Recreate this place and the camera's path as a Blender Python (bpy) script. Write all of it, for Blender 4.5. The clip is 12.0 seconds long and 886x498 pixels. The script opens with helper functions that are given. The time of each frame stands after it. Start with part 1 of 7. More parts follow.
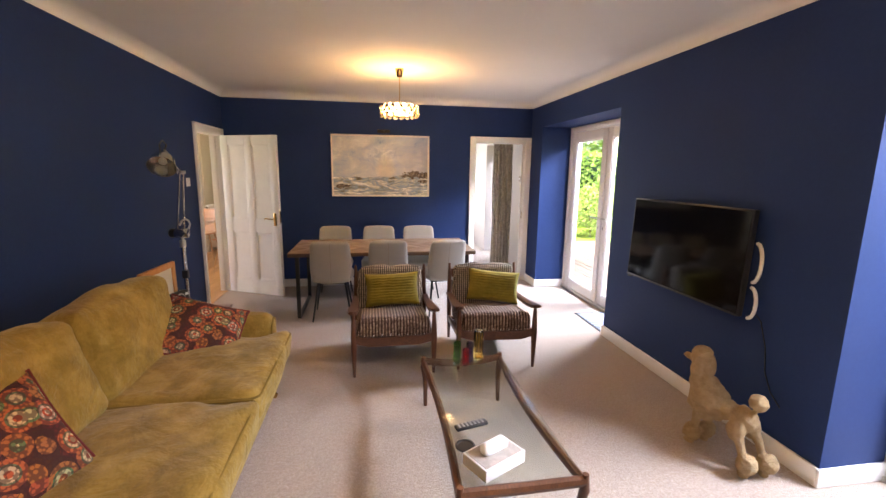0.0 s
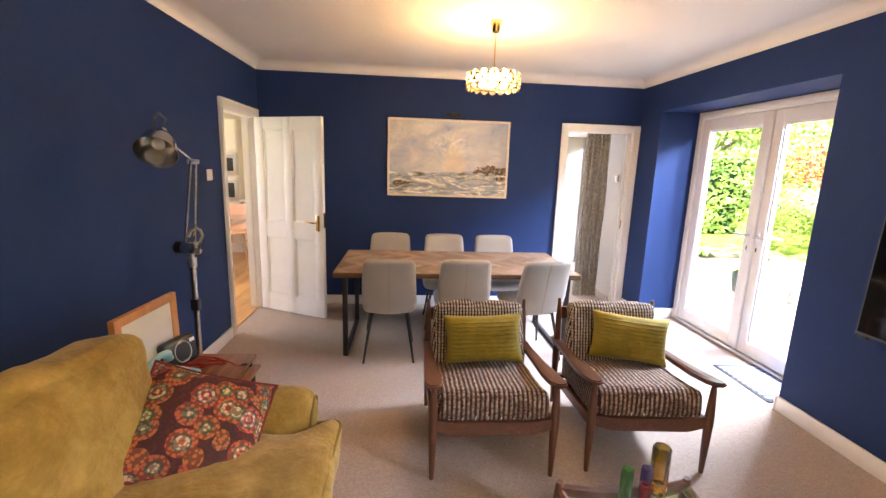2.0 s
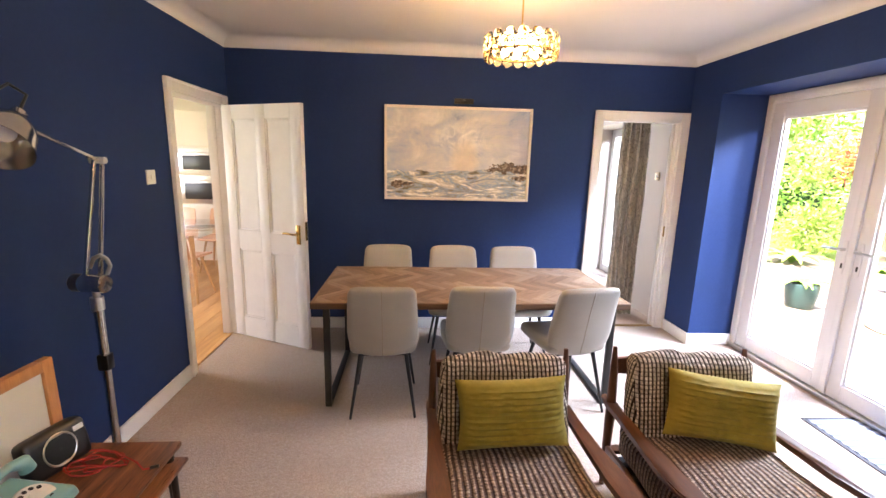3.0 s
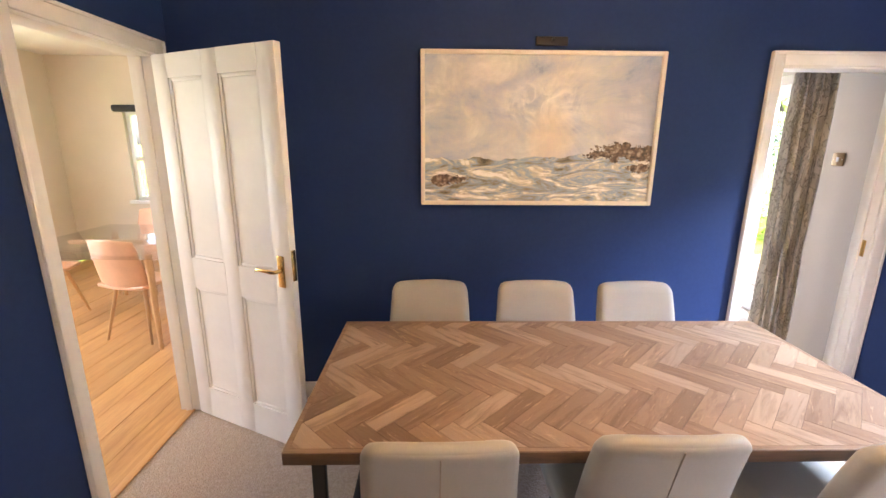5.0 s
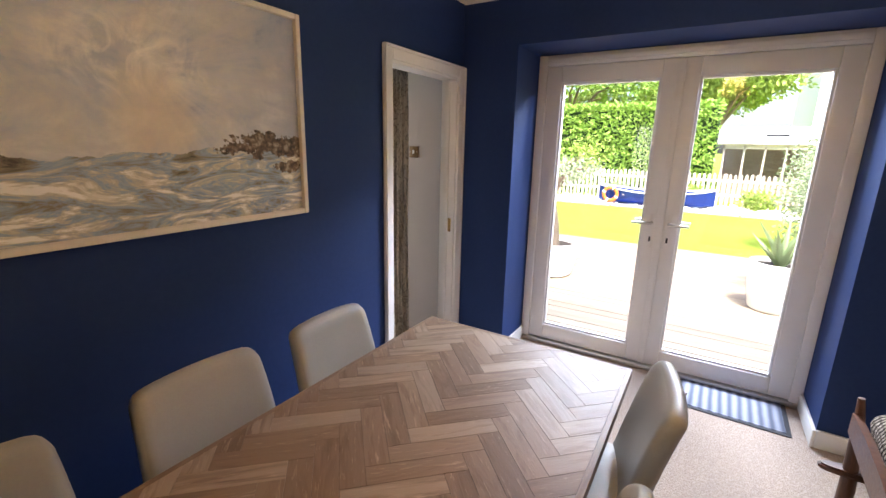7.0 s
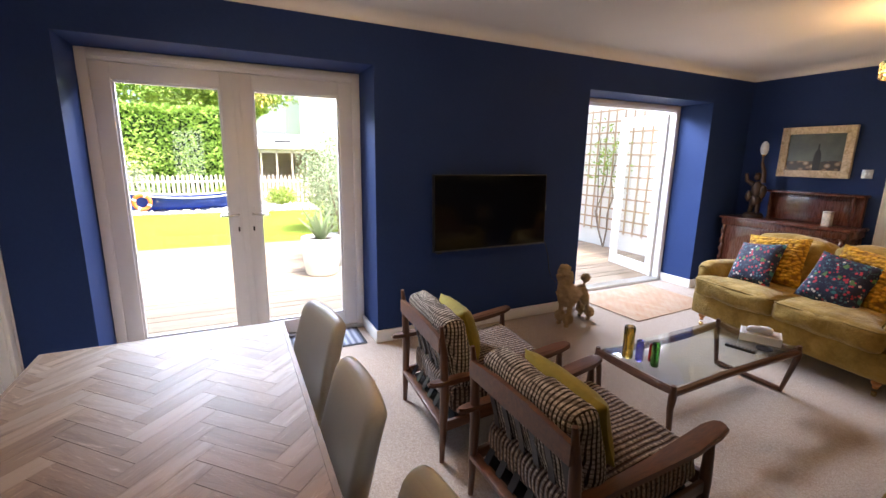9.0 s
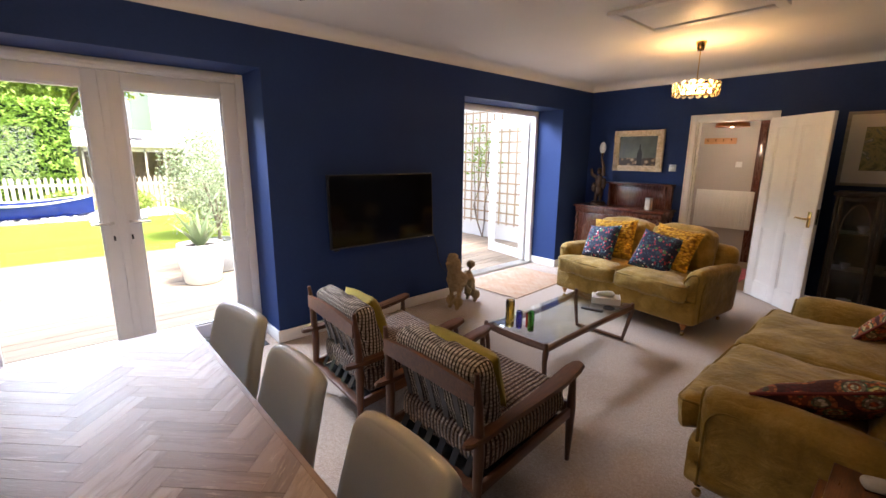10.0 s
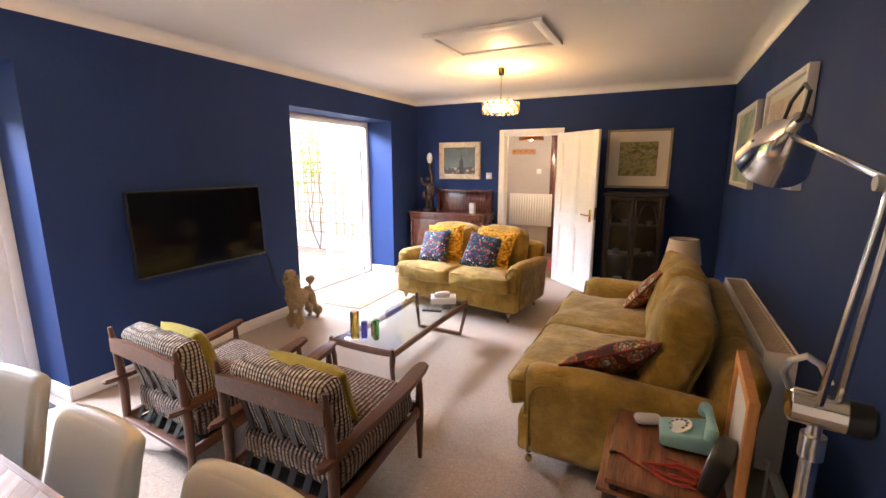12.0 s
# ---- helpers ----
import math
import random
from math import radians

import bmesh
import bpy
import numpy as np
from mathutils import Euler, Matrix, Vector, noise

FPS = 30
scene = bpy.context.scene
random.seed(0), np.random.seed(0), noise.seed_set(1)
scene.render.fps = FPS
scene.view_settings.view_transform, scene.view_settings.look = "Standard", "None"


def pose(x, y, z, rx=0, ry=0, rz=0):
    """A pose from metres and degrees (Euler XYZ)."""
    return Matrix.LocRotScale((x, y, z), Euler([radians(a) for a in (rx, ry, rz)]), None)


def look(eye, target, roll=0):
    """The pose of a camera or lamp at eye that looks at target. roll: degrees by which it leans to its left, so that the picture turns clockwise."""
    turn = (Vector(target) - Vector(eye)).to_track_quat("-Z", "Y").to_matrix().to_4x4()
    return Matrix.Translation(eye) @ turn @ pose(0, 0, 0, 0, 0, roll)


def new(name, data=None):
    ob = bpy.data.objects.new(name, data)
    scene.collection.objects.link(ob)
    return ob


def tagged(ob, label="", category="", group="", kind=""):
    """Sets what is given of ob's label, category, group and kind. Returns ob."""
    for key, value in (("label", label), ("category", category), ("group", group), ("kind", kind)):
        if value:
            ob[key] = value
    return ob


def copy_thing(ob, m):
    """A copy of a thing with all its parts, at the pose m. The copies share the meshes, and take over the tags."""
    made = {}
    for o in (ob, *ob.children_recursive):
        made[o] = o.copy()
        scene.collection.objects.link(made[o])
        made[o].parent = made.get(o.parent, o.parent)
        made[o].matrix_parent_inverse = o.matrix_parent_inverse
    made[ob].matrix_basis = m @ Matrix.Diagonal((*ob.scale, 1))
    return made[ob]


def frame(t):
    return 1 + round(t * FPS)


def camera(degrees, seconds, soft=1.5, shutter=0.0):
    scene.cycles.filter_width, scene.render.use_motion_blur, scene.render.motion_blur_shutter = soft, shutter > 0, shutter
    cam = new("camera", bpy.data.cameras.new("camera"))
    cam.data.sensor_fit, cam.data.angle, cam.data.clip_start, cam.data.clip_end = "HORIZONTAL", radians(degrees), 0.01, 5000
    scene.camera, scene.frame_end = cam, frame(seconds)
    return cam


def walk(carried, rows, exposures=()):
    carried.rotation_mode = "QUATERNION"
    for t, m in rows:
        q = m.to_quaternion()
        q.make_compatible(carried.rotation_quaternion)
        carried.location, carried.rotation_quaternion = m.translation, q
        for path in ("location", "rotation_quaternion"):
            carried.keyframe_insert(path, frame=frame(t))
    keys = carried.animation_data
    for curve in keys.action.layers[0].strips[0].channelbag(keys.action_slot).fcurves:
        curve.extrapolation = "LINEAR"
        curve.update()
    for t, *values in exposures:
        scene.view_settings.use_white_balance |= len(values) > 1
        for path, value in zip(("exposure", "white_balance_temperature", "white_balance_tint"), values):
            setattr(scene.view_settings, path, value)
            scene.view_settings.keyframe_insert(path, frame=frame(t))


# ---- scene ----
cam = camera(91.6, 12.0)
PATH = [
    (0, (0.345, 0.447, 1.58), (0.669, 2.388, 1.227), 0.8),
    (0.5, (0.216, 0.654, 1.582), (0.478, 2.604, 1.223), 1.5),
    (1, (0.156, 0.965, 1.569), (0.382, 2.919, 1.205), 2.9),
    (1.5, (0.116, 1.311, 1.567), (0.29, 3.269, 1.198), 3.2),
    (2, (0.052, 1.703, 1.57), (0.218, 3.66, 1.19), 1.9),
    (2.5, (0.079, 2.072, 1.552), (0.23, 4.03, 1.174), 1.6),
    (2.7, (0.101, 2.25, 1.575), (0.246, 4.207, 1.19), 1.6),
    (4.3, (0.051, 3.476, 1.564), (0.106, 5.431, 1.144), 1.2),
    (4.5, (0.007, 3.64, 1.562), (0.051, 5.593, 1.131), 1.3),
    (5, (-0.095, 3.982, 1.567), (-0.057, 5.925, 1.095), 0.4),
    (5.5, (-0.148, 4.283, 1.572), (0.111, 6.203, 1.077), -0.1),
    (6, (-0.137, 4.538, 1.55), (0.547, 6.351, 1.055), 0.6),
    (6.5, (-0.153, 4.736, 1.545), (1.111, 6.209, 1.063), 1.9),
    (7, (-0.199, 4.874, 1.549), (1.459, 5.889, 1.077), 1.3),
    (7.5, (-0.299, 4.872, 1.543), (1.557, 5.463, 1.093), 2.2),
    (9.3, (-0.724, 5.307, 1.515), (0.941, 4.28, 1.101), 0.6),
    (9.5, (-0.76, 5.361, 1.518), (0.857, 4.259, 1.103), 0.5),
    (10, (-0.844, 5.447, 1.547), (0.615, 4.144, 1.128), 0.5),
    (10.5, (-0.862, 5.496, 1.564), (0.385, 3.988, 1.151), 0.9),
    (11, (-0.857, 5.507, 1.556), (0.18, 3.843, 1.165), 0.8),
    (11.5, (-0.873, 5.503, 1.573), (0.045, 3.77, 1.186), 0.3),
    (12, (-0.872, 5.46, 1.575), (0.016, 3.709, 1.195), 0.0),
]
walk(cam, [(t, look(eye, target, roll)) for t, eye, target, roll in PATH],
     [(0.0, 3.1, 6350, 19), (0.5, 3.5, 6300, 19), (2.0, 3.65, 6150, 18), (2.5, 3.6, 6150, 18), (4.5, 3.6, 6100, 17), (5.0, 3.7, 6100, 17), (5.5, 3.65, 6100, 17), (6.0, 3.55, 5750, 12), (6.5, 2.95, 5900, 12), (7.0, 2.4, 6200, 15), (9.5, 2.35, 6250, 17), (11.0, 2.45, 6350, 18), (12.0, 3.4, 6350, 18)])

# ---- world, sun, exposure ----
XW, XE, YS, YN, ZC = -1.5, 2.597, -0.5, 6.45, 2.545
world = bpy.data.worlds.new("overcast_sky")
scene.world = world
world.use_nodes = True
wn = world.node_tree
sky = wn.nodes.new("ShaderNodeTexSky")
sky.sky_type, sky.sun_disc = "NISHITA", False
sky.sun_elevation, sky.sun_rotation = radians(65), radians(239)
sky.air_density, sky.dust_density, sky.ozone_density = 1.0, 4.5, 1.0
wn.links.new(sky.outputs[0], wn.nodes["Background"].inputs[0])
wn.nodes["Background"].inputs[1].default_value = 0.15
sun_data = bpy.data.lights.new("sun", "SUN")
sun_data.energy, sun_data.angle, sun_data.color = 2.5, radians(8), (1.0, 0.95, 0.87)
sun = new("sun", sun_data)
sun.matrix_world = look((-15, -6, 36), (0, 3, 0))


def opening_light(name, x, y, w, watts):
    """An unseen area lamp added outside one garden opening to boost the sky's light."""
    data = bpy.data.lights.new(name, "AREA")
    data.shape, data.size, data.size_y, data.energy, data.color = "RECTANGLE", w, 0.9, watts, (0.80, 0.885, 1.0)
    new(name, data).matrix_world = look((x, y, 3.06), (x - 3.4, y, 2.5))


opening_light("sky_fill_north_opening", 4.6, 5.13, 1.9, 150)
opening_light("sky_fill_south_opening", 4.6, 1.15, 1.9, 110)


# ---- small toolbox ----
def part(name, bm, material, parent=None, label="", sharp=38):
    """One bmesh as one mesh object under a thing or a part."""
    me = bpy.data.meshes.new(name)
    bmesh.ops.recalc_face_normals(bm, faces=bm.faces)
    bm.to_mesh(me)
    bm.free()
    me.polygons.foreach_set("use_smooth", [True] * len(me.polygons))
    me.set_sharp_from_angle(angle=radians(sharp))
    me.materials.append(material)
    ob = new(name, me)
    ob.parent = parent
    if label:
        tagged(ob, label)
    return ob


def thing(name, label, category, m=None, group=""):
    """The Empty at a thing's base."""
    ob = new(name)
    ob.empty_display_size = 0.1
    if m is not None:
        ob.matrix_basis = m
    return tagged(ob, label, category, group)


def structure(ob, label="", category=""):
    return tagged(ob, label, category, "", "structure")


def B():
    return bmesh.new()


def box(bm, x0, y0, z0, x1, y1, z1, bevel=0.0, seg=2, m=None):
    v = [bm.verts.new((x, y, z)) for x in (x0, x1) for y in (y0, y1) for z in (z0, z1)]
    f = [bm.faces.new([v[i] for i in q]) for q in ((0, 1, 3, 2), (4, 6, 7, 5), (0, 4, 5, 1), (2, 3, 7, 6), (0, 2, 6, 4), (1, 5, 7, 3))]
    if bevel:
        edges = list({e for g in f for e in g.edges})
        out = bmesh.ops.bevel(bm, geom=edges, offset=bevel, segments=seg, affect="EDGES", profile=0.5)
        v = list({w for g in out["faces"] for w in g.verts} | {w for g in f if g.is_valid for w in g.verts})
    if m is not None:
        bmesh.ops.transform(bm, matrix=m, verts=[w for w in v if w.is_valid])
    return bm


def bar(bm, p, q, w, h, bevel=0.0, up=(0, 0, 1)):
    """A straight bar of section w by h between two points."""
    p, q = Vector(p), Vector(q)
    z = (q - p).normalized()
    x = Vector(up).cross(z)
    if x.length < 1e-4:
        x = Vector((1, 0, 0)).cross(z)
    x.normalize()
    y = z.cross(x)
    m = Matrix.Translation(p) @ Matrix((x, y, z)).transposed().to_4x4()
    return box(bm, -w / 2, -h / 2, 0, w / 2, h / 2, (q - p).length, bevel, 2, m)


def tube(bm, pts, r, n=10, squash=1.0, cap=True):
    """A round sweep along points; r is a radius or a list of them."""
    pts = [Vector(p) for p in pts]
    rr = r if isinstance(r, (list, tuple)) else [r] * len(pts)
    rings, side = [], None
    for i, p in enumerate(pts):
        d = (pts[min(i + 1, len(pts) - 1)] - pts[max(i - 1, 0)]).normalized()
        if side is None:
            side = d.orthogonal().normalized() if abs(d.z) > 0.9 else d.cross(Vector((0, 0, 1))).normalized()
        side = (side - d * side.dot(d)).normalized()
        up = d.cross(side)
        rings.append([bm.verts.new(p + rr[i] * (math.cos(a) * side + squash * math.sin(a) * up)) for a in (2 * math.pi * k / n for k in range(n))])
    for a, b in zip(rings, rings[1:]):
        for k in range(n):
            bm.faces.new((a[k], a[(k + 1) % n], b[(k + 1) % n], b[k]))
    if cap:
        bm.faces.new(rings[0])
        bm.faces.new(rings[-1])
    return bm


def lathe(bm, profile, n=24, at=(0, 0, 0), m=None):
    rings = []
    for r, z in profile:
        ring = [bm.verts.new(Vector(at) + Vector((r * math.cos(2 * math.pi * k / n), r * math.sin(2 * math.pi * k / n), z))) for k in range(n)]
        rings.append(ring)
    for a, b in zip(rings, rings[1:]):
        for k in range(n):
            bm.faces.new((a[k], a[(k + 1) % n], b[(k + 1) % n], b[k]))
    for ring, (r, z) in ((rings[0], profile[0]), (rings[-1], profile[-1])):
        if r > 1e-4:
            bm.faces.new(ring)
    if m is not None:
        bmesh.ops.transform(bm, matrix=m, verts=[v for g in rings for v in g])
    bmesh.ops.remove_doubles(bm, verts=[v for g in (rings[0], rings[-1]) for v in g], dist=1e-5)
    return bm


def poly(bm, pts, depth, m=None):
    """A flat outline (x, y) given a thickness along z."""
    a = [bm.verts.new((x, y, 0)) for x, y in pts]
    b = [bm.verts.new((x, y, depth)) for x, y in pts]
    bm.faces.new(a)
    bm.faces.new(b)
    for i in range(len(a)):
        j = (i + 1) % len(a)
        bm.faces.new((a[i], a[j], b[j], b[i]))
    if m is not None:
        bmesh.ops.transform(bm, matrix=m, verts=a + b)
    return bm


def ball(bm, c, r, seg=12, squash=(1, 1, 1), rough=0.0, m=None):
    out = bmesh.ops.create_uvsphere(bm, u_segments=seg, v_segments=max(6, seg * 2 // 3), radius=1.0)
    for v in out["verts"]:
        k = 1 + rough * noise.noise(v.co * 3.1 + Vector(c) * 7)
        v.co = Vector(c) + Vector([v.co[i] * r * squash[i] * k for i in range(3)])
    if m is not None:
        bmesh.ops.transform(bm, matrix=m, verts=out["verts"])
    return bm


def soft(bm, sx, sy, sz, r, n=10, bulge=0.0, wrinkle=0.0, m=None, seed=0.0):
    """A stuffed block sx by sy by sz centred on its base: rounded edges, swollen faces, wrinkles."""
    step = [math.sin(math.pi / 2 * (2 * k / (n + 1) - 1)) for k in range(n + 2)]
    made = {}

    def vert(*u):
        if u not in made:
            made[u] = bm.verts.new(u)
        return made[u]
    for a in range(3):
        for e in (-1.0, 1.0):
            for i in range(n + 1):
                for j in range(n + 1):
                    quad = []
                    for p, q in ((i, j), (i + 1, j), (i + 1, j + 1), (i, j + 1)):
                        u = [step[p], step[q]]
                        u.insert(a, e)
                        quad.append(vert(*[round(t, 6) for t in u]))
                    bm.faces.new(quad)
    verts = list(made.values())
    half = Vector((sx / 2, sy / 2, sz / 2))
    inner = Vector([max(h - r, 0.001) for h in half])
    for v in verts:
        u = v.co.copy()
        p = Vector([u[i] * half[i] for i in range(3)])
        c = Vector([min(max(p[i], -inner[i]), inner[i]) for i in range(3)])
        d = p - c
        q = c + d.normalized() * r if d.length > 1e-6 else p
        q.z += bulge * (1 - u.x ** 2) * (1 - u.y ** 2) * (1 if u.z > 0 else -1) * abs(u.z)
        q.x += 0.5 * bulge * (1 - u.z ** 2) * (1 - u.y ** 2) * u.x
        q.y += 0.5 * bulge * (1 - u.z ** 2) * (1 - u.x ** 2) * u.y
        if wrinkle:
            s = Vector((q.x * 5 + seed, q.y * 5 - seed, q.z * 5))
            q += wrinkle * Vector((noise.noise(s), noise.noise(s + Vector((9, 1, 4))), noise.noise(s + Vector((3, 7, 2)))))
            q += 0.35 * wrinkle * Vector((noise.noise(s * 3.1), noise.noise(s * 3.1 + Vector((9, 1, 4))), noise.noise(s * 3.1 + Vector((3, 7, 2)))))
        v.co = q + Vector((0, 0, sz / 2))
    if m is not None:
        bmesh.ops.transform(bm, matrix=m, verts=list(verts))
    return bm


def pillow(bm, w, h, t, m=None, n=14, wrinkle=0.01, seed=0.0, rib=0.0):
    """A scatter cushion standing in its own x-z plane, thick along y, base at z = 0."""
    sides = []
    for s in (1, -1):
        grid = []
        for i in range(n + 1):
            row = []
            for j in range(n + 1):
                u, v = 2 * i / n - 1, 2 * j / n - 1
                puff = max(0.0, (1 - u ** 4) * (1 - v ** 4)) ** 0.6
                x = u * w / 2 * (1 - 0.07 * (1 - v * v) * abs(u))
                z = v * h / 2 * (1 - 0.07 * (1 - u * u) * abs(v))
                k = Vector((u * 2 + seed, v * 2, s * 3.0))
                y = s * (t / 2 * puff + wrinkle * noise.noise(k) * puff + rib * puff * math.sin(v * 38 + 2.2 * noise.noise(Vector((u * 5, v * 2, seed)))))
                row.append(bm.verts.new((x, y, z + h / 2)))
            grid.append(row)
        for i in range(n):
            for j in range(n):
                bm.faces.new((grid[i][j], grid[i + 1][j], grid[i + 1][j + 1], grid[i][j + 1]))
        sides += [v for r in grid for v in r]
    if m is not None:
        bmesh.ops.transform(bm, matrix=m, verts=sides)
    bmesh.ops.remove_doubles(bm, verts=sides, dist=1e-4)
    return bm


# ---- materials ----
class Nodes:
    """A few shorthands over one material's node tree."""

    def __init__(self, name):
        self.mat = bpy.data.materials.new(name)
        self.mat.use_nodes = True
        self.t = self.mat.node_tree
        self.p = self.t.nodes["Principled BSDF"]
        self.coords = None

    def link(self, a, b):
        self.t.links.new(a, b)

    def at(self, scale=(1, 1, 1), rot=(0, 0, 0)):
        if self.coords is None:
            self.coords = self.t.nodes.new("ShaderNodeTexCoord").outputs["Object"]
        mp = self.t.nodes.new("ShaderNodeMapping")
        mp.inputs["Scale"].default_value = scale
        mp.inputs["Rotation"].default_value = [radians(a) for a in rot]
        self.link(self.coords, mp.inputs[0])
        return mp.outputs[0]

    def noise(self, scale, detail=4, at=None, rough=0.55, warp=0.0):
        n = self.t.nodes.new("ShaderNodeTexNoise")
        n.inputs["Scale"].default_value, n.inputs["Detail"].default_value = scale, detail
        n.inputs["Roughness"].default_value, n.inputs["Distortion"].default_value = rough, warp
        self.link(at or self.at(), n.inputs["Vector"])
        return n.outputs[0]

    def cells(self, scale, at=None, feature="F1", out="Distance"):
        n = self.t.nodes.new("ShaderNodeTexVoronoi")
        n.feature = feature
        n.inputs["Scale"].default_value = scale
        self.link(at or self.at(), n.inputs["Vector"])
        return n.outputs[out]

    def wave(self, scale, at=None, axis="X", warp=0.0, detail=2, profile="SIN"):
        n = self.t.nodes.new("ShaderNodeTexWave")
        n.bands_direction, n.wave_profile = axis, profile
        n.inputs["Scale"].default_value, n.inputs["Distortion"].default_value, n.inputs["Detail"].default_value = scale, warp, detail
        self.link(at or self.at(), n.inputs["Vector"])
        return n.outputs["Fac"]

    def ramp(self, fac, stops, ease="LINEAR"):
        n = self.t.nodes.new("ShaderNodeValToRGB")
        n.color_ramp.interpolation = ease
        while len(n.color_ramp.elements) < len(stops):
            n.color_ramp.elements.new(0.5)
        for e, (pos, c) in zip(n.color_ramp.elements, stops):
            e.position, e.color = pos, (*c, 1) if not isinstance(c, (int, float)) else (c, c, c, 1)
        self.link(fac, n.inputs[0])
        return n.outputs[0]

    def mix(self, fac, a, b, kind="MIX"):
        n = self.t.nodes.new("ShaderNodeMix")
        n.data_type, n.blend_type = "RGBA", kind
        for k, value in ((0, fac), (6, a), (7, b)):
            if hasattr(value, "links"):
                self.link(value, n.inputs[k])
            elif isinstance(value, (int, float)):
                n.inputs[k].default_value = (value, value, value, 1) if k else value
            else:
                n.inputs[k].default_value = (*value, 1)
        return n.outputs[2]

    def random(self):
        return self.t.nodes.new("ShaderNodeObjectInfo").outputs["Random"]

    def island(self):
        return self.t.nodes.new("ShaderNodeNewGeometry").outputs["Random Per Island"]

    def axis(self, k, at=None):
        n = self.t.nodes.new("ShaderNodeSeparateXYZ")
        self.link(at or self.at(), n.inputs[0])
        return n.outputs[k]

    def math(self, kind, a, b=0.0):
        n = self.t.nodes.new("ShaderNodeMath")
        n.operation = kind
        for socket, value in ((n.inputs[0], a), (n.inputs[1], b)):
            if hasattr(value, "links"):
                self.link(value, socket)
            else:
                socket.default_value = value
        return n.outputs[0]

    def done(self, color, rough=0.6, metal=0.0, bump=None, strength=0.3, depth=0.002, sheen=0.0, coat=0.0, spec=0.5):
        p = self.p
        for key, value in (("Base Color", color), ("Roughness", rough), ("Metallic", metal), ("Sheen Weight", sheen), ("Coat Weight", coat), ("Specular IOR Level", spec)):
            if hasattr(value, "links"):
                self.link(value, p.inputs[key])
            else:
                p.inputs[key].default_value = (*value, 1) if isinstance(value, tuple) else value
        if bump is not None:
            b = self.t.nodes.new("ShaderNodeBump")
            b.inputs["Strength"].default_value, b.inputs["Distance"].default_value = strength, depth
            self.link(bump, b.inputs["Height"])
            self.link(b.outputs[0], p.inputs["Normal"])
        return self.mat


def plain(name, c, rough=0.5, metal=0.0, spread=0.12, scale=6.0, grain=90.0, strength=0.15, depth=0.001, **more):
    """A surface of one colour with slight cloudy variation and fine relief."""
    n = Nodes(name)
    lo, hi = tuple(x * (1 - spread) for x in c), tuple(min(1, x * (1 + spread)) for x in c)
    col = n.mix(0.3, n.ramp(n.noise(scale), [(0.3, lo), (0.7, hi)]), n.ramp(n.noise(grain, 3), [(0.3, lo), (0.7, hi)]))
    return n.done(col, rough, metal, n.noise(grain, 3), strength, depth, **more)


def wood(name, dark, mid, light, axis="X", rough=0.42, scale=1.0, vary=0.25, coat=0.0):
    """Grain that runs along one axis, with broad figure and fine pores."""
    n = Nodes(name)
    s = {"X": (1.2, 14, 14), "Y": (14, 1.2, 14), "Z": (14, 14, 1.2)}[axis]
    at = n.at(tuple(v * scale for v in s))
    shift = n.t.nodes.new("ShaderNodeVectorMath")
    shift.operation = "ADD"
    n.link(at, shift.inputs[0])
    rnd = n.math("MULTIPLY", n.random(), 37.0)
    n.link(rnd, shift.inputs[1])
    at = shift.outputs[0]
    fig = n.noise(1.3, 5, at, 0.6, 1.2)
    pore = n.noise(9.0, 3, at, 0.7)
    col = n.ramp(fig, [(0.28, dark), (0.5, mid), (0.72, light)])
    col = n.mix(0.35, col, n.ramp(pore, [(0.35, dark), (0.65, light)]), "MIX")
    tone = n.ramp(n.random(), [(0.0, 1 - vary), (1.0, 1 + vary * 0.6)])
    col = n.mix(1.0, col, tone, "MULTIPLY")
    return n.done(col, n.ramp(pore, [(0.3, rough - 0.06), (0.7, rough + 0.12)]), 0, pore, 0.12, 0.0008, coat=coat)


n = Nodes("navy_emulsion")
m1 = n.noise(1.3, 4)
NAVY_PAINT = n.done(n.mix(0.25, n.ramp(m1, [(0.3, (0.0165, 0.035, 0.116)), (0.7, (0.0220, 0.046, 0.146))]), n.ramp(n.noise(45, 3), [(0.3, (0.0155, 0.033, 0.112)), (0.7, (0.0230, 0.047, 0.148))])),
                    n.ramp(m1, [(0.3, 0.55), (0.7, 0.68)]), 0, n.noise(160, 3), 0.25, 0.0012, spec=0.14)
WHITE_PAINT = plain("white_gloss_paint", (0.80, 0.79, 0.77), 0.5, spread=0.04, grain=30, strength=0.06)
CEILING_PAINT = plain("white_ceiling_emulsion", (0.80, 0.78, 0.75), 0.9, spread=0.03, scale=1.5, grain=120, strength=0.2)
MAGNOLIA = plain("magnolia_wall_paint", (0.62, 0.56, 0.48), 0.8, spread=0.05, scale=2)
CREAM = plain("cream_kitchen_paint", (0.70, 0.63, 0.52), 0.5, spread=0.05, scale=2)
GREIGE = plain("greige_wall_paint", (0.48, 0.43, 0.39), 0.8, spread=0.05, scale=2)
PVC = plain("white_pvc", (0.80, 0.79, 0.78), 0.28, spread=0.03, grain=20, strength=0.03)
STEEL = plain("brushed_steel", (0.62, 0.61, 0.58), 0.28, 1.0, spread=0.06, grain=150, strength=0.08)
CHROME = plain("polished_aluminium", (0.72, 0.70, 0.66), 0.16, 1.0, spread=0.08, grain=60, strength=0.05)
BRASS = plain("aged_brass", (0.62, 0.42, 0.16), 0.25, 1.0, spread=0.15, grain=50, strength=0.06)
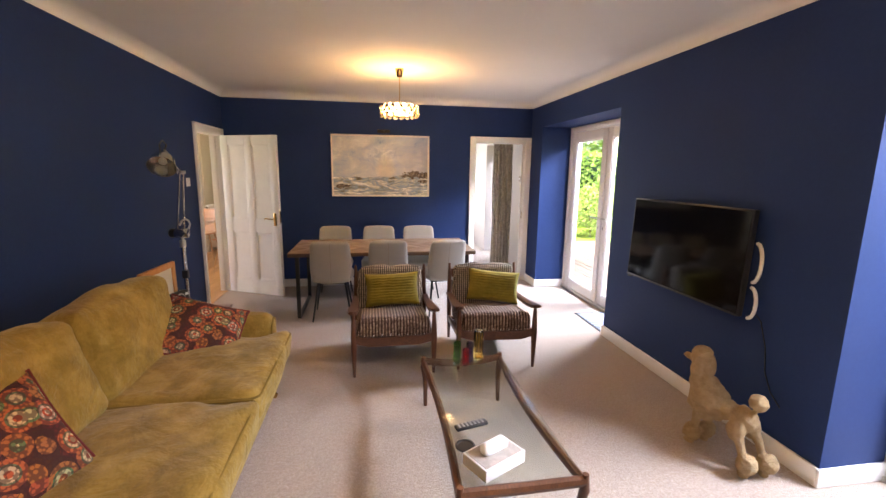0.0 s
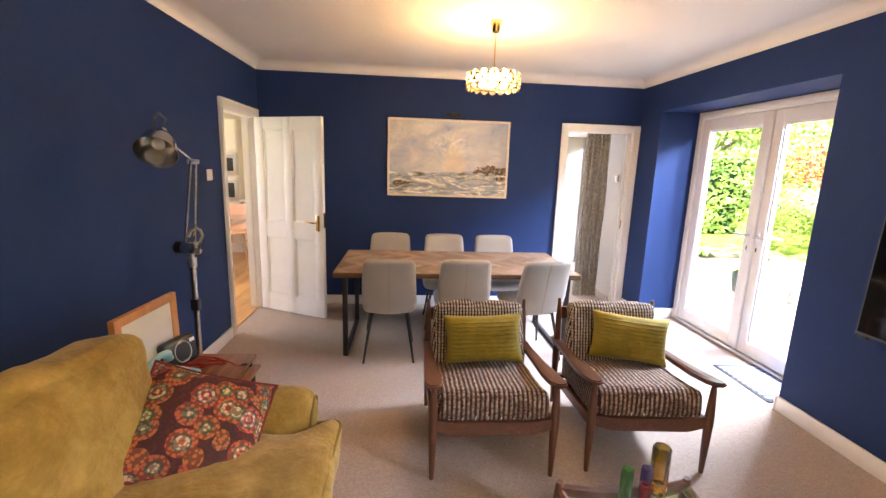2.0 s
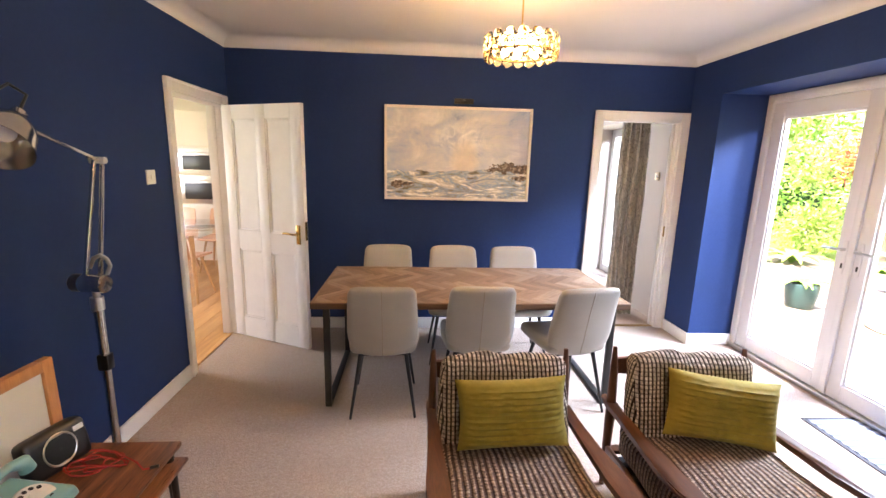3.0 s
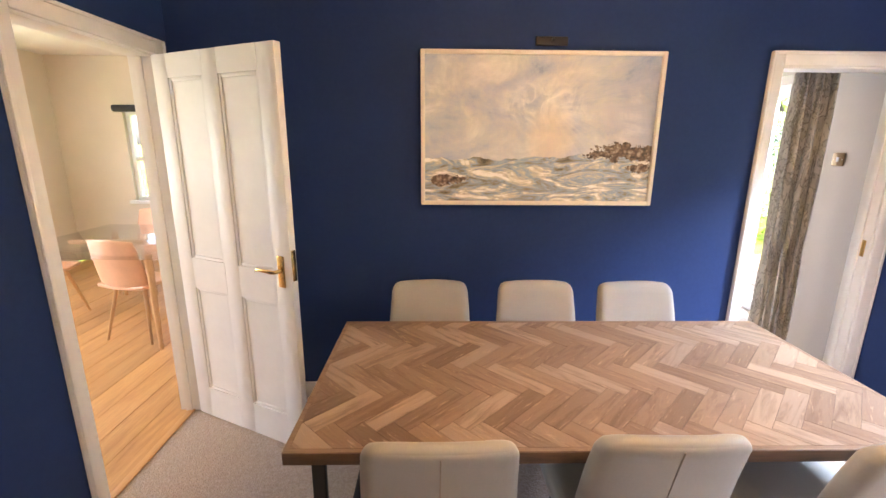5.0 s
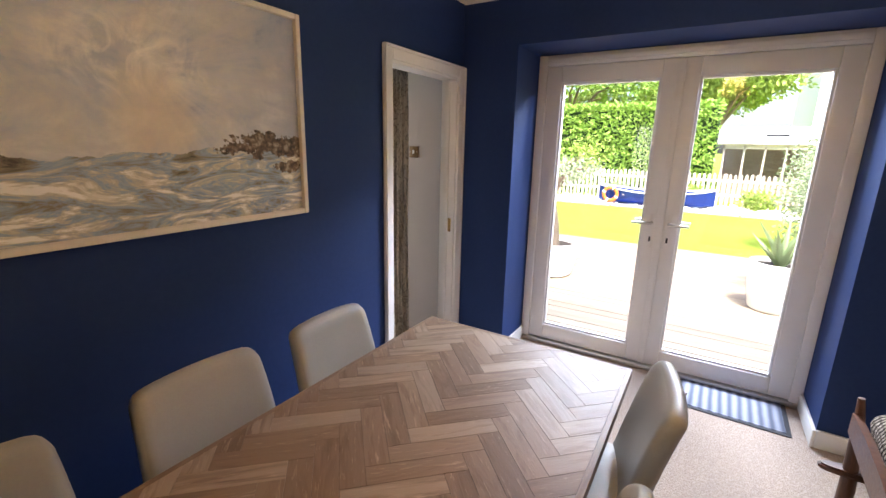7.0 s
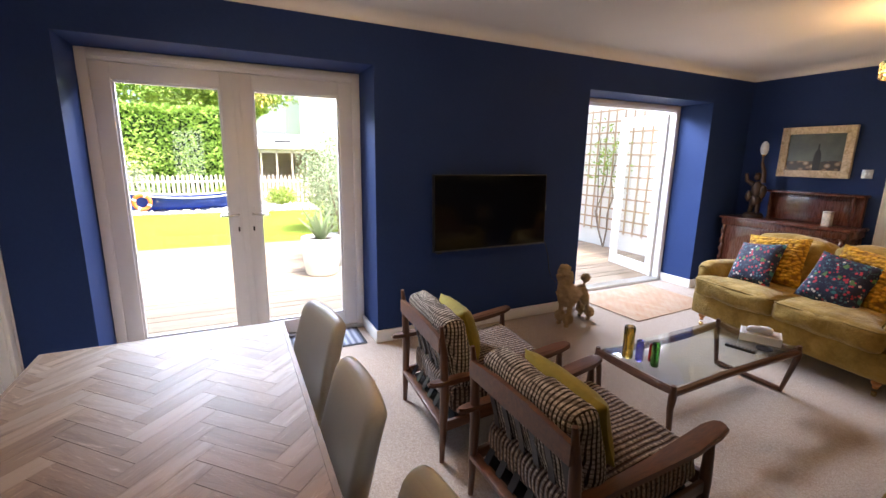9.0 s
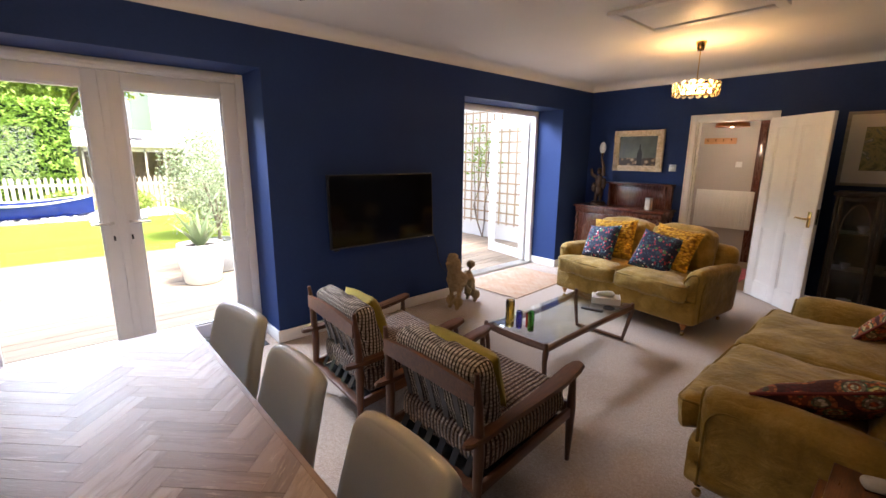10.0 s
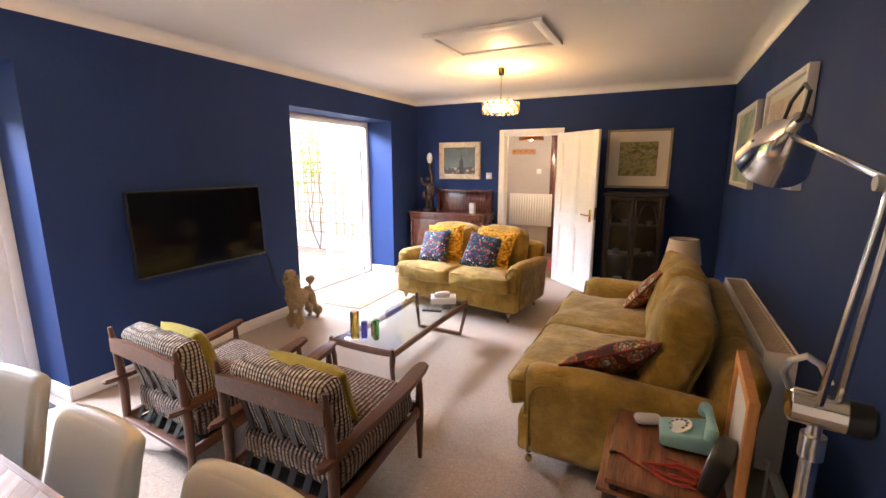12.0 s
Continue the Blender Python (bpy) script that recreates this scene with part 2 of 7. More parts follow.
BLACK_METAL = plain("black_powder_coated_steel", (0.012, 0.012, 0.013), 0.42, 0.0, grain=220, strength=0.12)
BLACK_PLASTIC = plain("black_plastic", (0.012, 0.012, 0.013), 0.35, spread=0.1)

n = Nodes("beige_loop_carpet")
lp = n.cells(190)
big = n.noise(1.1, 5)
carp = n.mix(0.42, n.ramp(big, [(0.3, (0.43, 0.337, 0.270)), (0.7, (0.52, 0.415, 0.338))]), n.ramp(n.noise(70, 6, None, 0.75), [(0.38, (0.22, 0.165, 0.12)), (0.5, (0.43, 0.35, 0.285)), (0.62, (0.64, 0.55, 0.47))]))
carp = n.mix(n.ramp(n.noise(28, 4, None, 0.7), [(0.40, 0.22), (0.58, 0.0)]), carp, (0.28, 0.21, 0.16))
carp = n.mix(n.ramp(lp, [(0.1, 0.0), (0.9, 0.45)]), carp, (0.26, 0.20, 0.15))
CARPET = n.done(carp, 0.95, 0, n.math("SUBTRACT", n.math("MULTIPLY", n.noise(60, 3), 0.7), lp), 0.7, 0.006, sheen=0.3, spec=0.1)



def thin_glass(name, tint):
    """A thin clear sheet: straight through, with a mirror gloss that grows at a slant."""
    k = Nodes(name)
    clear, gloss = k.t.nodes.new("ShaderNodeBsdfTransparent"), k.t.nodes.new("ShaderNodeBsdfGlossy")
    weight, mixer = k.t.nodes.new("ShaderNodeLayerWeight"), k.t.nodes.new("ShaderNodeMixShader")
    clear.inputs[0].default_value = (*tint, 1)
    gloss.inputs["Roughness"].default_value = 0.0
    weight.inputs[0].default_value = 0.5
    last = weight.outputs["Facing"]
    for operation, value in (("POWER", 5.0), ("MULTIPLY", 0.97), ("ADD", 0.022)):
        m = k.t.nodes.new("ShaderNodeMath")
        m.operation = operation
        k.link(last, m.inputs[0])
        m.inputs[1].default_value = value
        last = m.outputs[0]
    k.link(last, mixer.inputs[0])
    k.link(clear.outputs[0], mixer.inputs[1])
    k.link(gloss.outputs[0], mixer.inputs[2])
    k.link(mixer.outputs[0], k.t.nodes["Material Output"].inputs[0])
    return k.mat


GLASS = thin_glass("clear_glass", (0.985, 0.99, 0.988))


def tinted(name, c):
    k = Nodes(name)
    k.p.inputs["Roughness"].default_value = 0.03
    k.p.inputs["Transmission Weight"].default_value = 1.0
    k.p.inputs["Base Color"].default_value = (*c, 1)
    return k.mat


def pane(bm_box, parent, name="pane", label=""):
    """A real pane of glass that lets daylight in."""
    bm = box(B(), *bm_box)
    ob = part(name, bm, GLASS, parent, label)
    ob.visible_shadow = False
    return ob


# ---- the room's shell ----
def wall(name, along, a0, a1, b0, b1, z0, z1, holes, material, label):
    """A thick wall along x or y with openings (from, to, foot, head) through it."""
    bm = B()

    def block(p, q, lo, hi):
        if q - p > 1e-4 and hi - lo > 1e-4:
            if along == "x":
                box(bm, p, b0, lo, q, b1, hi)
            else:
                box(bm, b0, p, lo, b1, q, hi)
    at = a0
    for p, q, lo, hi in sorted(holes):
        block(at, p, z0, z1)
        block(p, q, z0, lo)
        block(p, q, hi, z1)
        at = q
    block(at, a1, z0, z1)
    return structure(part(name, bm, material), label, "wall")


D1 = (5.545, 6.325)          # kitchen doorway along y
D2 = (0.42, 1.18)            # hall doorway along x
D3 = (1.775, 2.528)          # garden-room doorway along x
O1, O2 = (4.205, 6.05), (0.225, 2.085)   # garden openings along y
HEAD, OHEAD = 2.0, 2.18
DEEP = 0.52

wall("wall_west", "y", YS - 0.12, YN + 0.12, XW - 0.12, XW, 0, ZC, [(*D1, 0, HEAD)], NAVY_PAINT, "navy blue painted plaster wall with a kitchen doorway")
wall("wall_north", "x", XW, XE + DEEP, YN, YN + 0.12, 0, ZC, [(*D3, 0, HEAD)], NAVY_PAINT, "navy blue painted plaster wall with a doorway")
wall("wall_east", "y", YS, YN, XE, XE + DEEP, 0, ZC, [(*O1, 0, OHEAD), (*O2, 0, OHEAD)], NAVY_PAINT, "thick navy blue wall with two deep garden door openings")
wall("wall_south", "x", XW, XE + DEEP, YS - 0.12, YS, 0, ZC, [(*D2, 0, HEAD)], NAVY_PAINT, "navy blue painted plaster wall with a hall doorway")
RENDER = plain("white_masonry_render", (0.74, 0.72, 0.68), 0.9, spread=0.06, scale=3, grain=70, strength=0.5, depth=0.004)
wall("wall_outside", "y", -3.0, 10.6, XE + DEEP, XE + DEEP + 0.05, -0.3, 3.4, [(*O1, -0.1, OHEAD), (*O2, -0.1, OHEAD), (7.35, 8.9, 0.0, 2.1)], RENDER, "white rendered outside wall of the house")

structure(part("floor", box(B(), XW - 0.06, YS - 0.06, -0.1, XE + DEEP - 0.09, YN + 0.06, 0), CARPET), "beige loop-pile fitted carpet", "carpet")
structure(part("ceiling", box(B(), XW - 0.12, YS - 0.12, ZC, XE + DEEP, YN + 0.12, ZC + 0.12), CEILING_PAINT), "white emulsioned flat ceiling", "ceiling")


def cove_run(p, q, inward):
    """A coved cornice along one wall; inward points into the room."""
    bm, prof = B(), []
    for k in range(9):
        a = math.pi / 2 * k / 8
        prof.append((0.115 * (1 - math.sin(a)) + 0.004, -0.075 * (1 - math.cos(a))))
    prof = [(0.0, 0.0), (0.125, 0.0)] + prof + [(0.004, -0.083), (0.0, -0.083)]
    rings = []
    for e in (p, q):
        rings.append([bm.verts.new((e[0] + inward[0] * u, e[1] + inward[1] * u, ZC + w)) for u, w in prof])
    for i in range(len(prof)):
        j = (i + 1) % len(prof)
        bm.faces.new((rings[0][i], rings[0][j], rings[1][j], rings[1][i]))
    return structure(part("trim", bm, CEILING_PAINT), "white coved plaster cornice", "cornice")


cove_run((XW, YS), (XW, YN), (1, 0))
cove_run((XE, YS), (XE, YN), (-1, 0))
cove_run((XW, YN), (XE, YN), (0, -1))
cove_run((XW, YS), (XE, YS), (0, 1))


def skirting(x0, y0, x1, y1):
    bm = box(B(), min(x0, x1), min(y0, y1), 0.0, max(x0, x1), max(y0, y1), 0.105, 0.006)
    return structure(part("baseboard", bm, WHITE_PAINT), "white painted skirting board", "skirting")


K = 0.018
ARC = 0.065
skirting(XW, YS + K, XW + K, D1[0] - ARC)
skirting(XW, D1[1] + ARC, XW + K, YN - K)
skirting(XW, YN - K, D3[0] - ARC, YN)
skirting(D3[1] + ARC, YN - K, XE, YN)
skirting(XE - K, O1[1], XE, YN - K)
skirting(XE - K, O2[1], XE, O1[0])
skirting(XE - K, YS + K, XE, O2[0])
skirting(XW, YS, D2[0] - ARC, YS + K)
skirting(D2[1] + ARC, YS, XE, YS + K)
for lo, hi in (O1, O2):
    skirting(XE - K, lo, XE + DEEP - 0.1, lo + K)
    skirting(XE - K, hi - K, XE + DEEP - 0.1, hi)


def doorway(name, along, lo, hi, face, back, room):
    """Architrave on the room side (room = +1 or -1 across the wall), and the lining of the opening."""
    top = thing(name, "white painted wooden door frame", "door frame")
    structure(top)

    def piece(nm, a0, c0, z0, a1, c1, z1, bev=0.006):
        c0, c1 = min(c0, c1), max(c0, c1)
        bm = box(B(), a0, c0, z0, a1, c1, z1, bev) if along == "x" else box(B(), c0, a0, z0, c1, a1, z1, bev)
        part(nm, bm, WHITE_PAINT, top)
    t = 0.02 * room
    piece("architrave", lo - ARC, face, 0, lo + 0.008, face + t, HEAD + ARC)
    piece("architrave", hi - 0.008, face, 0, hi + ARC, face + t, HEAD + ARC)
    piece("architrave", lo + 0.008, face, HEAD - 0.008, hi - 0.008, face + t, HEAD + ARC)
    piece("architrave_bead", lo - ARC, face + t, 0, lo - ARC + 0.018, face + t * 1.5, HEAD + ARC)
    piece("architrave_bead", hi + ARC - 0.018, face + t, 0, hi + ARC, face + t * 1.5, HEAD + ARC)
    piece("architrave_bead", lo - ARC + 0.018, face + t, HEAD + ARC - 0.018, hi + ARC - 0.018, face + t * 1.5, HEAD + ARC)
    piece("lining", lo - 0.002, face + 0.002 * room, 0, lo + 0.02, back, HEAD + 0.002, 0.002)
    piece("lining", hi - 0.02, face + 0.002 * room, 0, hi + 0.002, back, HEAD + 0.002, 0.002)
    piece("lining", lo + 0.02, face + 0.002 * room, HEAD - 0.02, hi - 0.02, back, HEAD + 0.002, 0.002)
    mid = face * 0.45 + back * 0.55
    piece("door_stop", lo + 0.02, mid - 0.018, 0, lo + 0.032, mid + 0.018, HEAD - 0.02, 0.002)
    piece("door_stop", hi - 0.032, mid - 0.018, 0, hi - 0.02, mid + 0.018, HEAD - 0.02, 0.002)
    return top


doorway("door_frame_kitchen", "y", *D1, XW, XW - 0.12, 1)
doorway("door_frame_hall", "x", *D2, YS, YS - 0.12, 1)
doorway("door_frame_garden_room", "x", *D3, YN, YN + 0.12, -1)


def lever(parent, x, y, z, sx, sy):
    """A brass lever with its back plate, on the side sy of a leaf, pointing sx along it."""
    bm = box(B(), x - 0.021, min(y, y + sy * 0.006), z - 0.085, x + 0.021, max(y, y + sy * 0.006), z + 0.07, 0.003)
    plate = part("handle_plate", bm, BRASS, parent, "brass handle plate")
    bm = tube(B(), [(x, y + sy * 0.004, z), (x, y + sy * 0.045, z), (x + sx * 0.012, y + sy * 0.052, z), (x + sx * 0.105, y + sy * 0.05, z + 0.004), (x + sx * 0.118, y + sy * 0.047, z - 0.004)], [0.011, 0.009, 0.009, 0.008, 0.006], 10)
    part("handle", bm, BRASS, plate, "brass lever handle")


def panel_door(name, label, m, w, h, knob_side):
    """A four-panel leaf: hinge edge on x = 0, thickness along y."""
    top = structure(thing(name, label, "door", m))
    T, S, TOP, MID, BOT = 0.038, 0.105, 0.11, 0.165, 0.19
    lock = 0.80
    bm = B()
    for x0, x1 in ((0, S), (w / 2 - 0.05, w / 2 + 0.05), (w - S, w)):
        box(bm, x0, -T / 2, 0.008, x1, T / 2, h, 0.003)
    for z0, z1 in ((0.008, BOT), (lock, lock + MID), (h - TOP, h)):
        box(bm, S, -T / 2 + 0.0004, z0, w / 2 - 0.05, T / 2 - 0.0004, z1)
        box(bm, w / 2 + 0.05, -T / 2 + 0.0004, z0, w - S, T / 2 - 0.0004, z1)
    part("frame", bm, WHITE_PAINT, top)
    for x0, x1 in ((S, w / 2 - 0.05), (w / 2 + 0.05, w - S)):
        for z0, z1 in ((BOT, lock), (lock + MID, h - TOP)):
            bm = box(B(), x0, -0.009, z0, x1, 0.009, z1)
            for s in (-1, 1):
                y0, y1 = sorted((s * 0.009, s * 0.0145))
                for a, b, c, d in ((x0, z0, x0 + 0.018, z1), (x1 - 0.018, z0, x1, z1), (x0 + 0.018, z0, x1 - 0.018, z0 + 0.018), (x0 + 0.018, z1 - 0.018, x1 - 0.018, z1)):
                    box(bm, a, y0, b, c, y1, d, 0.004)
            part("panel", bm, WHITE_PAINT, top)
    for s in (-1, 1):
        lever(top, w - 0.06, s * T / 2, 0.98, -1, s)
    for z in (0.2, 1.0, 1.75):
        part("hinge", tube(B(), [(-0.004, knob_side * T / 2, z), (-0.004, knob_side * T / 2, z + 0.09)], 0.006, 8), BRASS, top)
    part("latch", box(B(), w - 0.001, -0.012, 0.93, w + 0.003, 0.012, 1.08, 0.001), BRASS, top)
    return top


def heading(p, q):
    return math.degrees(math.atan2(q[1] - p[1], q[0] - p[0]))


panel_door("door_1", "open white four-panel door with a brass lever handle", pose(-1.478, 6.292, 0.004, 0, 0, heading((-1.478, 6.292), (-0.752, 5.937))), 0.805, 1.977, 1)
panel_door("door_2", "open white four-panel hall door with a brass lever handle", pose(0.405, -0.462, 0.004, 0, 0, heading((0.405, -0.462), (-0.165, 0.045))), 0.765, 1.985, 1)


# ---- garden doors ----
def garden_leaf(parent_name, label, m, w, h, side):
    """A glazed white leaf, hinge at x = 0; the handle sits at the free edge, on both faces."""
    top = structure(thing(parent_name, label, "garden door", m))
    T, S = 0.06, 0.108
    for nm, a in (("stile", (0, 0.0, S, h)), ("stile", (w - S, 0.0, w, h)), ("rail", (S, 0.0, w - S, S + 0.01)), ("rail", (S, h - S, w - S, h))):
        part(nm, box(B(), a[0], -T / 2, a[1], a[2], T / 2, a[3], 0.005), PVC, top)
    bm = B()
    for a in ((S, S + 0.01, S + 0.016, h - S), (w - S - 0.016, S + 0.01, w - S, h - S), (S + 0.016, S + 0.01, w - S - 0.016, S + 0.026), (S + 0.016, h - S - 0.016, w - S - 0.016, h - S)):
        box(bm, a[0], -T / 2 + 0.012, a[1], a[2], T / 2 - 0.012, a[3], 0.004)
    part("glazing_bead", bm, PVC, top)
    pane((S + 0.01, -0.006, S + 0.02, w - S - 0.01, 0.006, h - S - 0.01), top)
    for s in (-1, 1):
        part("handle_plate", box(B(), w - 0.068, min(s * 0.03, s * 0.038), 0.86, w - 0.04, max(s * 0.03, s * 0.038), 1.09, 0.004), PVC, top, "white handle plate")
        part("handle", tube(B(), [(w - 0.054, s * 0.036, 1.03), (w - 0.054, s * 0.075, 1.03), (w - 0.075, s * 0.08, 1.03), (w - 0.175, s * 0.078, 1.028)], [0.011, 0.01, 0.01, 0.008], 10), STEEL, top, "satin steel lever handle")
        part("keyhole", box(B(), w - 0.06, min(s * 0.038, s * 0.0395), 0.90, w - 0.048, max(s * 0.038, s * 0.0395), 0.935, 0.002), BLACK_PLASTIC, top)
    return top


FX = XE + 0.445                # centre of the door frames


def garden_frame(name, lo, hi):
    top = structure(thing(name, "white upvc garden door frame", "door frame"))
    for nm, a in (("jamb", (lo + 0.001, 0, lo + 0.062, OHEAD - 0.002)), ("jamb", (hi - 0.062, 0, hi - 0.001, OHEAD - 0.002)), ("head", (lo + 0.062, OHEAD - 0.075, hi - 0.062, OHEAD - 0.002))):
        part(nm, box(B(), FX - 0.045, a[0], a[1], FX + 0.04, a[2], a[3], 0.005), PVC, top)
    part("trickle_vent", box(B(), FX - 0.062, lo + 0.08, OHEAD - 0.055, FX - 0.045, hi - 0.08, OHEAD - 0.02, 0.004), PVC, top)
    part("threshold", box(B(), FX - 0.06, lo + 0.002, -0.01, FX + 0.09, hi - 0.002, 0.03, 0.004), STEEL, top, "metal door threshold")
    return top


garden_frame("door_frame_garden_north", *O1)
garden_frame("door_frame_garden_south", *O2)
LW = (O1[1] - O1[0] - 0.124) / 2
garden_leaf("door_3", "closed white glazed garden door with a steel lever", pose(FX, O1[1] - 0.063, 0.034, 0, 0, -90), LW, OHEAD - 0.112, 1)
garden_leaf("door_4", "closed white glazed garden door with a steel lever", pose(FX, O1[0] + 0.063, 0.034, 0, 0, 90), LW, OHEAD - 0.112, -1)
part("mullion_cover", box(B(), FX - 0.052, (O1[0] + O1[1]) / 2 - 0.022, 0.04, FX - 0.031, (O1[0] + O1[1]) / 2 + 0.022, OHEAD - 0.09, 0.004), PVC, bpy.data.objects["door_4"]).matrix_parent_inverse = bpy.data.objects["door_4"].matrix_basis.inverted()
LW2 = (O2[1] - O2[0] - 0.124) / 2
garden_leaf("door_5", "white glazed garden door opened outwards", pose(FX + 0.05, O2[0] + 0.063, 0.034, 0, 0, -11), LW2, OHEAD - 0.112, 1)
garden_leaf("door_6", "white glazed garden door opened outwards", pose(FX + 0.05, O2[1] - 0.063, 0.034, 0, 0, -4), LW2, OHEAD - 0.112, 1)

# ---- loft hatch ----
hatch = structure(thing("loft_hatch", "white painted loft hatch in the ceiling", "loft hatch", pose(0.40, 2.08, ZC)))
for a in ((-0.46, -0.33, -0.39, 0.33), (0.39, -0.33, 0.46, 0.33), (-0.39, -0.33, 0.39, -0.26), (-0.39, 0.26, 0.39, 0.33)):
    part("frame", box(B(), a[0], a[1], -0.028, a[2], a[3], -0.001, 0.006), WHITE_PAINT, hatch)
part("panel", box(B(), -0.382, -0.252, -0.016, 0.382, 0.252, -0.001, 0.003), WHITE_PAINT, hatch)

# ---- kitchen beyond the west doorway ----
KW, KN, KS = -4.9, 9.75, 4.4
KITCHEN_WIN = (-4.05, -3.45, 0.82, 1.95)
wall("wall_kitchen_north", "x", KW, XW - 0.12, KN, KN + 0.2, 0, 2.6, [KITCHEN_WIN], CREAM, "cream kitchen wall with a window")
# The west opening is out of view, added to let light into the kitchen
wall("wall_kitchen_west", "y", KS, KN, KW - 0.2, KW, 0, 2.6, [(5.6, 7.6, 0.9, 2.1)], CREAM, "cream kitchen wall")
wall("wall_kitchen_south", "x", KW, XW - 0.12, KS - 0.12, KS, 0, 2.6, [], CREAM, "cream kitchen wall")
wall("wall_kitchen_east", "y", YN + 0.12, KN, XW - 0.18, XW - 0.12, 0, 2.6, [], CREAM, "cream kitchen wall")
structure(part("ceiling_kitchen", box(B(), KW, KS, 2.6, XW - 0.12, KN, 2.7), CEILING_PAINT), "white kitchen ceiling", "ceiling")
OAK = wood("honey_oak_floorboard", (0.36, 0.17, 0.055), (0.52, 0.28, 0.10), (0.62, 0.36, 0.15), "Y", 0.35, 0.6, 0.2)
kf = structure(part("floor_kitchen", box(B(), KW, KS, -0.1, XW - 0.06, KN, -0.012), BLACK_PLASTIC), "honey-coloured wooden board floor", "floor")
w = 0.165
for k in range(20):
    x1 = XW - 0.063 - k * w
    part("plank", box(B(), x1 - w + 0.002, KS, -0.012, x1, KN, 0.004 - 0.001 * (k % 2), 0.0015, 1), OAK, kf)
kw = structure(thing("window_kitchen", "white kitchen sash window with a dark roller blind", "window"))
for a in ((-4.05, 0.82, -4.0, 1.95), (-3.5, 0.82, -3.45, 1.95), (-4.0, 0.82, -3.5, 0.87), (-4.0, 1.9, -3.5, 1.95), (-4.0, 1.33, -3.5, 1.38)):
    part("window_frame", box(B(), a[0], KN + 0.05, a[1], a[2], KN + 0.11, a[3], 0.004), PVC, kw)
pane((-4.0, KN + 0.075, 0.87, -3.5, KN + 0.085, 1.33), kw)
pane((-4.0, KN + 0.075, 1.38, -3.5, KN + 0.085, 1.9), kw)
part("window_sill", box(B(), -4.1, KN - 0.06, 0.78, -3.4, KN + 0.05, 0.82, 0.006), WHITE_PAINT, kw)
part("roller_blind", tube(B(), [(-4.12, KN - 0.045, 1.98), (-3.38, KN - 0.045, 1.98)], 0.042, 14), plain("charcoal_blind", (0.05, 0.05, 0.055), 0.8), kw, "dark rolled blind")

# ---- garden room beyond the north doorway ----
wall("wall_garden_room_east", "y", YN + 0.12, 10.0, XE + 0.01, XE + DEEP - 0.001, 0, ZC, [(7.35, 8.9, 0.0, 2.1)], GREIGE, "pale greige wall with a tall window")
wall("wall_garden_room_west", "y", YN + 0.12, 10.0, 0.2, 0.3, 0, ZC, [], MAGNOLIA, "pale plain wall")
wall("wall_garden_room_north", "x", 0.2, XE + DEEP, 10.0, 10.1, 0, ZC, [(0.9, 2.3, 0.5, 2.1)], MAGNOLIA, "pale wall with a window")
structure(part("floor_garden_room", box(B(), 0.2, YN + 0.06, -0.1, XE + DEEP, 10.1, -0.002), CARPET), "beige fitted carpet", "carpet")
structure(part("ceiling_garden_room", box(B(), 0.2, YN + 0.12, ZC, XE + DEEP, 10.1, ZC + 0.1), CEILING_PAINT), "white ceiling", "ceiling")
gw = structure(thing("window_garden_room", "tall white glazed garden door beside a curtain", "window"))
for a in ((7.35, 0.0, 7.45, 2.1), (8.8, 0.0, 8.9, 2.1), (7.45, 0.0, 8.8, 0.1), (7.45, 2.0, 8.8, 2.1), (8.08, 0.1, 8.18, 2.0)):
    part("window_frame", box(B(), FX - 0.04, a[0], a[1], FX + 0.03, a[2], a[3], 0.005), PVC, gw)
pane((FX - 0.006, 7.45, 0.1, FX + 0.006, 8.08, 2.0), gw)
pane((FX - 0.006, 8.18, 0.1, FX + 0.006, 8.8, 2.0), gw)
# North window, out of view; an added area lamp shines in through it
gn = structure(thing("window_garden_room_north", "white framed window", "window"))
for a in ((0.9, 0.5, 0.96, 2.1), (2.24, 0.5, 2.3, 2.1), (0.96, 0.5, 2.24, 0.56), (0.96, 2.04, 2.24, 2.1)):
    part("window_frame", box(B(), a[0], 10.03, a[1], a[2], 10.08, a[3], 0.005), PVC, gn)
pane((0.96, 10.05, 0.56, 2.24, 10.06, 2.04), gn)

# ---- hall beyond the south doorway ----
HN, HS = YS - 0.12, -2.35
wall("wall_hall_south", "x", -0.6, 2.6, HS - 0.1, HS, 0, 2.45, [], GREIGE, "pale greige hall wall")
wall("wall_hall_west", "y", HS, HN, -0.7, -0.6, 0, 2.45, [], GREIGE, "pale greige hall wall")
wall("wall_hall_east", "y", HS, HN, 2.6, 2.7, 0, 2.45, [(-2.0, -1.0, 0.9, 2.0)], GREIGE, "pale greige hall wall with a window")
structure(part("ceiling_hall", box(B(), -0.7, HS - 0.1, 2.45, 2.7, HN, 2.55), CEILING_PAINT), "white hall ceiling", "ceiling")
structure(part("floor_hall", box(B(), -0.7, HS - 0.1, -0.1, 2.7, YS - 0.06, -0.003), plain("tan_sisal_hall_carpet", (0.30, 0.21, 0.13), 0.95, grain=160, strength=0.6, depth=0.004)), "tan hall carpet", "carpet")

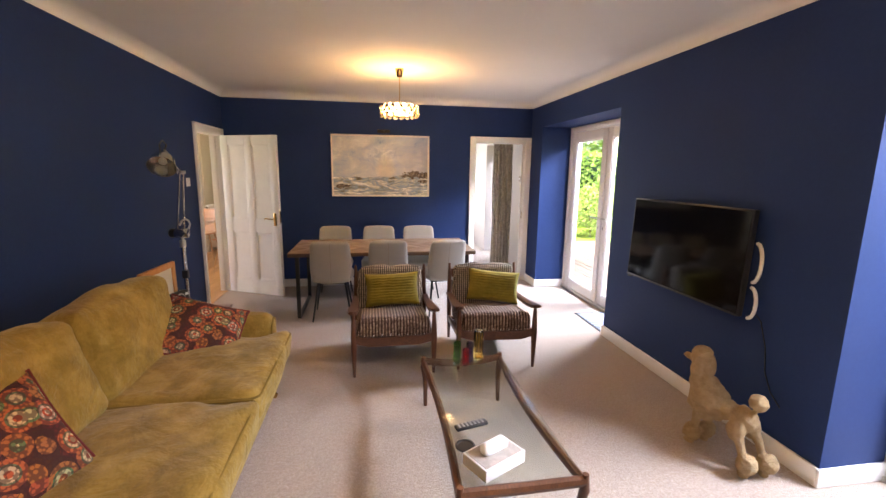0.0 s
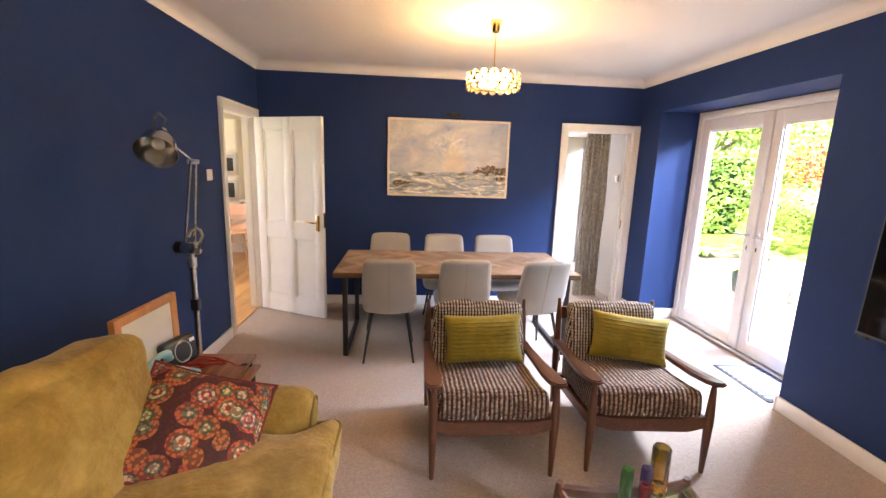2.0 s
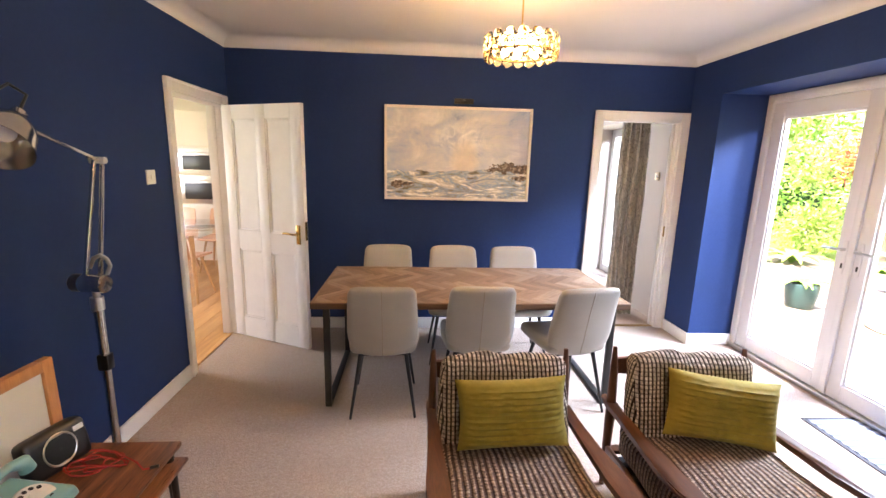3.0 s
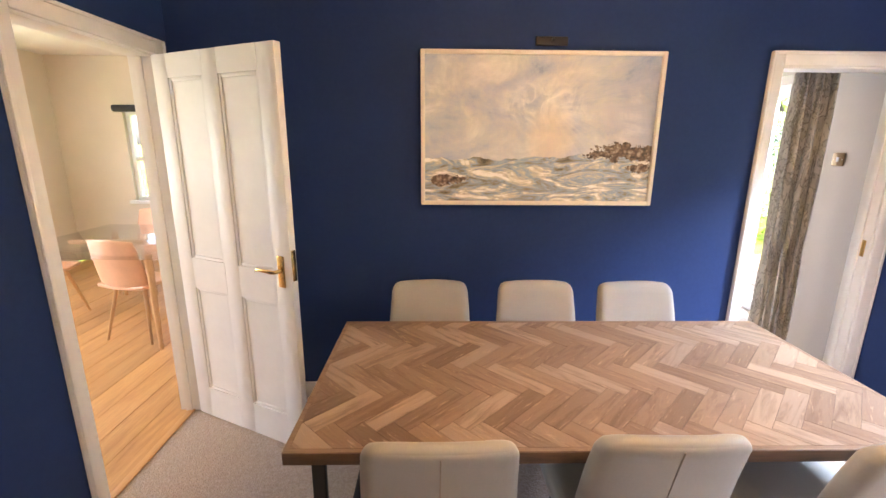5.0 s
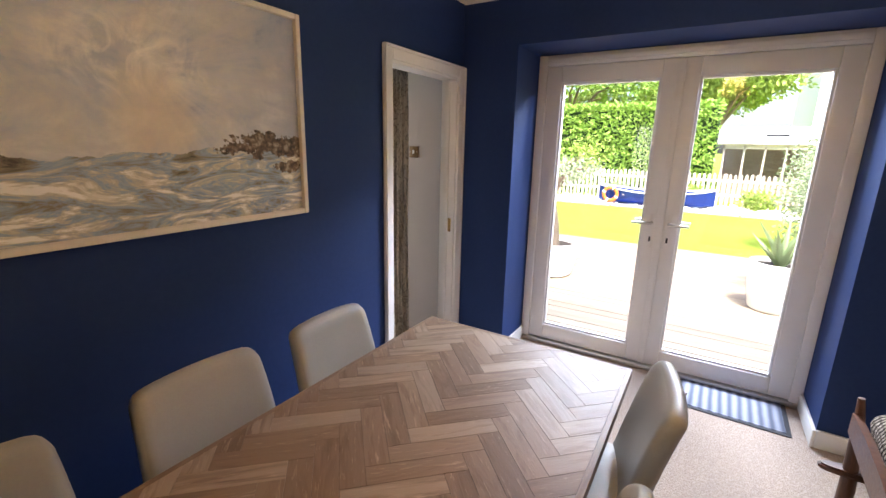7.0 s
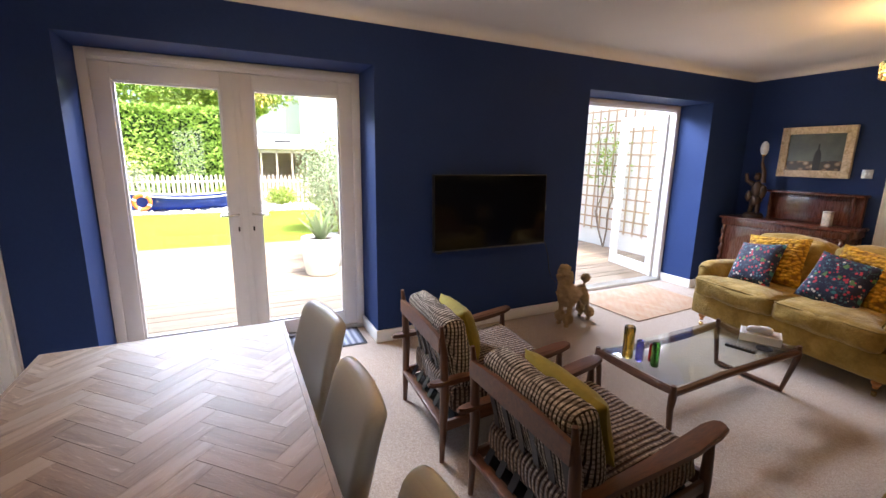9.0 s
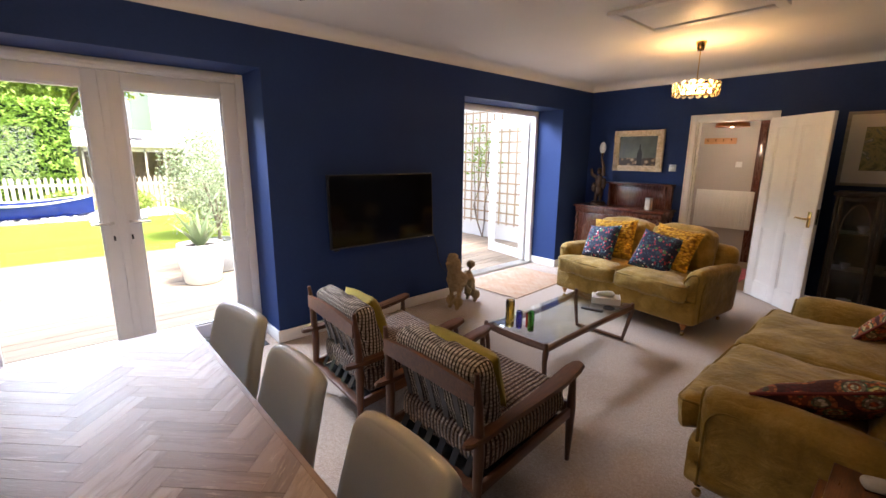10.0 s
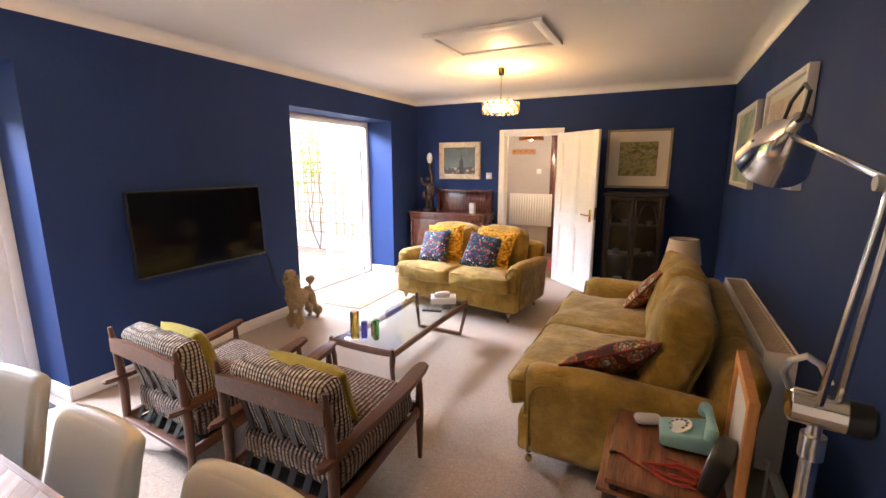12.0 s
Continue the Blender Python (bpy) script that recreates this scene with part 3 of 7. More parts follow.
# ---- garden ----
n = Nodes("mown_lawn_grass")
LAWN = n.done(n.mix(0.5, n.ramp(n.noise(0.6, 5), [(0.3, (0.16, 0.24, 0.02)), (0.7, (0.25, 0.32, 0.04))]), n.ramp(n.noise(60, 4), [(0.3, (0.10, 0.17, 0.012)), (0.7, (0.31, 0.38, 0.06))])), 0.9, 0, n.noise(90, 4), 0.9, 0.02, spec=0.1)
structure(part("ground", box(B(), -300, -300, -0.6, 300, 300, -0.22), LAWN), "lawn of short bright green grass", "lawn")
DECK = wood("weathered_deck_board", (0.20, 0.15, 0.10), (0.29, 0.22, 0.15), (0.36, 0.28, 0.20), "Y", 0.7, 0.6, 0.2)
deck = structure(part("deck_base", box(B(), XE + DEEP + 0.06, -2.0, -0.3, 8.05, 10.6, -0.16), BLACK_PLASTIC), "weathered timber garden deck", "deck")
x = XE + DEEP + 0.065
k = 0
while x < 8.0:
    part("plank", box(B(), x, -2.0, -0.16, x + 0.139, 10.6, -0.125 + 0.002 * (k % 3), 0.004, 1), DECK, deck)
    x += 0.146
    k += 1

# ---- furniture materials ----
n = Nodes("olive_gold_velvet")
blot = n.noise(4.0, 5, None, 0.6, 0.6)
worn = n.noise(9, 5, None, 0.55, 0.5)
vel = n.mix(0.45, n.ramp(blot, [(0.30, (0.160, 0.098, 0.013)), (0.5, (0.295, 0.188, 0.030)), (0.68, (0.47, 0.315, 0.072))]), n.ramp(worn, [(0.30, (0.120, 0.073, 0.010)), (0.50, (0.285, 0.18, 0.030)), (0.68, (0.51, 0.345, 0.095))]))
vel = n.mix(0.15, vel, n.ramp(n.noise(70, 4), [(0.3, (0.17, 0.10, 0.014)), (0.7, (0.44, 0.285, 0.06))]))
VELVET = n.done(vel, n.ramp(blot, [(0.3, 0.85), (0.7, 0.62)]), 0, n.math("ADD", n.math("MULTIPLY", n.noise(30, 4), 0.5), n.math("MULTIPLY", n.noise(6, 5, n.at((1, 1, 1.5)), 0.6, 0.9), 2.0)), 0.6, 0.014, sheen=0.2, spec=0.2)
PIPING = plain("olive_velvet_piping", (0.20, 0.125, 0.014), 0.8)
TEAK = wood("dark_teak", (0.055, 0.020, 0.009), (0.105, 0.040, 0.017), (0.165, 0.068, 0.03), "Y", 0.36, 1.6, 0.2)
TEAK_UP = wood("dark_teak_upright", (0.05, 0.018, 0.008), (0.095, 0.036, 0.016), (0.15, 0.06, 0.027), "Z", 0.36, 1.6, 0.15)
ROSEWOOD = wood("rosewood_veneer", (0.05, 0.016, 0.007), (0.20, 0.075, 0.03), (0.36, 0.155, 0.065), "Y", 0.32, 1.2, 0.1)
MAHOGANY = wood("dark_red_mahogany", (0.036, 0.010, 0.006), (0.09, 0.025, 0.013), (0.15, 0.045, 0.022), "Z", 0.25, 1.0, 0.1, 0.4)
DARK_OAK = wood("near_black_oak", (0.006, 0.004, 0.003), (0.012, 0.008, 0.006), (0.022, 0.013, 0.009), "Z", 0.3, 1.0, 0.1)
PINE = wood("orange_pine", (0.40, 0.16, 0.05), (0.52, 0.24, 0.085), (0.60, 0.31, 0.12), "Z", 0.45, 1.2, 0.1)
n = Nodes("brown_herringbone_oak")
shift = n.t.nodes.new("ShaderNodeVectorMath")
shift.operation = "ADD"
n.link(n.at((1.6, 12, 12)), shift.inputs[0])
n.link(n.math("MULTIPLY", n.random(), 53.0), shift.inputs[1])
grain = n.noise(1.5, 6, shift.outputs[0], 0.62, 1.6)
saw = n.noise(7.0, 4, shift.outputs[0], 0.7, 0.4)
board = n.ramp(n.random(), [(0.0, (0.18, 0.115, 0.070)), (0.25, (0.30, 0.205, 0.135)), (0.5, (0.23, 0.150, 0.094)), (0.72, (0.41, 0.305, 0.215)), (1.0, (0.32, 0.24, 0.175))])
oakc = n.mix(n.ramp(grain, [(0.30, 0.75), (0.52, 0.0)]), board, (0.13, 0.072, 0.04))
oakc = n.mix(n.ramp(saw, [(0.58, 0.0), (0.72, 0.7)]), oakc, (0.55, 0.41, 0.29))
TABLE_OAK = n.done(oakc, n.ramp(saw, [(0.3, 0.36), (0.7, 0.56)]), 0, n.math("ADD", saw, grain), 0.45, 0.0022, coat=0.12)
TABLE_OAK.node_tree.nodes["Principled BSDF"].inputs["Coat Roughness"].default_value = 0.4
LEATHER = plain("pale_taupe_faux_leather", (0.375, 0.37, 0.342), 0.36, spread=0.07, scale=5, grain=140, strength=0.25, depth=0.001)
n = Nodes("striped_tweed")
facing = n.t.nodes.new("ShaderNodeTexCoord").outputs["Normal"]
on_side = n.ramp(n.math("ABSOLUTE", n.axis(0, facing)), [(0.55, 0.0), (0.65, 1.0)])
st = n.mix(on_side, n.wave(13.0, None, "X", 1.0, 3), n.wave(13.0, None, "Y", 1.0, 3))
fl = n.noise(62, 4, n.at((1, 1.7, 1.7)), 0.6)
ck = n.ramp(n.mix(on_side, n.wave(17.0, None, "Y", 0.8, 2), n.wave(17.0, None, "Z", 0.8, 2)), [(0.10, 0.55), (0.35, 1.0)])
tw = n.mix(n.math("MULTIPLY", n.ramp(st, [(0.42, 0.0), (0.58, 1.0)]), ck), n.ramp(fl, [(0.35, (0.02, 0.010, 0.007)), (0.65, (0.085, 0.043, 0.028))]), n.ramp(fl, [(0.36, (0.07, 0.042, 0.03)), (0.52, (0.31, 0.23, 0.17)), (0.66, (0.49, 0.40, 0.32))]))
TWEED = n.done(tw, 0.92, 0, n.math("ADD", st, n.math("MULTIPLY", fl, 0.6)), 0.8, 0.006, sheen=0.2, spec=0.15)
n = Nodes("checked_tweed")
facing = n.t.nodes.new("ShaderNodeTexCoord").outputs["Normal"]
on_side = n.ramp(n.math("ABSOLUTE", n.axis(0, facing)), [(0.55, 0.0), (0.65, 1.0)])
s1 = n.mix(on_side, n.wave(17.0, None, "X", 0.8, 3), n.wave(17.0, None, "Y", 0.8, 3))
s2 = n.wave(17.0, None, "Z", 0.8, 3)
fl = n.noise(85, 4)
grid = n.math("MULTIPLY", n.ramp(s1, [(0.25, 0.0), (0.5, 1.0)]), n.ramp(s2, [(0.1, 0.45), (0.45, 1.0)]))
TWEED_BACK = n.done(n.mix(grid, n.ramp(fl, [(0.35, (0.016, 0.012, 0.010)), (0.65, (0.06, 0.042, 0.033))]), n.ramp(fl, [(0.35, (0.30, 0.255, 0.21)), (0.65, (0.62, 0.56, 0.48))])), 0.92, 0, n.math("ADD", grid, fl), 0.8, 0.006, spec=0.15)
CHARTREUSE = plain("olive_ruched_velvet", (0.235, 0.188, 0.022), 0.75, spread=0.25, scale=9, grain=40, strength=0.5, depth=0.004, sheen=0.08, spec=0.2)
n = Nodes("mustard_bobble_knit")
bob = n.cells(30, n.at((1, 1, 1.35)))
MUSTARD = n.done(n.ramp(bob, [(0.0, (0.74, 0.43, 0.022)), (0.45, (0.56, 0.30, 0.012)), (0.8, (0.24, 0.11, 0.005))]), 0.88, 0, n.ramp(bob, [(0.0, 1.0), (0.8, 0.0)]), 1.0, 0.012)
n = Nodes("folk_embroidery")
cd = n.cells(11.5)
cc = n.cells(11.5, None, "F1", "Color")
petal = n.cells(70, None, "F1", "Distance")
ring = n.ramp(cd, [(0.0, (0.62, 0.50, 0.30)), (0.13, (0.46, 0.10, 0.03)), (0.22, (0.58, 0.46, 0.28)), (0.34, (0.13, 0.17, 0.09)), (0.42, (0.46, 0.12, 0.04)), (0.60, (0.08, 0.015, 0.014))], "CONSTANT")
tint = n.mix(0.35, ring, cc, "SOFT_LIGHT")
EMBROIDERY = n.done(n.mix(n.ramp(petal, [(0.40, 0.0), (0.55, 0.7)]), tint, (0.05, 0.012, 0.014)), 0.85, 0, petal, 0.5, 0.003)
n = Nodes("navy_floral_print")
fd = n.cells(13)
fc = n.cells(13, None, "F1", "Color")
lf = n.noise(26, 5, None, 0.6, 1.5)
flo = n.mix(n.ramp(lf, [(0.54, 0.0), (0.60, 1.0)]), (0.008, 0.011, 0.042), (0.035, 0.085, 0.12))
dab = n.ramp(n.axis(0, fc), [(0.0, (0.45, 0.02, 0.03)), (0.3, (0.70, 0.66, 0.60)), (0.48, (0.03, 0.15, 0.16)), (0.72, (0.09, 0.20, 0.07))], "CONSTANT")
berry = n.cells(38)
berc = n.ramp(n.axis(1, n.cells(38, None, "F1", "Color")), [(0.0, (0.55, 0.04, 0.07)), (0.3, (0.012, 0.015, 0.04)), (0.6, (0.06, 0.17, 0.22)), (0.85, (0.68, 0.62, 0.58))], "CONSTANT")
flo = n.mix(n.ramp(berry, [(0.30, 0.9), (0.40, 0.0)]), flo, berc)
FLORAL = n.done(n.mix(n.ramp(n.math("ADD", fd, n.math("MULTIPLY", n.math("SUBTRACT", n.noise(45, 3), 0.5), 0.5)), [(0.22, 1.0), (0.26, 0.0)]), flo, dab), 0.8, 0, n.noise(150, 2), 0.3, 0.001)
LAMP_GOLD = plain("polished_gilt_brass", (0.75, 0.50, 0.18), 0.16, 1.0, spread=0.1, grain=50, strength=0.05)
CREAM_SHADE = plain("cream_linen_shade", (0.62, 0.53, 0.42), 0.85, grain=200, strength=0.4)


def deform(bm, f):
    for v in bm.verts:
        v.co = Vector(f(v.co.copy()))
    return bm


def loop_pts(sx, sy, r, z, n=4):
    out = []
    for cx, cy, a0 in ((1, 1, 0), (-1, 1, 90), (-1, -1, 180), (1, -1, 270)):
        for k in range(n + 1):
            a = radians(a0 + 90 * k / n)
            out.append((cx * (sx / 2 - r) + r * math.cos(a), cy * (sy / 2 - r) + r * math.sin(a), z))
    return out + out[:2]


# ---- sofas ----
LOW = 0.015


def sofa(name, label, m, W, D, seats, legs_wood, rise, fore):
    """An English roll-arm sofa; the seat faces +y, width along x."""
    top = thing(name, label, "sofa", m @ pose(0, 0, -LOW))
    AW = 0.17
    inner = W - 2 * AW
    back = -D / 2
    bm = soft(B(), W - 0.03, D - 0.15, 0.22, 0.03, 8, 0.008, 0.004, pose(0, -0.045, 0.13))
    part("base", bm, VELVET, top)
    for s in (-1, 1):
        bm = soft(B(), AW, D - 0.16, 0.50, 0.078, 12, 0.012, 0.008, pose(s * (W / 2 - AW / 2), -0.07, 0.12), seed=s)

        def roll(c, s=s):
            t = (c.y - back) / D
            h = max(0.0, (c.z - 0.3) / 0.32)
            c.z -= h * (0.05 * max(0, 0.6 - t) + 0.03 * max(0, t - 0.75))
            c.x += s * 0.035 * h * h
            return c
        arm = part("arm", deform(bm, roll), VELVET, top)
        x = s * (W / 2 - AW / 2)
        pts = [(x - 0.056 * math.cos(a) * 1.0 + s * 0.03 * math.sin(a), D / 2 - 0.16, 0.50 + 0.085 * math.sin(a)) for a in (math.pi * k / 10 for k in range(11))]
        pts = [(x - 0.06, D / 2 - 0.162, 0.20)] + pts + [(x + 0.06, D / 2 - 0.162, 0.20)]
        part("piping", tube(B(), pts, 0.006, 6), PIPING, arm)
        xo, fy = s * (W / 2 + 0.010), D / 2 - 0.19
        pts = [(s * (W / 2 + 0.002), fy, 0.15), (s * (W / 2 + 0.004), fy, 0.42)] + [(xo, fy - 0.09 + 0.09 * math.cos(a), 0.44 + 0.10 * math.sin(a)) for a in (math.pi / 2 * k / 6 for k in range(1, 7))] + [(xo, 0.0, 0.535), (s * (W / 2 + 0.008), back + 0.20, 0.52)]
        part("piping", tube(B(), pts, 0.006, 6), PIPING, arm)
    bm = soft(B(), W - 0.06, 0.17, 0.60, 0.08, 14, 0.012, 0.010, pose(0, back + 0.105, 0.15))
    part("backrest", deform(bm, lambda c: (c.x, c.y - 0.12 * max(0, c.z - 0.3), c.z + 0.02 * math.cos(c.x * 2.2))), VELVET, top)
    cw = inner / seats
    for k in range(seats):
        x = -inner / 2 + cw * (k + 0.5)
        bm = soft(B(), cw - 0.012, D - 0.30, 0.17, 0.05, 22, 0.036, 0.020, pose(x, 0.11, 0.335), seed=k * 3.7 + W)

        def tee(c, k=k):
            f = (c.y - (D / 2 - 0.20)) / 0.12
            f = min(1, max(0, f))
            if k == 0 and c.x < -inner / 2 + cw * 0.35:
                c.x -= f * AW * 0.62 * min(1, (-inner / 2 + cw * 0.35 - c.x) / (cw * 0.3))
            if k == seats - 1 and c.x > inner / 2 - cw * 0.35:
                c.x += f * AW * 0.62 * min(1, (c.x - inner / 2 + cw * 0.35) / (cw * 0.3))
            return c
        cushion = part("seat_cushion", deform(bm, tee), VELVET, top)
        bm = tube(B(), loop_pts(cw - 0.014, D - 0.31, 0.05, 0.0), 0.006, 6, cap=False)
        bmesh.ops.transform(bm, matrix=pose(x, 0.112, 0.482), verts=bm.verts)
        part("piping", deform(bm, lambda c: tee(Vector(c))), PIPING, cushion)
        bm = soft(B(), cw - 0.035, 0.22, rise, 0.045, 26, 0.055, 0.020, pose(x, back + fore, 0.47, 14, 0, (k - 0.5) * 4), seed=9 + k * 5.1 + W)
        bc = part("back_cushion", bm, VELVET, top)
        bm = tube(B(), [(p[0], p[2], p[1]) for p in loop_pts(cw - 0.045, rise - 0.03, 0.06, 0.0)], 0.006, 6, cap=False)
        bmesh.ops.transform(bm, matrix=pose(x, back + fore, 0.47, 14, 0, (k - 0.5) * 4) @ pose(0, -0.098, rise / 2), verts=bm.verts)
        part("piping", bm, PIPING, bc)
    for sx in (-1, 1):
        for sy in (-1, 1):
            p = (sx * (W / 2 - 0.11), (D / 2 - 0.17) if sy > 0 else back + 0.1, 0)
            bm = lathe(B(), [(0.012, 0.072), (0.018, 0.08), (0.014, 0.09), (0.026, 0.105), (0.03, 0.115), (0.022, 0.13), (0.028, 0.15)], 12, p)
            leg = part("leg", bm, legs_wood, top)
            part("castor", tube(B(), [(p[0] - 0.01, p[1], LOW + 0.019), (p[0] + 0.01, p[1], LOW + 0.019)], 0.019, 12), BRASS, leg)
    return top


sofa("sofa", "olive gold velvet three-seat sofa with two large seat cushions", pose(-0.745, 2.52, 0, 0, 0, -90), 1.97, 1.14, 2, DARK_OAK, 0.46, 0.37)
sofa("small_sofa", "olive gold velvet two-seat sofa with scatter cushions on it", pose(1.04, 1.06, 0, 0, 0, -7), 1.54, 0.96, 2, PINE, 0.42, 0.31)


def scatter(name, label, material, w, h, t, m, wrinkle=0.012, seed=0.0, edge=None, rib=0.0, nn=16):
    top = thing(name, label, "cushion", m)
    part("cover", pillow(B(), w, h, t, None, nn, wrinkle, seed, rib), material, top)
    if edge:
        pts = []
        for k in range(41):
            a = 2 * math.pi * k / 40
            c, s = math.cos(a), math.sin(a)
            q = 1 / max(abs(c), abs(s))
            u, v = c * q, s * q
            pts.append((u * w / 2 * (1 - 0.07 * (1 - v * v) * abs(u)), 0, h / 2 + v * h / 2 * (1 - 0.07 * (1 - u * u) * abs(v))))
        part("piping", tube(B(), pts, 0.007, 6, cap=False), edge, top)
    return top


MAROON = plain("maroon_cotton_edge", (0.16, 0.02, 0.018), 0.8)
scatter("embroidered_cushion", "dark red embroidered cushion with floral roundels on the sofa", EMBROIDERY, 0.47, 0.45, 0.13, pose(-0.71, 3.02, 0.475, -58, 20, 12), 0.012, 1.0, MAROON)
scatter("embroidered_cushion", "dark red embroidered cushion with floral roundels on the sofa", EMBROIDERY, 0.45, 0.44, 0.13, pose(-0.74, 1.86, 0.49, -38, 0, 70), 0.012, 4.0, MAROON)
sm = pose(1.04, 1.06, 0, 0, 0, -7)
for k, (x, tilt) in enumerate(((0.29, 8), (-0.29, -8))):
    scatter("knitted_cushion", "mustard yellow bobble-knit cushion on the small sofa", MUSTARD, 0.48, 0.44, 0.13, sm @ pose(x, 0.07, 0.49, 22, tilt * 0.6, tilt), 0.01, k + 2.0, None, 0.005, 30)
    scatter("floral_cushion", "navy floral print cushion on the small sofa", FLORAL, 0.40, 0.40, 0.12, sm @ pose(x + 0.07, 0.22, 0.49, 30, tilt, -tilt * 0.4), 0.01, k + 6.0)


# ---- armchairs ----
def armchair(m):
    """A teak easy chair with paddle arms; it faces -y."""
    top = thing("armchair", "teak easy chair with striped tweed seat and back cushions", "armchair", m, "pair of teak armchairs")
    W = 0.62
    for s in (-1, 1):
        x = s * W / 2
        part("front_leg", tube(B(), [(x, -0.345, 0), (x, -0.345, 0.16), (x, -0.345, 0.30), (x, -0.345, 0.40), (x, -0.345, 0.505)], [0.012, 0.019, 0.024, 0.02, 0.013], 12), TEAK_UP, top)
        part("back_leg", tube(B(), [(x, 0.345, 0), (x, 0.34, 0.2), (x, 0.335, 0.38), (x, 0.345, 0.6), (x, 0.36, 0.735)], [0.013, 0.02, 0.024, 0.019, 0.010], 12), TEAK_UP, top)
        outline = [(-0.40, 0.012), (-0.385, 0.036), (-0.33, 0.047), (-0.2, 0.045), (0.0, 0.033), (0.2, 0.027), (0.33, 0.03), (0.40, 0.026), (0.425, 0.01)]
        shape = [(a, y) for y, a in outline] + [(-a * 0.8, y) for y, a in reversed(outline)]
        bm = poly(B(), [(s * a, y) for a, y in shape], 0.024)
        bmesh.ops.bevel(bm, geom=[e for e in bm.edges if abs(e.verts[0].co.z - e.verts[1].co.z) < 1e-5], offset=0.007, segments=2, affect="EDGES")
        deform(bm, lambda c, x=x: (c.x + x, c.y, c.z + 0.49 - 0.065 * (c.y + 0.4) / 0.8 + 0.03 * ((c.y + 0.0) / 0.4) ** 2 * (1 if c.y < 0 else 0.2)))
        part("armrest", bm, TEAK, top, "smooth teak paddle arm")
        part("side_rail", bar(B(), (x, -0.34, 0.285), (x, 0.34, 0.20), 0.022, 0.055, 0.006), TEAK, top)
    bm = B()
    rail = [(-W / 2, 0.335), (-0.2, 0.315), (0.2, 0.315), (W / 2, 0.335), (W / 2, 0.275), (0.2, 0.245), (-0.2, 0.245), (-W / 2, 0.275)]
    poly(bm, rail, 0.024, pose(0, -0.333, 0, 90))
    part("front_rail", bm, TEAK, top)
    part("back_rail", bar(B(), (-W / 2, 0.335, 0.2), (W / 2, 0.335, 0.2), 0.05, 0.022, 0.005), TEAK, top)
    bm = poly(B(), [(-W / 2, 0.60), (-W / 2, 0.675), (-0.1, 0.69), (0.1, 0.69), (W / 2, 0.675), (W / 2, 0.60)], 0.022, pose(0, 0.372, 0, 90))
    part("top_rail", bm, TEAK, top)
    lean = 14
    for k in range(6):
        x = -0.225 + 0.09 * k
        bm = B()
        pts = [(x, 0.352, 0.645), (x, 0.325, 0.60), (x, 0.282, 0.44), (x, 0.262, 0.32), (x, 0.322, 0.215)]
        for p, q in zip(pts, pts[1:]):
            bar(bm, p, q, 0.036, 0.004)
        part("webbing_strap", bm, BLACK_PLASTIC, top, "black rubber strap")
    for k in range(6):
        y = -0.28 + 0.1 * k
        part("spring_slat", bar(B(), (-0.27, y, 0.262 - 0.12 * (y + 0.3)), (0.27, y, 0.262 - 0.12 * (y + 0.3)), 0.03, 0.006), BLACK_PLASTIC, top)
    part("seat_platform", bar(B(), (0, -0.29, 0.256), (0, 0.30, 0.182), 0.56, 0.006), plain("black_hessian", (0.012, 0.011, 0.010), 0.9, grain=200, strength=0.4), top, "black cloth under the seat")
    for k in range(8):
        x = -0.23 + 0.066 * k
        part("seat_tie", bar(B(), (x, -0.335, 0.318), (x + 0.010, -0.318, 0.334), 0.005, 0.002), WHITE_PAINT, top, "white cotton tie")
    part("seat_cushion", soft(B(), 0.585, 0.61, 0.165, 0.045, 16, 0.014, 0.014, pose(0, -0.03, 0.256, -7)), TWEED, top, "brown and cream striped tweed seat cushion")
    part("back_cushion", deform(soft(B(), 0.555, 0.13, 0.45, 0.045, 16, 0.016, 0.018, pose(0, 0.175, 0.30, -lean), seed=2.0), lambda c: (c.x, c.y, c.z - 0.022 * math.exp(-(c.x / 0.035) ** 2) * max(0.0, (c.z - 0.5) / 0.25))), TWEED_BACK, top, "brown and cream checked tweed back cushion")
    return top


CH1, CH2 = pose(0.505, 3.98, 0, 0, 0, 0), pose(1.352, 3.99, 0, 0, 0, -3.5)
chair = armchair(CH1)
copy_thing(chair, CH2)
for k, cm in enumerate((CH1, CH2)):
    scatter("lumbar_cushion", "olive green ruched velvet cushion on the armchair", CHARTREUSE, 0.465, 0.285, 0.14, cm @ pose(0.01 + 0.03 * k, 0.06, 0.437, -17, (-2, 5)[k], (0, -7)[k]), 0.008, 3.0 + k, None, 0.004, 34)


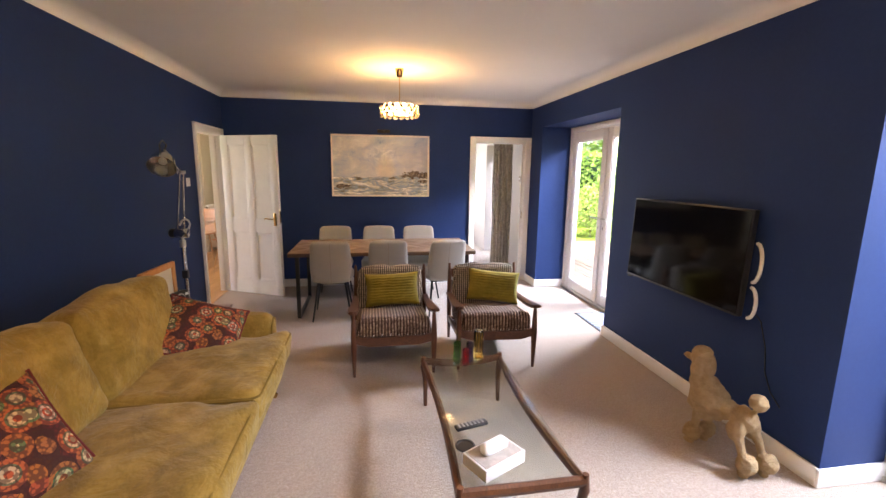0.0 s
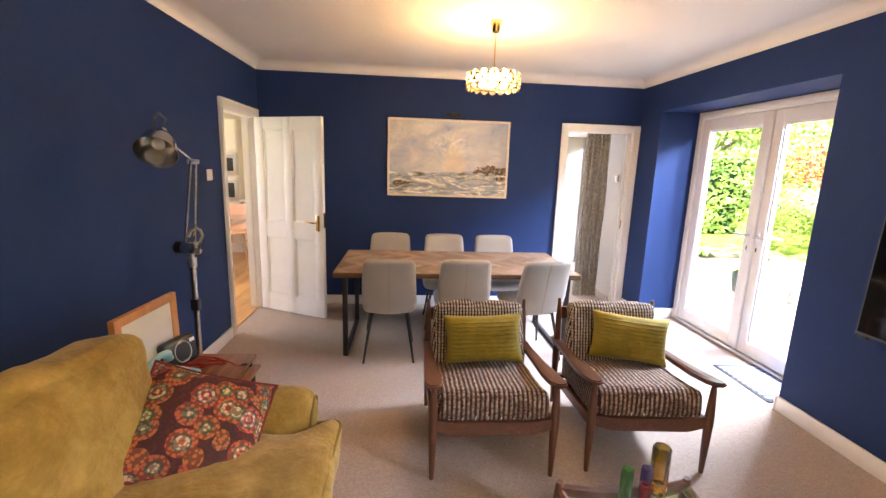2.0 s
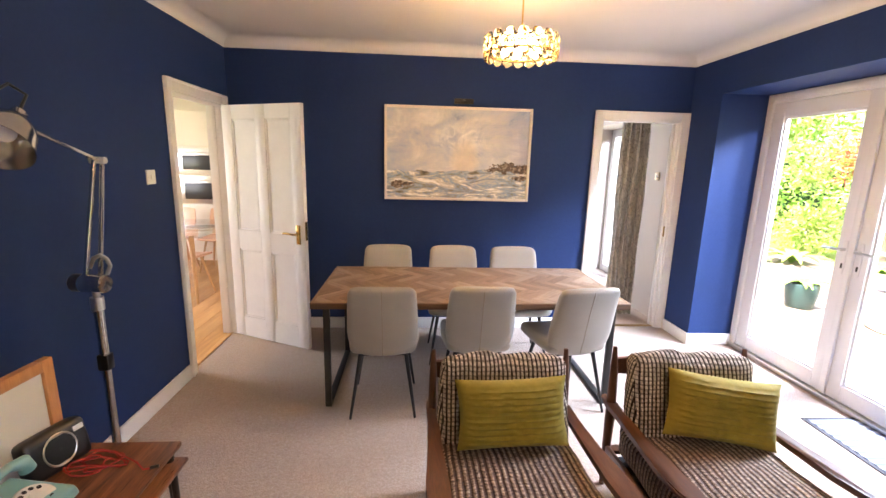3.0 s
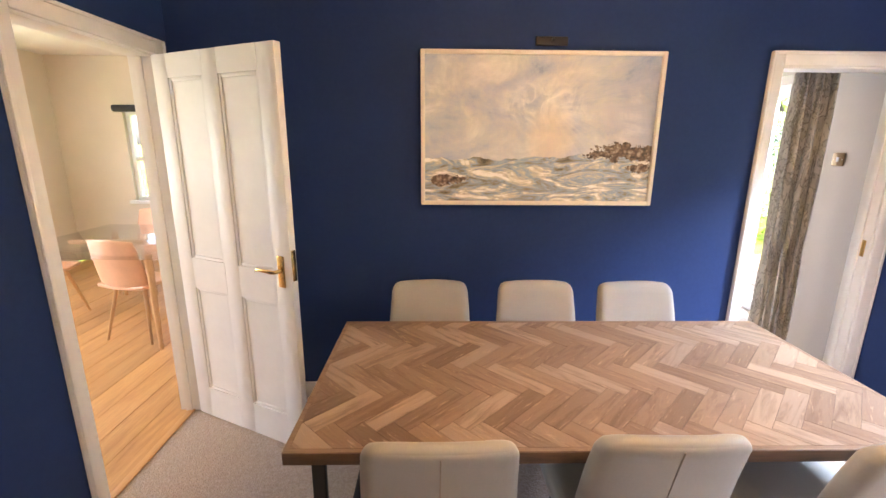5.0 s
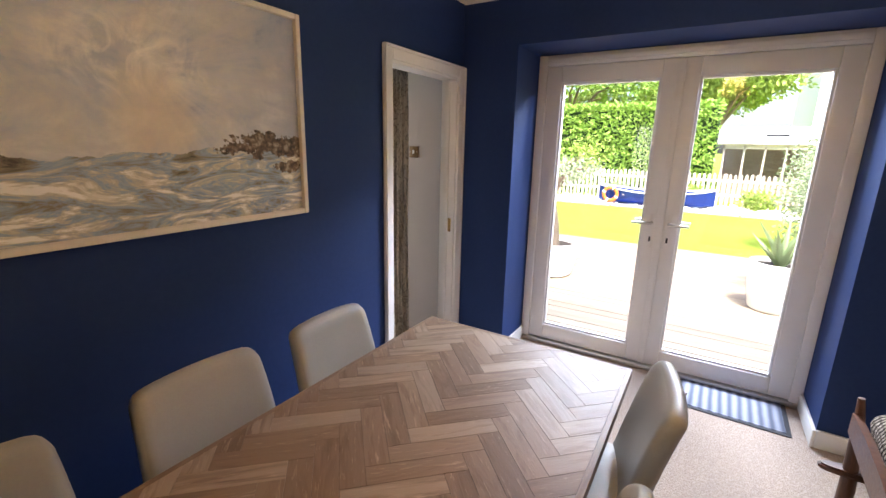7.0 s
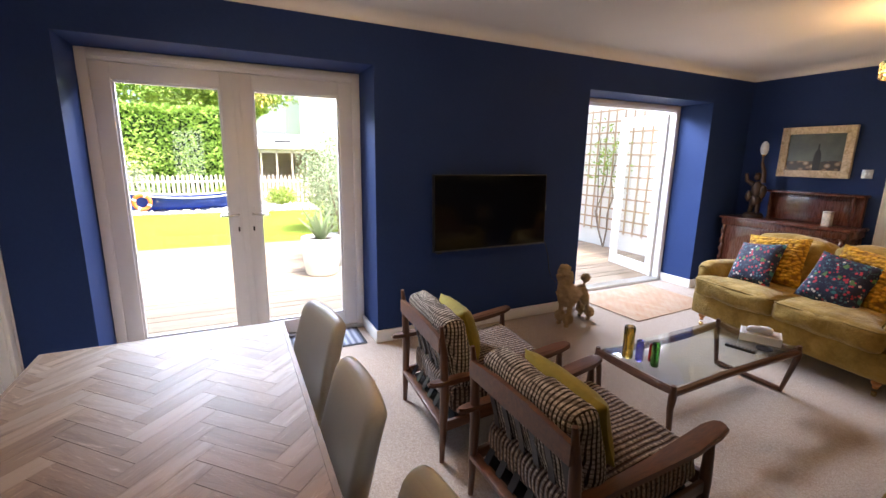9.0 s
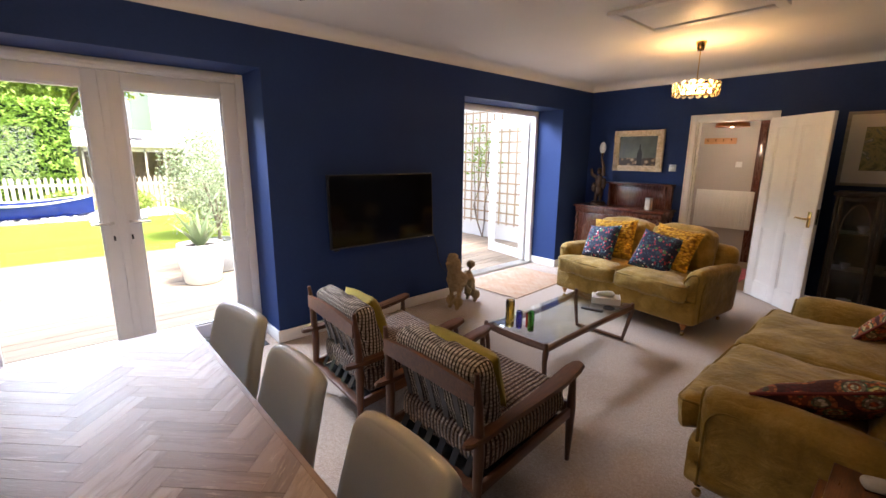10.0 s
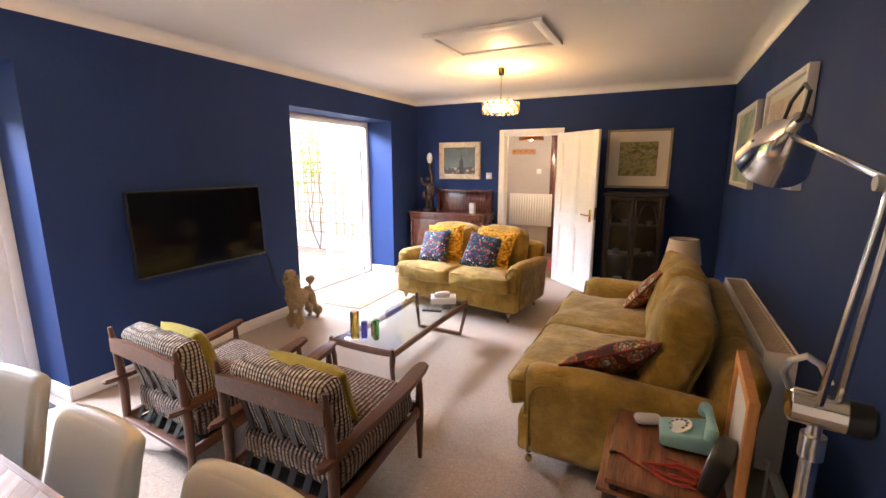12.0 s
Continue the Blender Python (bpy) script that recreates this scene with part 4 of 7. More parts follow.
# ---- coffee table ----
ct = thing("coffee_table", "low teak coffee table with a clear glass top", "coffee table", pose(0.943, 2.55, 0))
CW, CL, CZ = 0.535, 1.24, 0.335
gl = part("glass_top", box(B(), -CW / 2 + 0.012, -CL / 2 + 0.02, CZ - 0.006, CW / 2 - 0.012, CL / 2 - 0.02, CZ + 0.006, 0.002), thin_glass("pale_green_table_glass", (0.93, 0.965, 0.95)), ct, "clear glass top")
gl.visible_shadow = False
for s in (-1, 1):
    pts = [(s * (CW / 2 - 0.028 * math.sin(math.pi * (k / 10))), -CL / 2 + CL * k / 10, CZ - 0.032 - 0.012 * math.sin(math.pi * k / 10)) for k in range(11)]
    part("long_rail", tube(B(), pts, [0.019, 0.02, 0.021, 0.021, 0.021, 0.021, 0.021, 0.021, 0.021, 0.02, 0.019], 8, 1.2), TEAK, ct)
    part("end_rail", tube(B(), [(-CW / 2, s * CL / 2, CZ - 0.02), (-CW / 4, s * (CL / 2 - 0.015), CZ - 0.034), (0, s * (CL / 2 - 0.018), CZ - 0.038), (CW / 4, s * (CL / 2 - 0.015), CZ - 0.034), (CW / 2, s * CL / 2, CZ - 0.02)], [0.02, 0.022, 0.022, 0.022, 0.02], 8, 1.2), TEAK, ct)
    for e in (-1, 1):
        x = e * CW / 2
        inset = 0.05 if s < 0 else 0.012
        part("leg", tube(B(), [(x, s * CL / 2, CZ + 0.012), (x, s * CL / 2, CZ - 0.06), (x - e * 0.012, s * (CL / 2 - 0.01), 0.2), (x - e * inset, s * (CL / 2 - 0.03), 0.004)], [0.014, 0.022, 0.018, 0.013], 10), TEAK_UP, ct)
part("stretcher", tube(B(), [(-CW / 2 + 0.05, -CL / 2 + 0.03, 0.02), (CW / 2 - 0.05, -CL / 2 + 0.03, 0.02)], 0.016, 10), TEAK, ct)


def vase(label, color, core, x, y, w, h, facets):
    top = thing("glass_vase", label, "vase", pose(x, y, CZ + 0.0062, 0, 0, 17 * facets + 10), "glass vases on the coffee table")
    bm = lathe(B(), [(0.0, 0.0), (w * 0.92, 0.0), (w, 0.006), (w, h - 0.004), (w * 0.92, h), (w * 0.62, h), (w * 0.55, h * 0.25), (0.0, h * 0.2)], facets)
    part("body", bm, tinted(label.split()[0] + "_glass_" + str(facets), color), top)
    part("core", lathe(B(), [(0.0, h * 0.05), (w * 0.5, h * 0.06), (w * 0.5, h * 0.17), (0.0, h * 0.18)], facets), tinted(label.split()[0] + "_core_" + str(facets), core), top)


vase("tall amber faceted glass vase", (0.80, 0.62, 0.22), (0.75, 0.5, 0.12), 1.04, 3.105, 0.034, 0.20, 8)
vase("green faceted glass vase", (0.22, 0.62, 0.16), (0.1, 0.5, 0.1), 0.885, 3.06, 0.024, 0.145, 6)
vase("red faceted glass vase", (0.75, 0.06, 0.08), (0.7, 0.02, 0.05), 0.935, 3.02, 0.022, 0.11, 6)
vase("blue faceted glass vase", (0.20, 0.18, 0.55), (0.1, 0.1, 0.5), 0.975, 3.08, 0.024, 0.13, 6)
tb = thing("tissue_box", "white and grey cardboard box with tissue", "box", pose(0.85, 2.06, CZ + 0.0062, 0, 0, 28))
part("body", box(B(), -0.115, -0.075, 0, 0.115, 0.075, 0.055, 0.003), plain("white_card", (0.72, 0.70, 0.68), 0.6, spread=0.05), tb)
part("printed_panel", box(B(), -0.105, -0.066, 0.0552, 0.105, 0.066, 0.057), plain("taupe_card_print", (0.42, 0.38, 0.34), 0.5, spread=0.2, scale=30), tb)
part("tissue", soft(B(), 0.13, 0.05, 0.035, 0.012, 8, 0.01, 0.012, pose(0.01, 0.01, 0.055)), plain("white_tissue", (0.80, 0.79, 0.78), 0.9), tb, "crumpled white tissue")
rm = thing("remote_control", "black remote control with grey buttons", "remote control", pose(0.815, 2.34, CZ + 0.0062, 0, 0, 14))
part("body", box(B(), -0.085, -0.021, 0, 0.085, 0.021, 0.017, 0.005), BLACK_PLASTIC, rm)
BUTTON = plain("grey_rubber_button", (0.30, 0.30, 0.31), 0.6)
for i in range(7):
    for j in range(3):
        part("button", box(B(), -0.072 + i * 0.021, -0.014 + j * 0.0105, 0.0165, -0.061 + i * 0.021, -0.007 + j * 0.0105, 0.0195, 0.001, 1), BUTTON, rm)
co = thing("coaster", "round black coaster on the glass table", "coaster", pose(0.752, 2.19, CZ + 0.0062))
part("ring", lathe(B(), [(0.0, 0.0), (0.045, 0.0), (0.047, 0.003), (0.045, 0.007), (0.036, 0.007), (0.034, 0.004), (0.0, 0.004)], 24), BLACK_PLASTIC, co)

# ---- dining table ----
TX0, TX1, TY0, TY1, TZ = -0.525, 1.478, 5.03, 5.958, 0.72
dt = thing("dining_table", "long dining table with a brown herringbone oak top", "dining table", pose((TX0 + TX1) / 2, (TY0 + TY1) / 2, 0))
HX, HY = (TX1 - TX0) / 2, (TY1 - TY0) / 2
topob = part("tabletop", box(B(), -HX, -HY, TZ - 0.04, HX, HY, TZ - 0.003, 0.002), wood("table_edge_oak", (0.05, 0.028, 0.015), (0.09, 0.05, 0.027), (0.14, 0.08, 0.045), "X", 0.45), dt)
for s in (-1, 1):
    x = s * (HX - 0.085)
    for y in (-HY + 0.06, HY - 0.06):
        part("leg", box(B(), x - 0.02, y - 0.012, 0, x + 0.02, y + 0.012, TZ - 0.042, 0.002), BLACK_METAL, dt, "black steel leg")
    part("foot_bar", box(B(), x - 0.02, -HY + 0.0725, 0.001, x + 0.02, HY - 0.0725, 0.022, 0.002), BLACK_METAL, dt)
    part("top_bar", box(B(), x - 0.02, -HY + 0.0725, TZ - 0.064, x + 0.02, HY - 0.0725, TZ - 0.042, 0.002), BLACK_METAL, dt)

# ---- dining chairs ----
def dining_chair(m):
    """An upholstered shell chair on thin black legs; it faces +y."""
    top = thing("dining_chair", "taupe faux leather dining chair with thin black metal legs", "chair", m, "dining chairs round the table")
    bm = soft(B(), 0.44, 0.43, 0.085, 0.04, 12, 0.012, 0.002, pose(0, 0.02, 0.40))
    part("seat", deform(bm, lambda c: (c.x * (1 - 0.10 * max(0, -c.y / 0.2)), c.y, c.z + 0.10 * max(0, -c.y - 0.14) + 0.25 * c.x * c.x)), LEATHER, top)
    bm = soft(B(), 0.415, 0.062, 0.46, 0.03, 14, 0.006, 0.002, pose(0, 0, 0.405))

    def curve(c):
        v = (c.z - 0.40) / 0.47
        r = 1.02 - 0.14 * max(0, 0.3 - v) / 0.3 - 0.09 * v * v
        cz = c.z - 0.022 * (abs(c.x) / 0.22) ** 8 * (1 if v > 0.9 else 0) + 0.03 * (abs(c.x) / 0.22) ** 4 * (1 if v < 0.15 else 0)
        return (c.x * r, c.y - 0.185 - 0.10 * max(v, 0.0) ** 1.3 + 0.6 * c.x * c.x * (1.1 - 0.5 * v) + 0.05 * max(0, 0.25 - v), cz)
    part("backrest", deform(bm, curve), LEATHER, top)
    seam = [curve(Vector((0, -0.0335, 0.42 + 0.43 * k / 12))) for k in range(13)]
    part("seam", tube(B(), seam, 0.0022, 5), plain("taupe_thread", (0.30, 0.27, 0.23), 0.8), top)
    part("underframe", box(B(), -0.15, -0.14, 0.385, 0.15, 0.16, 0.401, 0.003), BLACK_METAL, top)
    for sx in (-1, 1):
        for sy in (-1, 1):
            part("leg", tube(B(), [(sx * 0.14, sy * 0.13, 0.395), (sx * 0.20, sy * 0.215, 0.0)], [0.014, 0.008], 10), BLACK_METAL, top)
    return top


seat = dining_chair(pose(-0.085, 5.155, 0, 0, 0, 1))
for x, y, r in ((0.51, 5.175, 0), (1.105, 5.155, 10), (-0.12, 5.875, 180), (0.435, 5.87, 180), (0.96, 5.855, 181)):
    copy_thing(seat, pose(x, y, 0, 0, 0, r))


# ---- television ----
tv = thing("television", "black flat-screen television on a wall bracket", "television", pose(2.51, 3.172, 1.068, 0, 2.0, 0))
part("cabinet", box(B(), 0.0, -0.573, -0.32, 0.035, 0.573, 0.32, 0.004), BLACK_PLASTIC, tv)
n = Nodes("glossy_black_screen")
part("screen", box(B(), -0.003, -0.562, -0.305, 0.0, 0.562, 0.31, 0.0005, 1), n.done((0.004, 0.004, 0.005), 0.09, 0, None, spec=0.35), tv, "dark glossy screen")
part("base_strip", box(B(), -0.004, -0.57, -0.32, 0.0, 0.57, -0.309, 0.001), plain("gunmetal_strip", (0.08, 0.08, 0.085), 0.3, 0.6), tv)
part("bracket", box(B(), 0.035, -0.15, -0.12, 0.082, 0.15, 0.12, 0.004), BLACK_METAL, tv)
part("sensor", box(B(), -0.007, 0.50, -0.335, 0.005, 0.55, -0.32, 0.002), BLACK_PLASTIC, tv)
cab = thing("television_cable", "thin black cable hanging on the wall", "cable")
part("cord", tube(B(), [(2.585, 2.60, 0.80), (2.586, 2.52, 0.74), (2.587, 2.47, 0.60), (2.587, 2.45, 0.46), (2.587, 2.40, 0.36), (2.587, 2.33, 0.30)], 0.0032, 6), BLACK_PLASTIC, cab)

wc = thing("cable_loops", "white looped cables beside the wall-hung television", "cable")
for z0, z1 in ((0.955, 1.19), (0.735, 0.925)):
    zm, hz = (z0 + z1) / 2, (z1 - z0) / 2
    part("loop", tube(B(), [(2.575, 2.605 - 0.045 * math.sin(math.pi * k / 10), zm + hz * math.cos(math.pi * k / 10)) for k in range(11)], 0.011, 10), WHITE_PAINT, wc)

# ---- poodle ornament ----
n = Nodes("straw_wicker")
coil = n.wave(60, None, "Z", 14.0, 4)
STRAW = n.done(n.mix(0.5, n.ramp(coil, [(0.2, (0.34, 0.22, 0.095)), (0.8, (0.50, 0.35, 0.17))]), n.ramp(n.noise(30, 4), [(0.3, (0.26, 0.16, 0.07)), (0.7, (0.50, 0.36, 0.19))])), 0.8, 0, coil, 0.8, 0.006)
bm = B()
for c, r, q in (((0, 0.085, 0.285), 0.096, (0.95, 1.15, 1.1)), ((0, 0.115, 0.335), 0.078, (1.0, 0.95, 1.25)), ((0, -0.005, 0.285), 0.062, (0.85, 1.5, 0.9)), ((0, -0.105, 0.282), 0.060, (0.95, 1.15, 1.1)),
                ((0, 0.150, 0.425), 0.050, (0.95, 1.0, 1.45)), ((0, 0.165, 0.505), 0.052, (0.95, 1.1, 0.95)), ((0, 0.158, 0.545), 0.046, (1.0, 1.15, 0.75)), ((0, 0.225, 0.490), 0.024, (0.85, 1.9, 0.8)), ((0, 0.262, 0.487), 0.012, (1, 1, 0.9)),
                ((0.052, 0.145, 0.455), 0.036, (0.55, 0.95, 2.0)), ((-0.052, 0.145, 0.455), 0.036, (0.55, 0.95, 2.0)), ((0, 0.14, 0.37), 0.066, (1.0, 0.9, 1.0)),
                ((0.045, 0.115, 0.080), 0.046, (1, 1, 1.1)), ((-0.045, 0.130, 0.080), 0.046, (1, 1, 1.1)), ((0.045, 0.130, 0.018), 0.018, (1, 1.6, 0.95)), ((-0.045, 0.145, 0.018), 0.018, (1, 1.6, 0.95)),
                ((0.05, -0.215, 0.085), 0.047, (1, 1, 1.1)), ((-0.05, -0.185, 0.085), 0.047, (1, 1, 1.1)), ((0.05, -0.20, 0.018), 0.018, (1, 1.6, 0.95)), ((-0.05, -0.17, 0.018), 0.018, (1, 1.6, 0.95)),
                ((0.045, -0.115, 0.235), 0.046, (0.8, 1.0, 1.4)), ((-0.045, -0.105, 0.235), 0.046, (0.8, 1.0, 1.4)), ((0, -0.165, 0.405), 0.042, (1, 1, 1.05))):
    ball(bm, c, r, 20, q, 0.2)
for p in (((0.045, 0.10, 0.27), (0.045, 0.105, 0.17), (0.045, 0.115, 0.02)), ((-0.045, 0.105, 0.27), (-0.045, 0.115, 0.17), (-0.045, 0.13, 0.02)), ((0.048, -0.115, 0.23), (0.05, -0.165, 0.165), (0.05, -0.215, 0.02)),
          ((-0.048, -0.105, 0.23), (-0.05, -0.14, 0.165), (-0.05, -0.185, 0.02))):
    tube(bm, p, [0.034, 0.021, 0.015], 12)
tube(bm, [(0, -0.135, 0.32), (0, -0.155, 0.35), (0, -0.165, 0.40)], [0.016, 0.012, 0.011], 10)
for v in bm.verts:
    v.co += 0.006 * noise.noise_vector(v.co * 55)
dog = part("poodle_ornament", bm, STRAW)
dog.matrix_basis = pose(2.285, 2.385, 0, 0, 0, 12) @ Matrix.Diagonal((1.12, 1.04, 1.03, 1))
fuse = dog.modifiers.new("fuse", "REMESH")
fuse.mode, fuse.voxel_size, fuse.use_smooth_shade = "VOXEL", 0.006, True
tagged(dog, "straw-coloured wicker poodle ornament standing on the carpet", "ornament")

# ---- rugs and mats ----
n = Nodes("kilim_weave")
kz = n.cells(9, n.at((1, 1.6, 1)), "F1", "Color")
kd = n.wave(4.6, n.at((1, 1, 1), (0, 0, 45)), "X", 1.5)
kd2 = n.wave(4.6, n.at((1, 1, 1), (0, 0, -45)), "X", 1.5)
dia = n.math("MULTIPLY", kd, kd2)
KILIM = n.done(n.mix(0.25, n.ramp(dia, [(0.0, (0.36, 0.25, 0.16)), (0.25, (0.36, 0.13, 0.07)), (0.5, (0.46, 0.35, 0.24)), (0.75, (0.22, 0.11, 0.08))], "CONSTANT"), n.ramp(n.axis(0, kz), [(0.2, (0.45, 0.25, 0.14)), (0.7, (0.55, 0.45, 0.34))])), 0.95, 0, n.noise(160, 3), 0.6, 0.003)
rug = thing("rug", "terracotta and cream patterned kilim rug", "rug", pose(2.48, 1.20, 0.001, 0, 0, 3))
part("weave", box(B(), -0.42, -0.60, 0, 0.42, 0.60, 0.008, 0.002), KILIM, rug)
bm = B()
for s in (-1, 1):
    for k in range(40):
        x = -0.41 + 0.021 * k
        tube(bm, [(x, s * 0.60, 0.004), (x + random.uniform(-0.006, 0.006), s * 0.635, 0.002)], 0.002, 4)
tagged(part("fringe", bm, plain("cream_fringe", (0.55, 0.48, 0.38), 0.9), rug), kind="stuff")
n = Nodes("blue_grey_striped_mat")
MATW = n.done(n.mix(n.wave(6.0, None, "Y", 0.6, 3), (0.10, 0.115, 0.16), (0.33, 0.35, 0.42)), 0.9, 0, n.noise(120), 0.5, 0.003)
mat_ob = thing("doormat", "blue-grey striped doormat by the garden doors", "doormat", pose(2.83, 4.58, 0.001, 0, 0, -1))
part("mat_surface", box(B(), -0.19, -0.27, 0, 0.19, 0.27, 0.009, 0.003), MATW, mat_ob)
bm = B()
for a in ((-0.215, -0.295, -0.19, 0.295), (0.19, -0.295, 0.215, 0.295), (-0.19, -0.295, 0.19, -0.27), (-0.19, 0.27, 0.19, 0.295)):
    box(bm, a[0], a[1], 0, a[2], a[3], 0.005, 0.001, 1)
part("border", bm, plain("dark_rubber_border", (0.03, 0.03, 0.035), 0.8), mat_ob)


# ---- pendant lamps ----
n = Nodes("lit_bulb")
n.p.inputs["Emission Color"].default_value = (1.0, 0.62, 0.24, 1)
n.p.inputs["Emission Strength"].default_value = 22.0
BULB = n.mat
CRYSTAL = tinted("amber_tinted_crystal", (0.97, 0.86, 0.62))


def pendant(x, y):
    top = thing("pendant_lamp", "gilt brass ring pendant lamp with lit crystal glass petals", "ceiling lamp", pose(x, y, 0), "pair of ceiling pendants")
    part("canopy", lathe(B(), [(0.0, ZC - 0.002), (0.042, ZC - 0.002), (0.042, ZC - 0.008), (0.026, ZC - 0.075), (0.0, ZC - 0.075)], 24), LAMP_GOLD, top)
    part("rod", tube(B(), [(0, 0, ZC - 0.07), (0, 0, 2.20)], 0.0045, 8), LAMP_GOLD, top)
    part("hub", lathe(B(), [(0.0, 2.215), (0.02, 2.21), (0.025, 2.18), (0.0, 2.175)], 16), LAMP_GOLD, top)
    for z in (2.172, 2.122):
        part("ring", tube(B(), [(0.165 * math.cos(a), 0.165 * math.sin(a), z) for a in (2 * math.pi * k / 32 for k in range(34))], 0.005, 6, cap=False), LAMP_GOLD, top)
    for k in range(6):
        a = math.pi * k / 3
        part("spoke", tube(B(), [(0.0, 0.0, 2.172), (0.165 * math.cos(a), 0.165 * math.sin(a), 2.172)], 0.004, 6), LAMP_GOLD, top)
        bm = ball(B(), (0.085 * math.cos(a + 0.5), 0.085 * math.sin(a + 0.5), 2.145), 0.020, 12, (1, 1, 1.3))
        part("bulb", bm, BULB, top, "lit warm bulb")
    me = None
    for row, z in ((0, 2.176), (1, 2.148), (2, 2.120)):
        for k in range(18):
            a = 2 * math.pi * (k + 0.5 * row) / 18
            if me is None:
                bm = ball(B(), (0, 0, 0), 0.031, 8, (1.0, 0.42, 0.95), 0.25)
                ob = part("petal", bm, CRYSTAL, top)
                me = ob.data
            else:
                ob = new("petal", me)
                ob.parent = top
            ob.matrix_basis = pose(0.18 * math.cos(a), 0.18 * math.sin(a), z, 0, 0, math.degrees(a) + 90)
            ob.visible_shadow = False
    light = bpy.data.lights.new("pendant_glow", "POINT")
    light.energy, light.color, light.shadow_soft_size = PENDANT_WATTS, (1.0, 0.52, 0.18), 0.10
    lo = new("pendant_glow", light)
    lo.location = (x, y, 2.23)


PENDANT_WATTS = 2.3
pendant(0.628, 4.82)
pendant(0.68, 1.10)


# ---- pictures ----
def picture(name, label, m, w, h, material, frame_mat, fw=0.03, mount=0.0, depth=0.03, mount_mat=None):
    """A framed picture, hung flat: x across, z up, its face towards -y."""
    top = thing(name, label, "picture", m)
    bm = B()
    for a in ((-w / 2, -h / 2, -w / 2 + fw, h / 2), (w / 2 - fw, -h / 2, w / 2, h / 2), (-w / 2 + fw, -h / 2, w / 2 - fw, -h / 2 + fw), (-w / 2 + fw, h / 2 - fw, w / 2 - fw, h / 2)):
        box(bm, a[0], -depth, a[1], a[2], -0.001, a[3], min(0.004, fw / 4))
    part("frame", bm, frame_mat, top)
    if mount:
        part("mount", box(B(), -w / 2 + fw, -depth * 0.5, -h / 2 + fw, w / 2 - fw, -0.002, h / 2 - fw), mount_mat, top, "pale card mount")
    k = fw + mount
    part("canvas", box(B(), -w / 2 + k, -depth * 0.6, -h / 2 + k, w / 2 - k, -0.004, h / 2 - k), material, top)
    return top


n = Nodes("stormy_seascape_painting")
px, pz = n.axis(0), n.axis(2)
warp = n.noise(3.0, 7, n.at((1, 1, 1.5)), 0.66, 0.5)
skyc = n.ramp(warp, [(0.27, (0.17, 0.22, 0.42)), (0.40, (0.40, 0.46, 0.58)), (0.54, (0.57, 0.58, 0.58)), (0.68, (0.80, 0.79, 0.76))])
rx, rz = n.math("SUBTRACT", px, 0.05), n.math("SUBTRACT", pz, 0.12)
fan = n.t.nodes.new("ShaderNodeMath")
fan.operation = "ARCTAN2"
n.link(rx, fan.inputs[0])
n.link(rz, fan.inputs[1])
ray_v = n.t.nodes.new("ShaderNodeCombineXYZ")
n.link(n.math("MULTIPLY", fan.outputs[0], 5.0), ray_v.inputs[0])
n.link(n.math("MULTIPLY", n.noise(4, 4), 1.2), ray_v.inputs[1])
rays = n.noise(1.6, 4, ray_v.outputs[0], 0.6)
skyc = n.mix(n.math("MULTIPLY", n.ramp(rays, [(0.42, 0.0), (0.62, 0.75)]), n.ramp(px, [(0.05, 0.15), (0.35, 1.0)])), skyc, (0.74, 0.73, 0.72))
skyc = n.mix(n.ramp(n.math("ADD", px, n.math("MULTIPLY", n.math("SUBTRACT", rays, 0.5), 0.8)), [(0.22, 0.0), (0.6, 0.55)]), skyc, (0.22, 0.27, 0.43))
cloud = n.math("ADD", n.math("POWER", n.math("MULTIPLY", n.math("SUBTRACT", px, 0.02), 3.6), 2.0), n.math("POWER", n.math("MULTIPLY", n.math("SUBTRACT", pz, 0.14), 6.5), 2.0))
skyc = n.mix(n.math("MULTIPLY", n.ramp(cloud, [(0.0, 1.0), (1.0, 0.0)]), n.ramp(n.noise(8, 6, None, 0.65, 1.0), [(0.42, 0.0), (0.6, 0.9)])), skyc, (0.90, 0.88, 0.83))
glow = n.math("ADD", n.math("POWER", n.math("MULTIPLY", n.math("SUBTRACT", px, 0.06), 6.2), 2.0), n.math("POWER", n.math("MULTIPLY", n.math("ADD", pz, 0.05), 4.6), 2.0))
skyc = n.mix(n.ramp(glow, [(0.0, 0.6), (1.0, 0.0)], "EASE"), skyc, (0.72, 0.60, 0.44))
sea = n.noise(4.2, 9, n.at((1.0, 1, 3.6), (0, 8, 0)), 0.68, 1.4)
seac = n.ramp(sea, [(0.30, (0.07, 0.065, 0.045)), (0.40, (0.26, 0.24, 0.17)), (0.47, (0.30, 0.40, 0.54)), (0.53, (0.52, 0.50, 0.40)), (0.60, (0.88, 0.87, 0.83))])
line = n.math("ADD", n.math("MULTIPLY", n.math("SUBTRACT", n.noise(7, 5, n.at((1, 1, 0.2))), 0.5), 0.11), n.math("MULTIPLY", n.math("POWER", n.math("MAXIMUM", px, 0.0), 1.4), 0.08))
sub = n.math("GREATER_THAN", n.math("SUBTRACT", line, 0.15), pz)
crag = n.math("MULTIPLY", n.math("SUBTRACT", n.noise(17, 6, None, 0.65), 0.5), 4.5)


def mass(cx, cz, rx, rz):
    d = n.math("ADD", n.math("POWER", n.math("MULTIPLY", n.math("SUBTRACT", px, cx), 1 / rx), 2.0), n.math("POWER", n.math("MULTIPLY", n.math("SUBTRACT", pz, cz), 1 / rz), 2.0))
    return n.math("LESS_THAN", n.math("ADD", d, crag), 0.7)


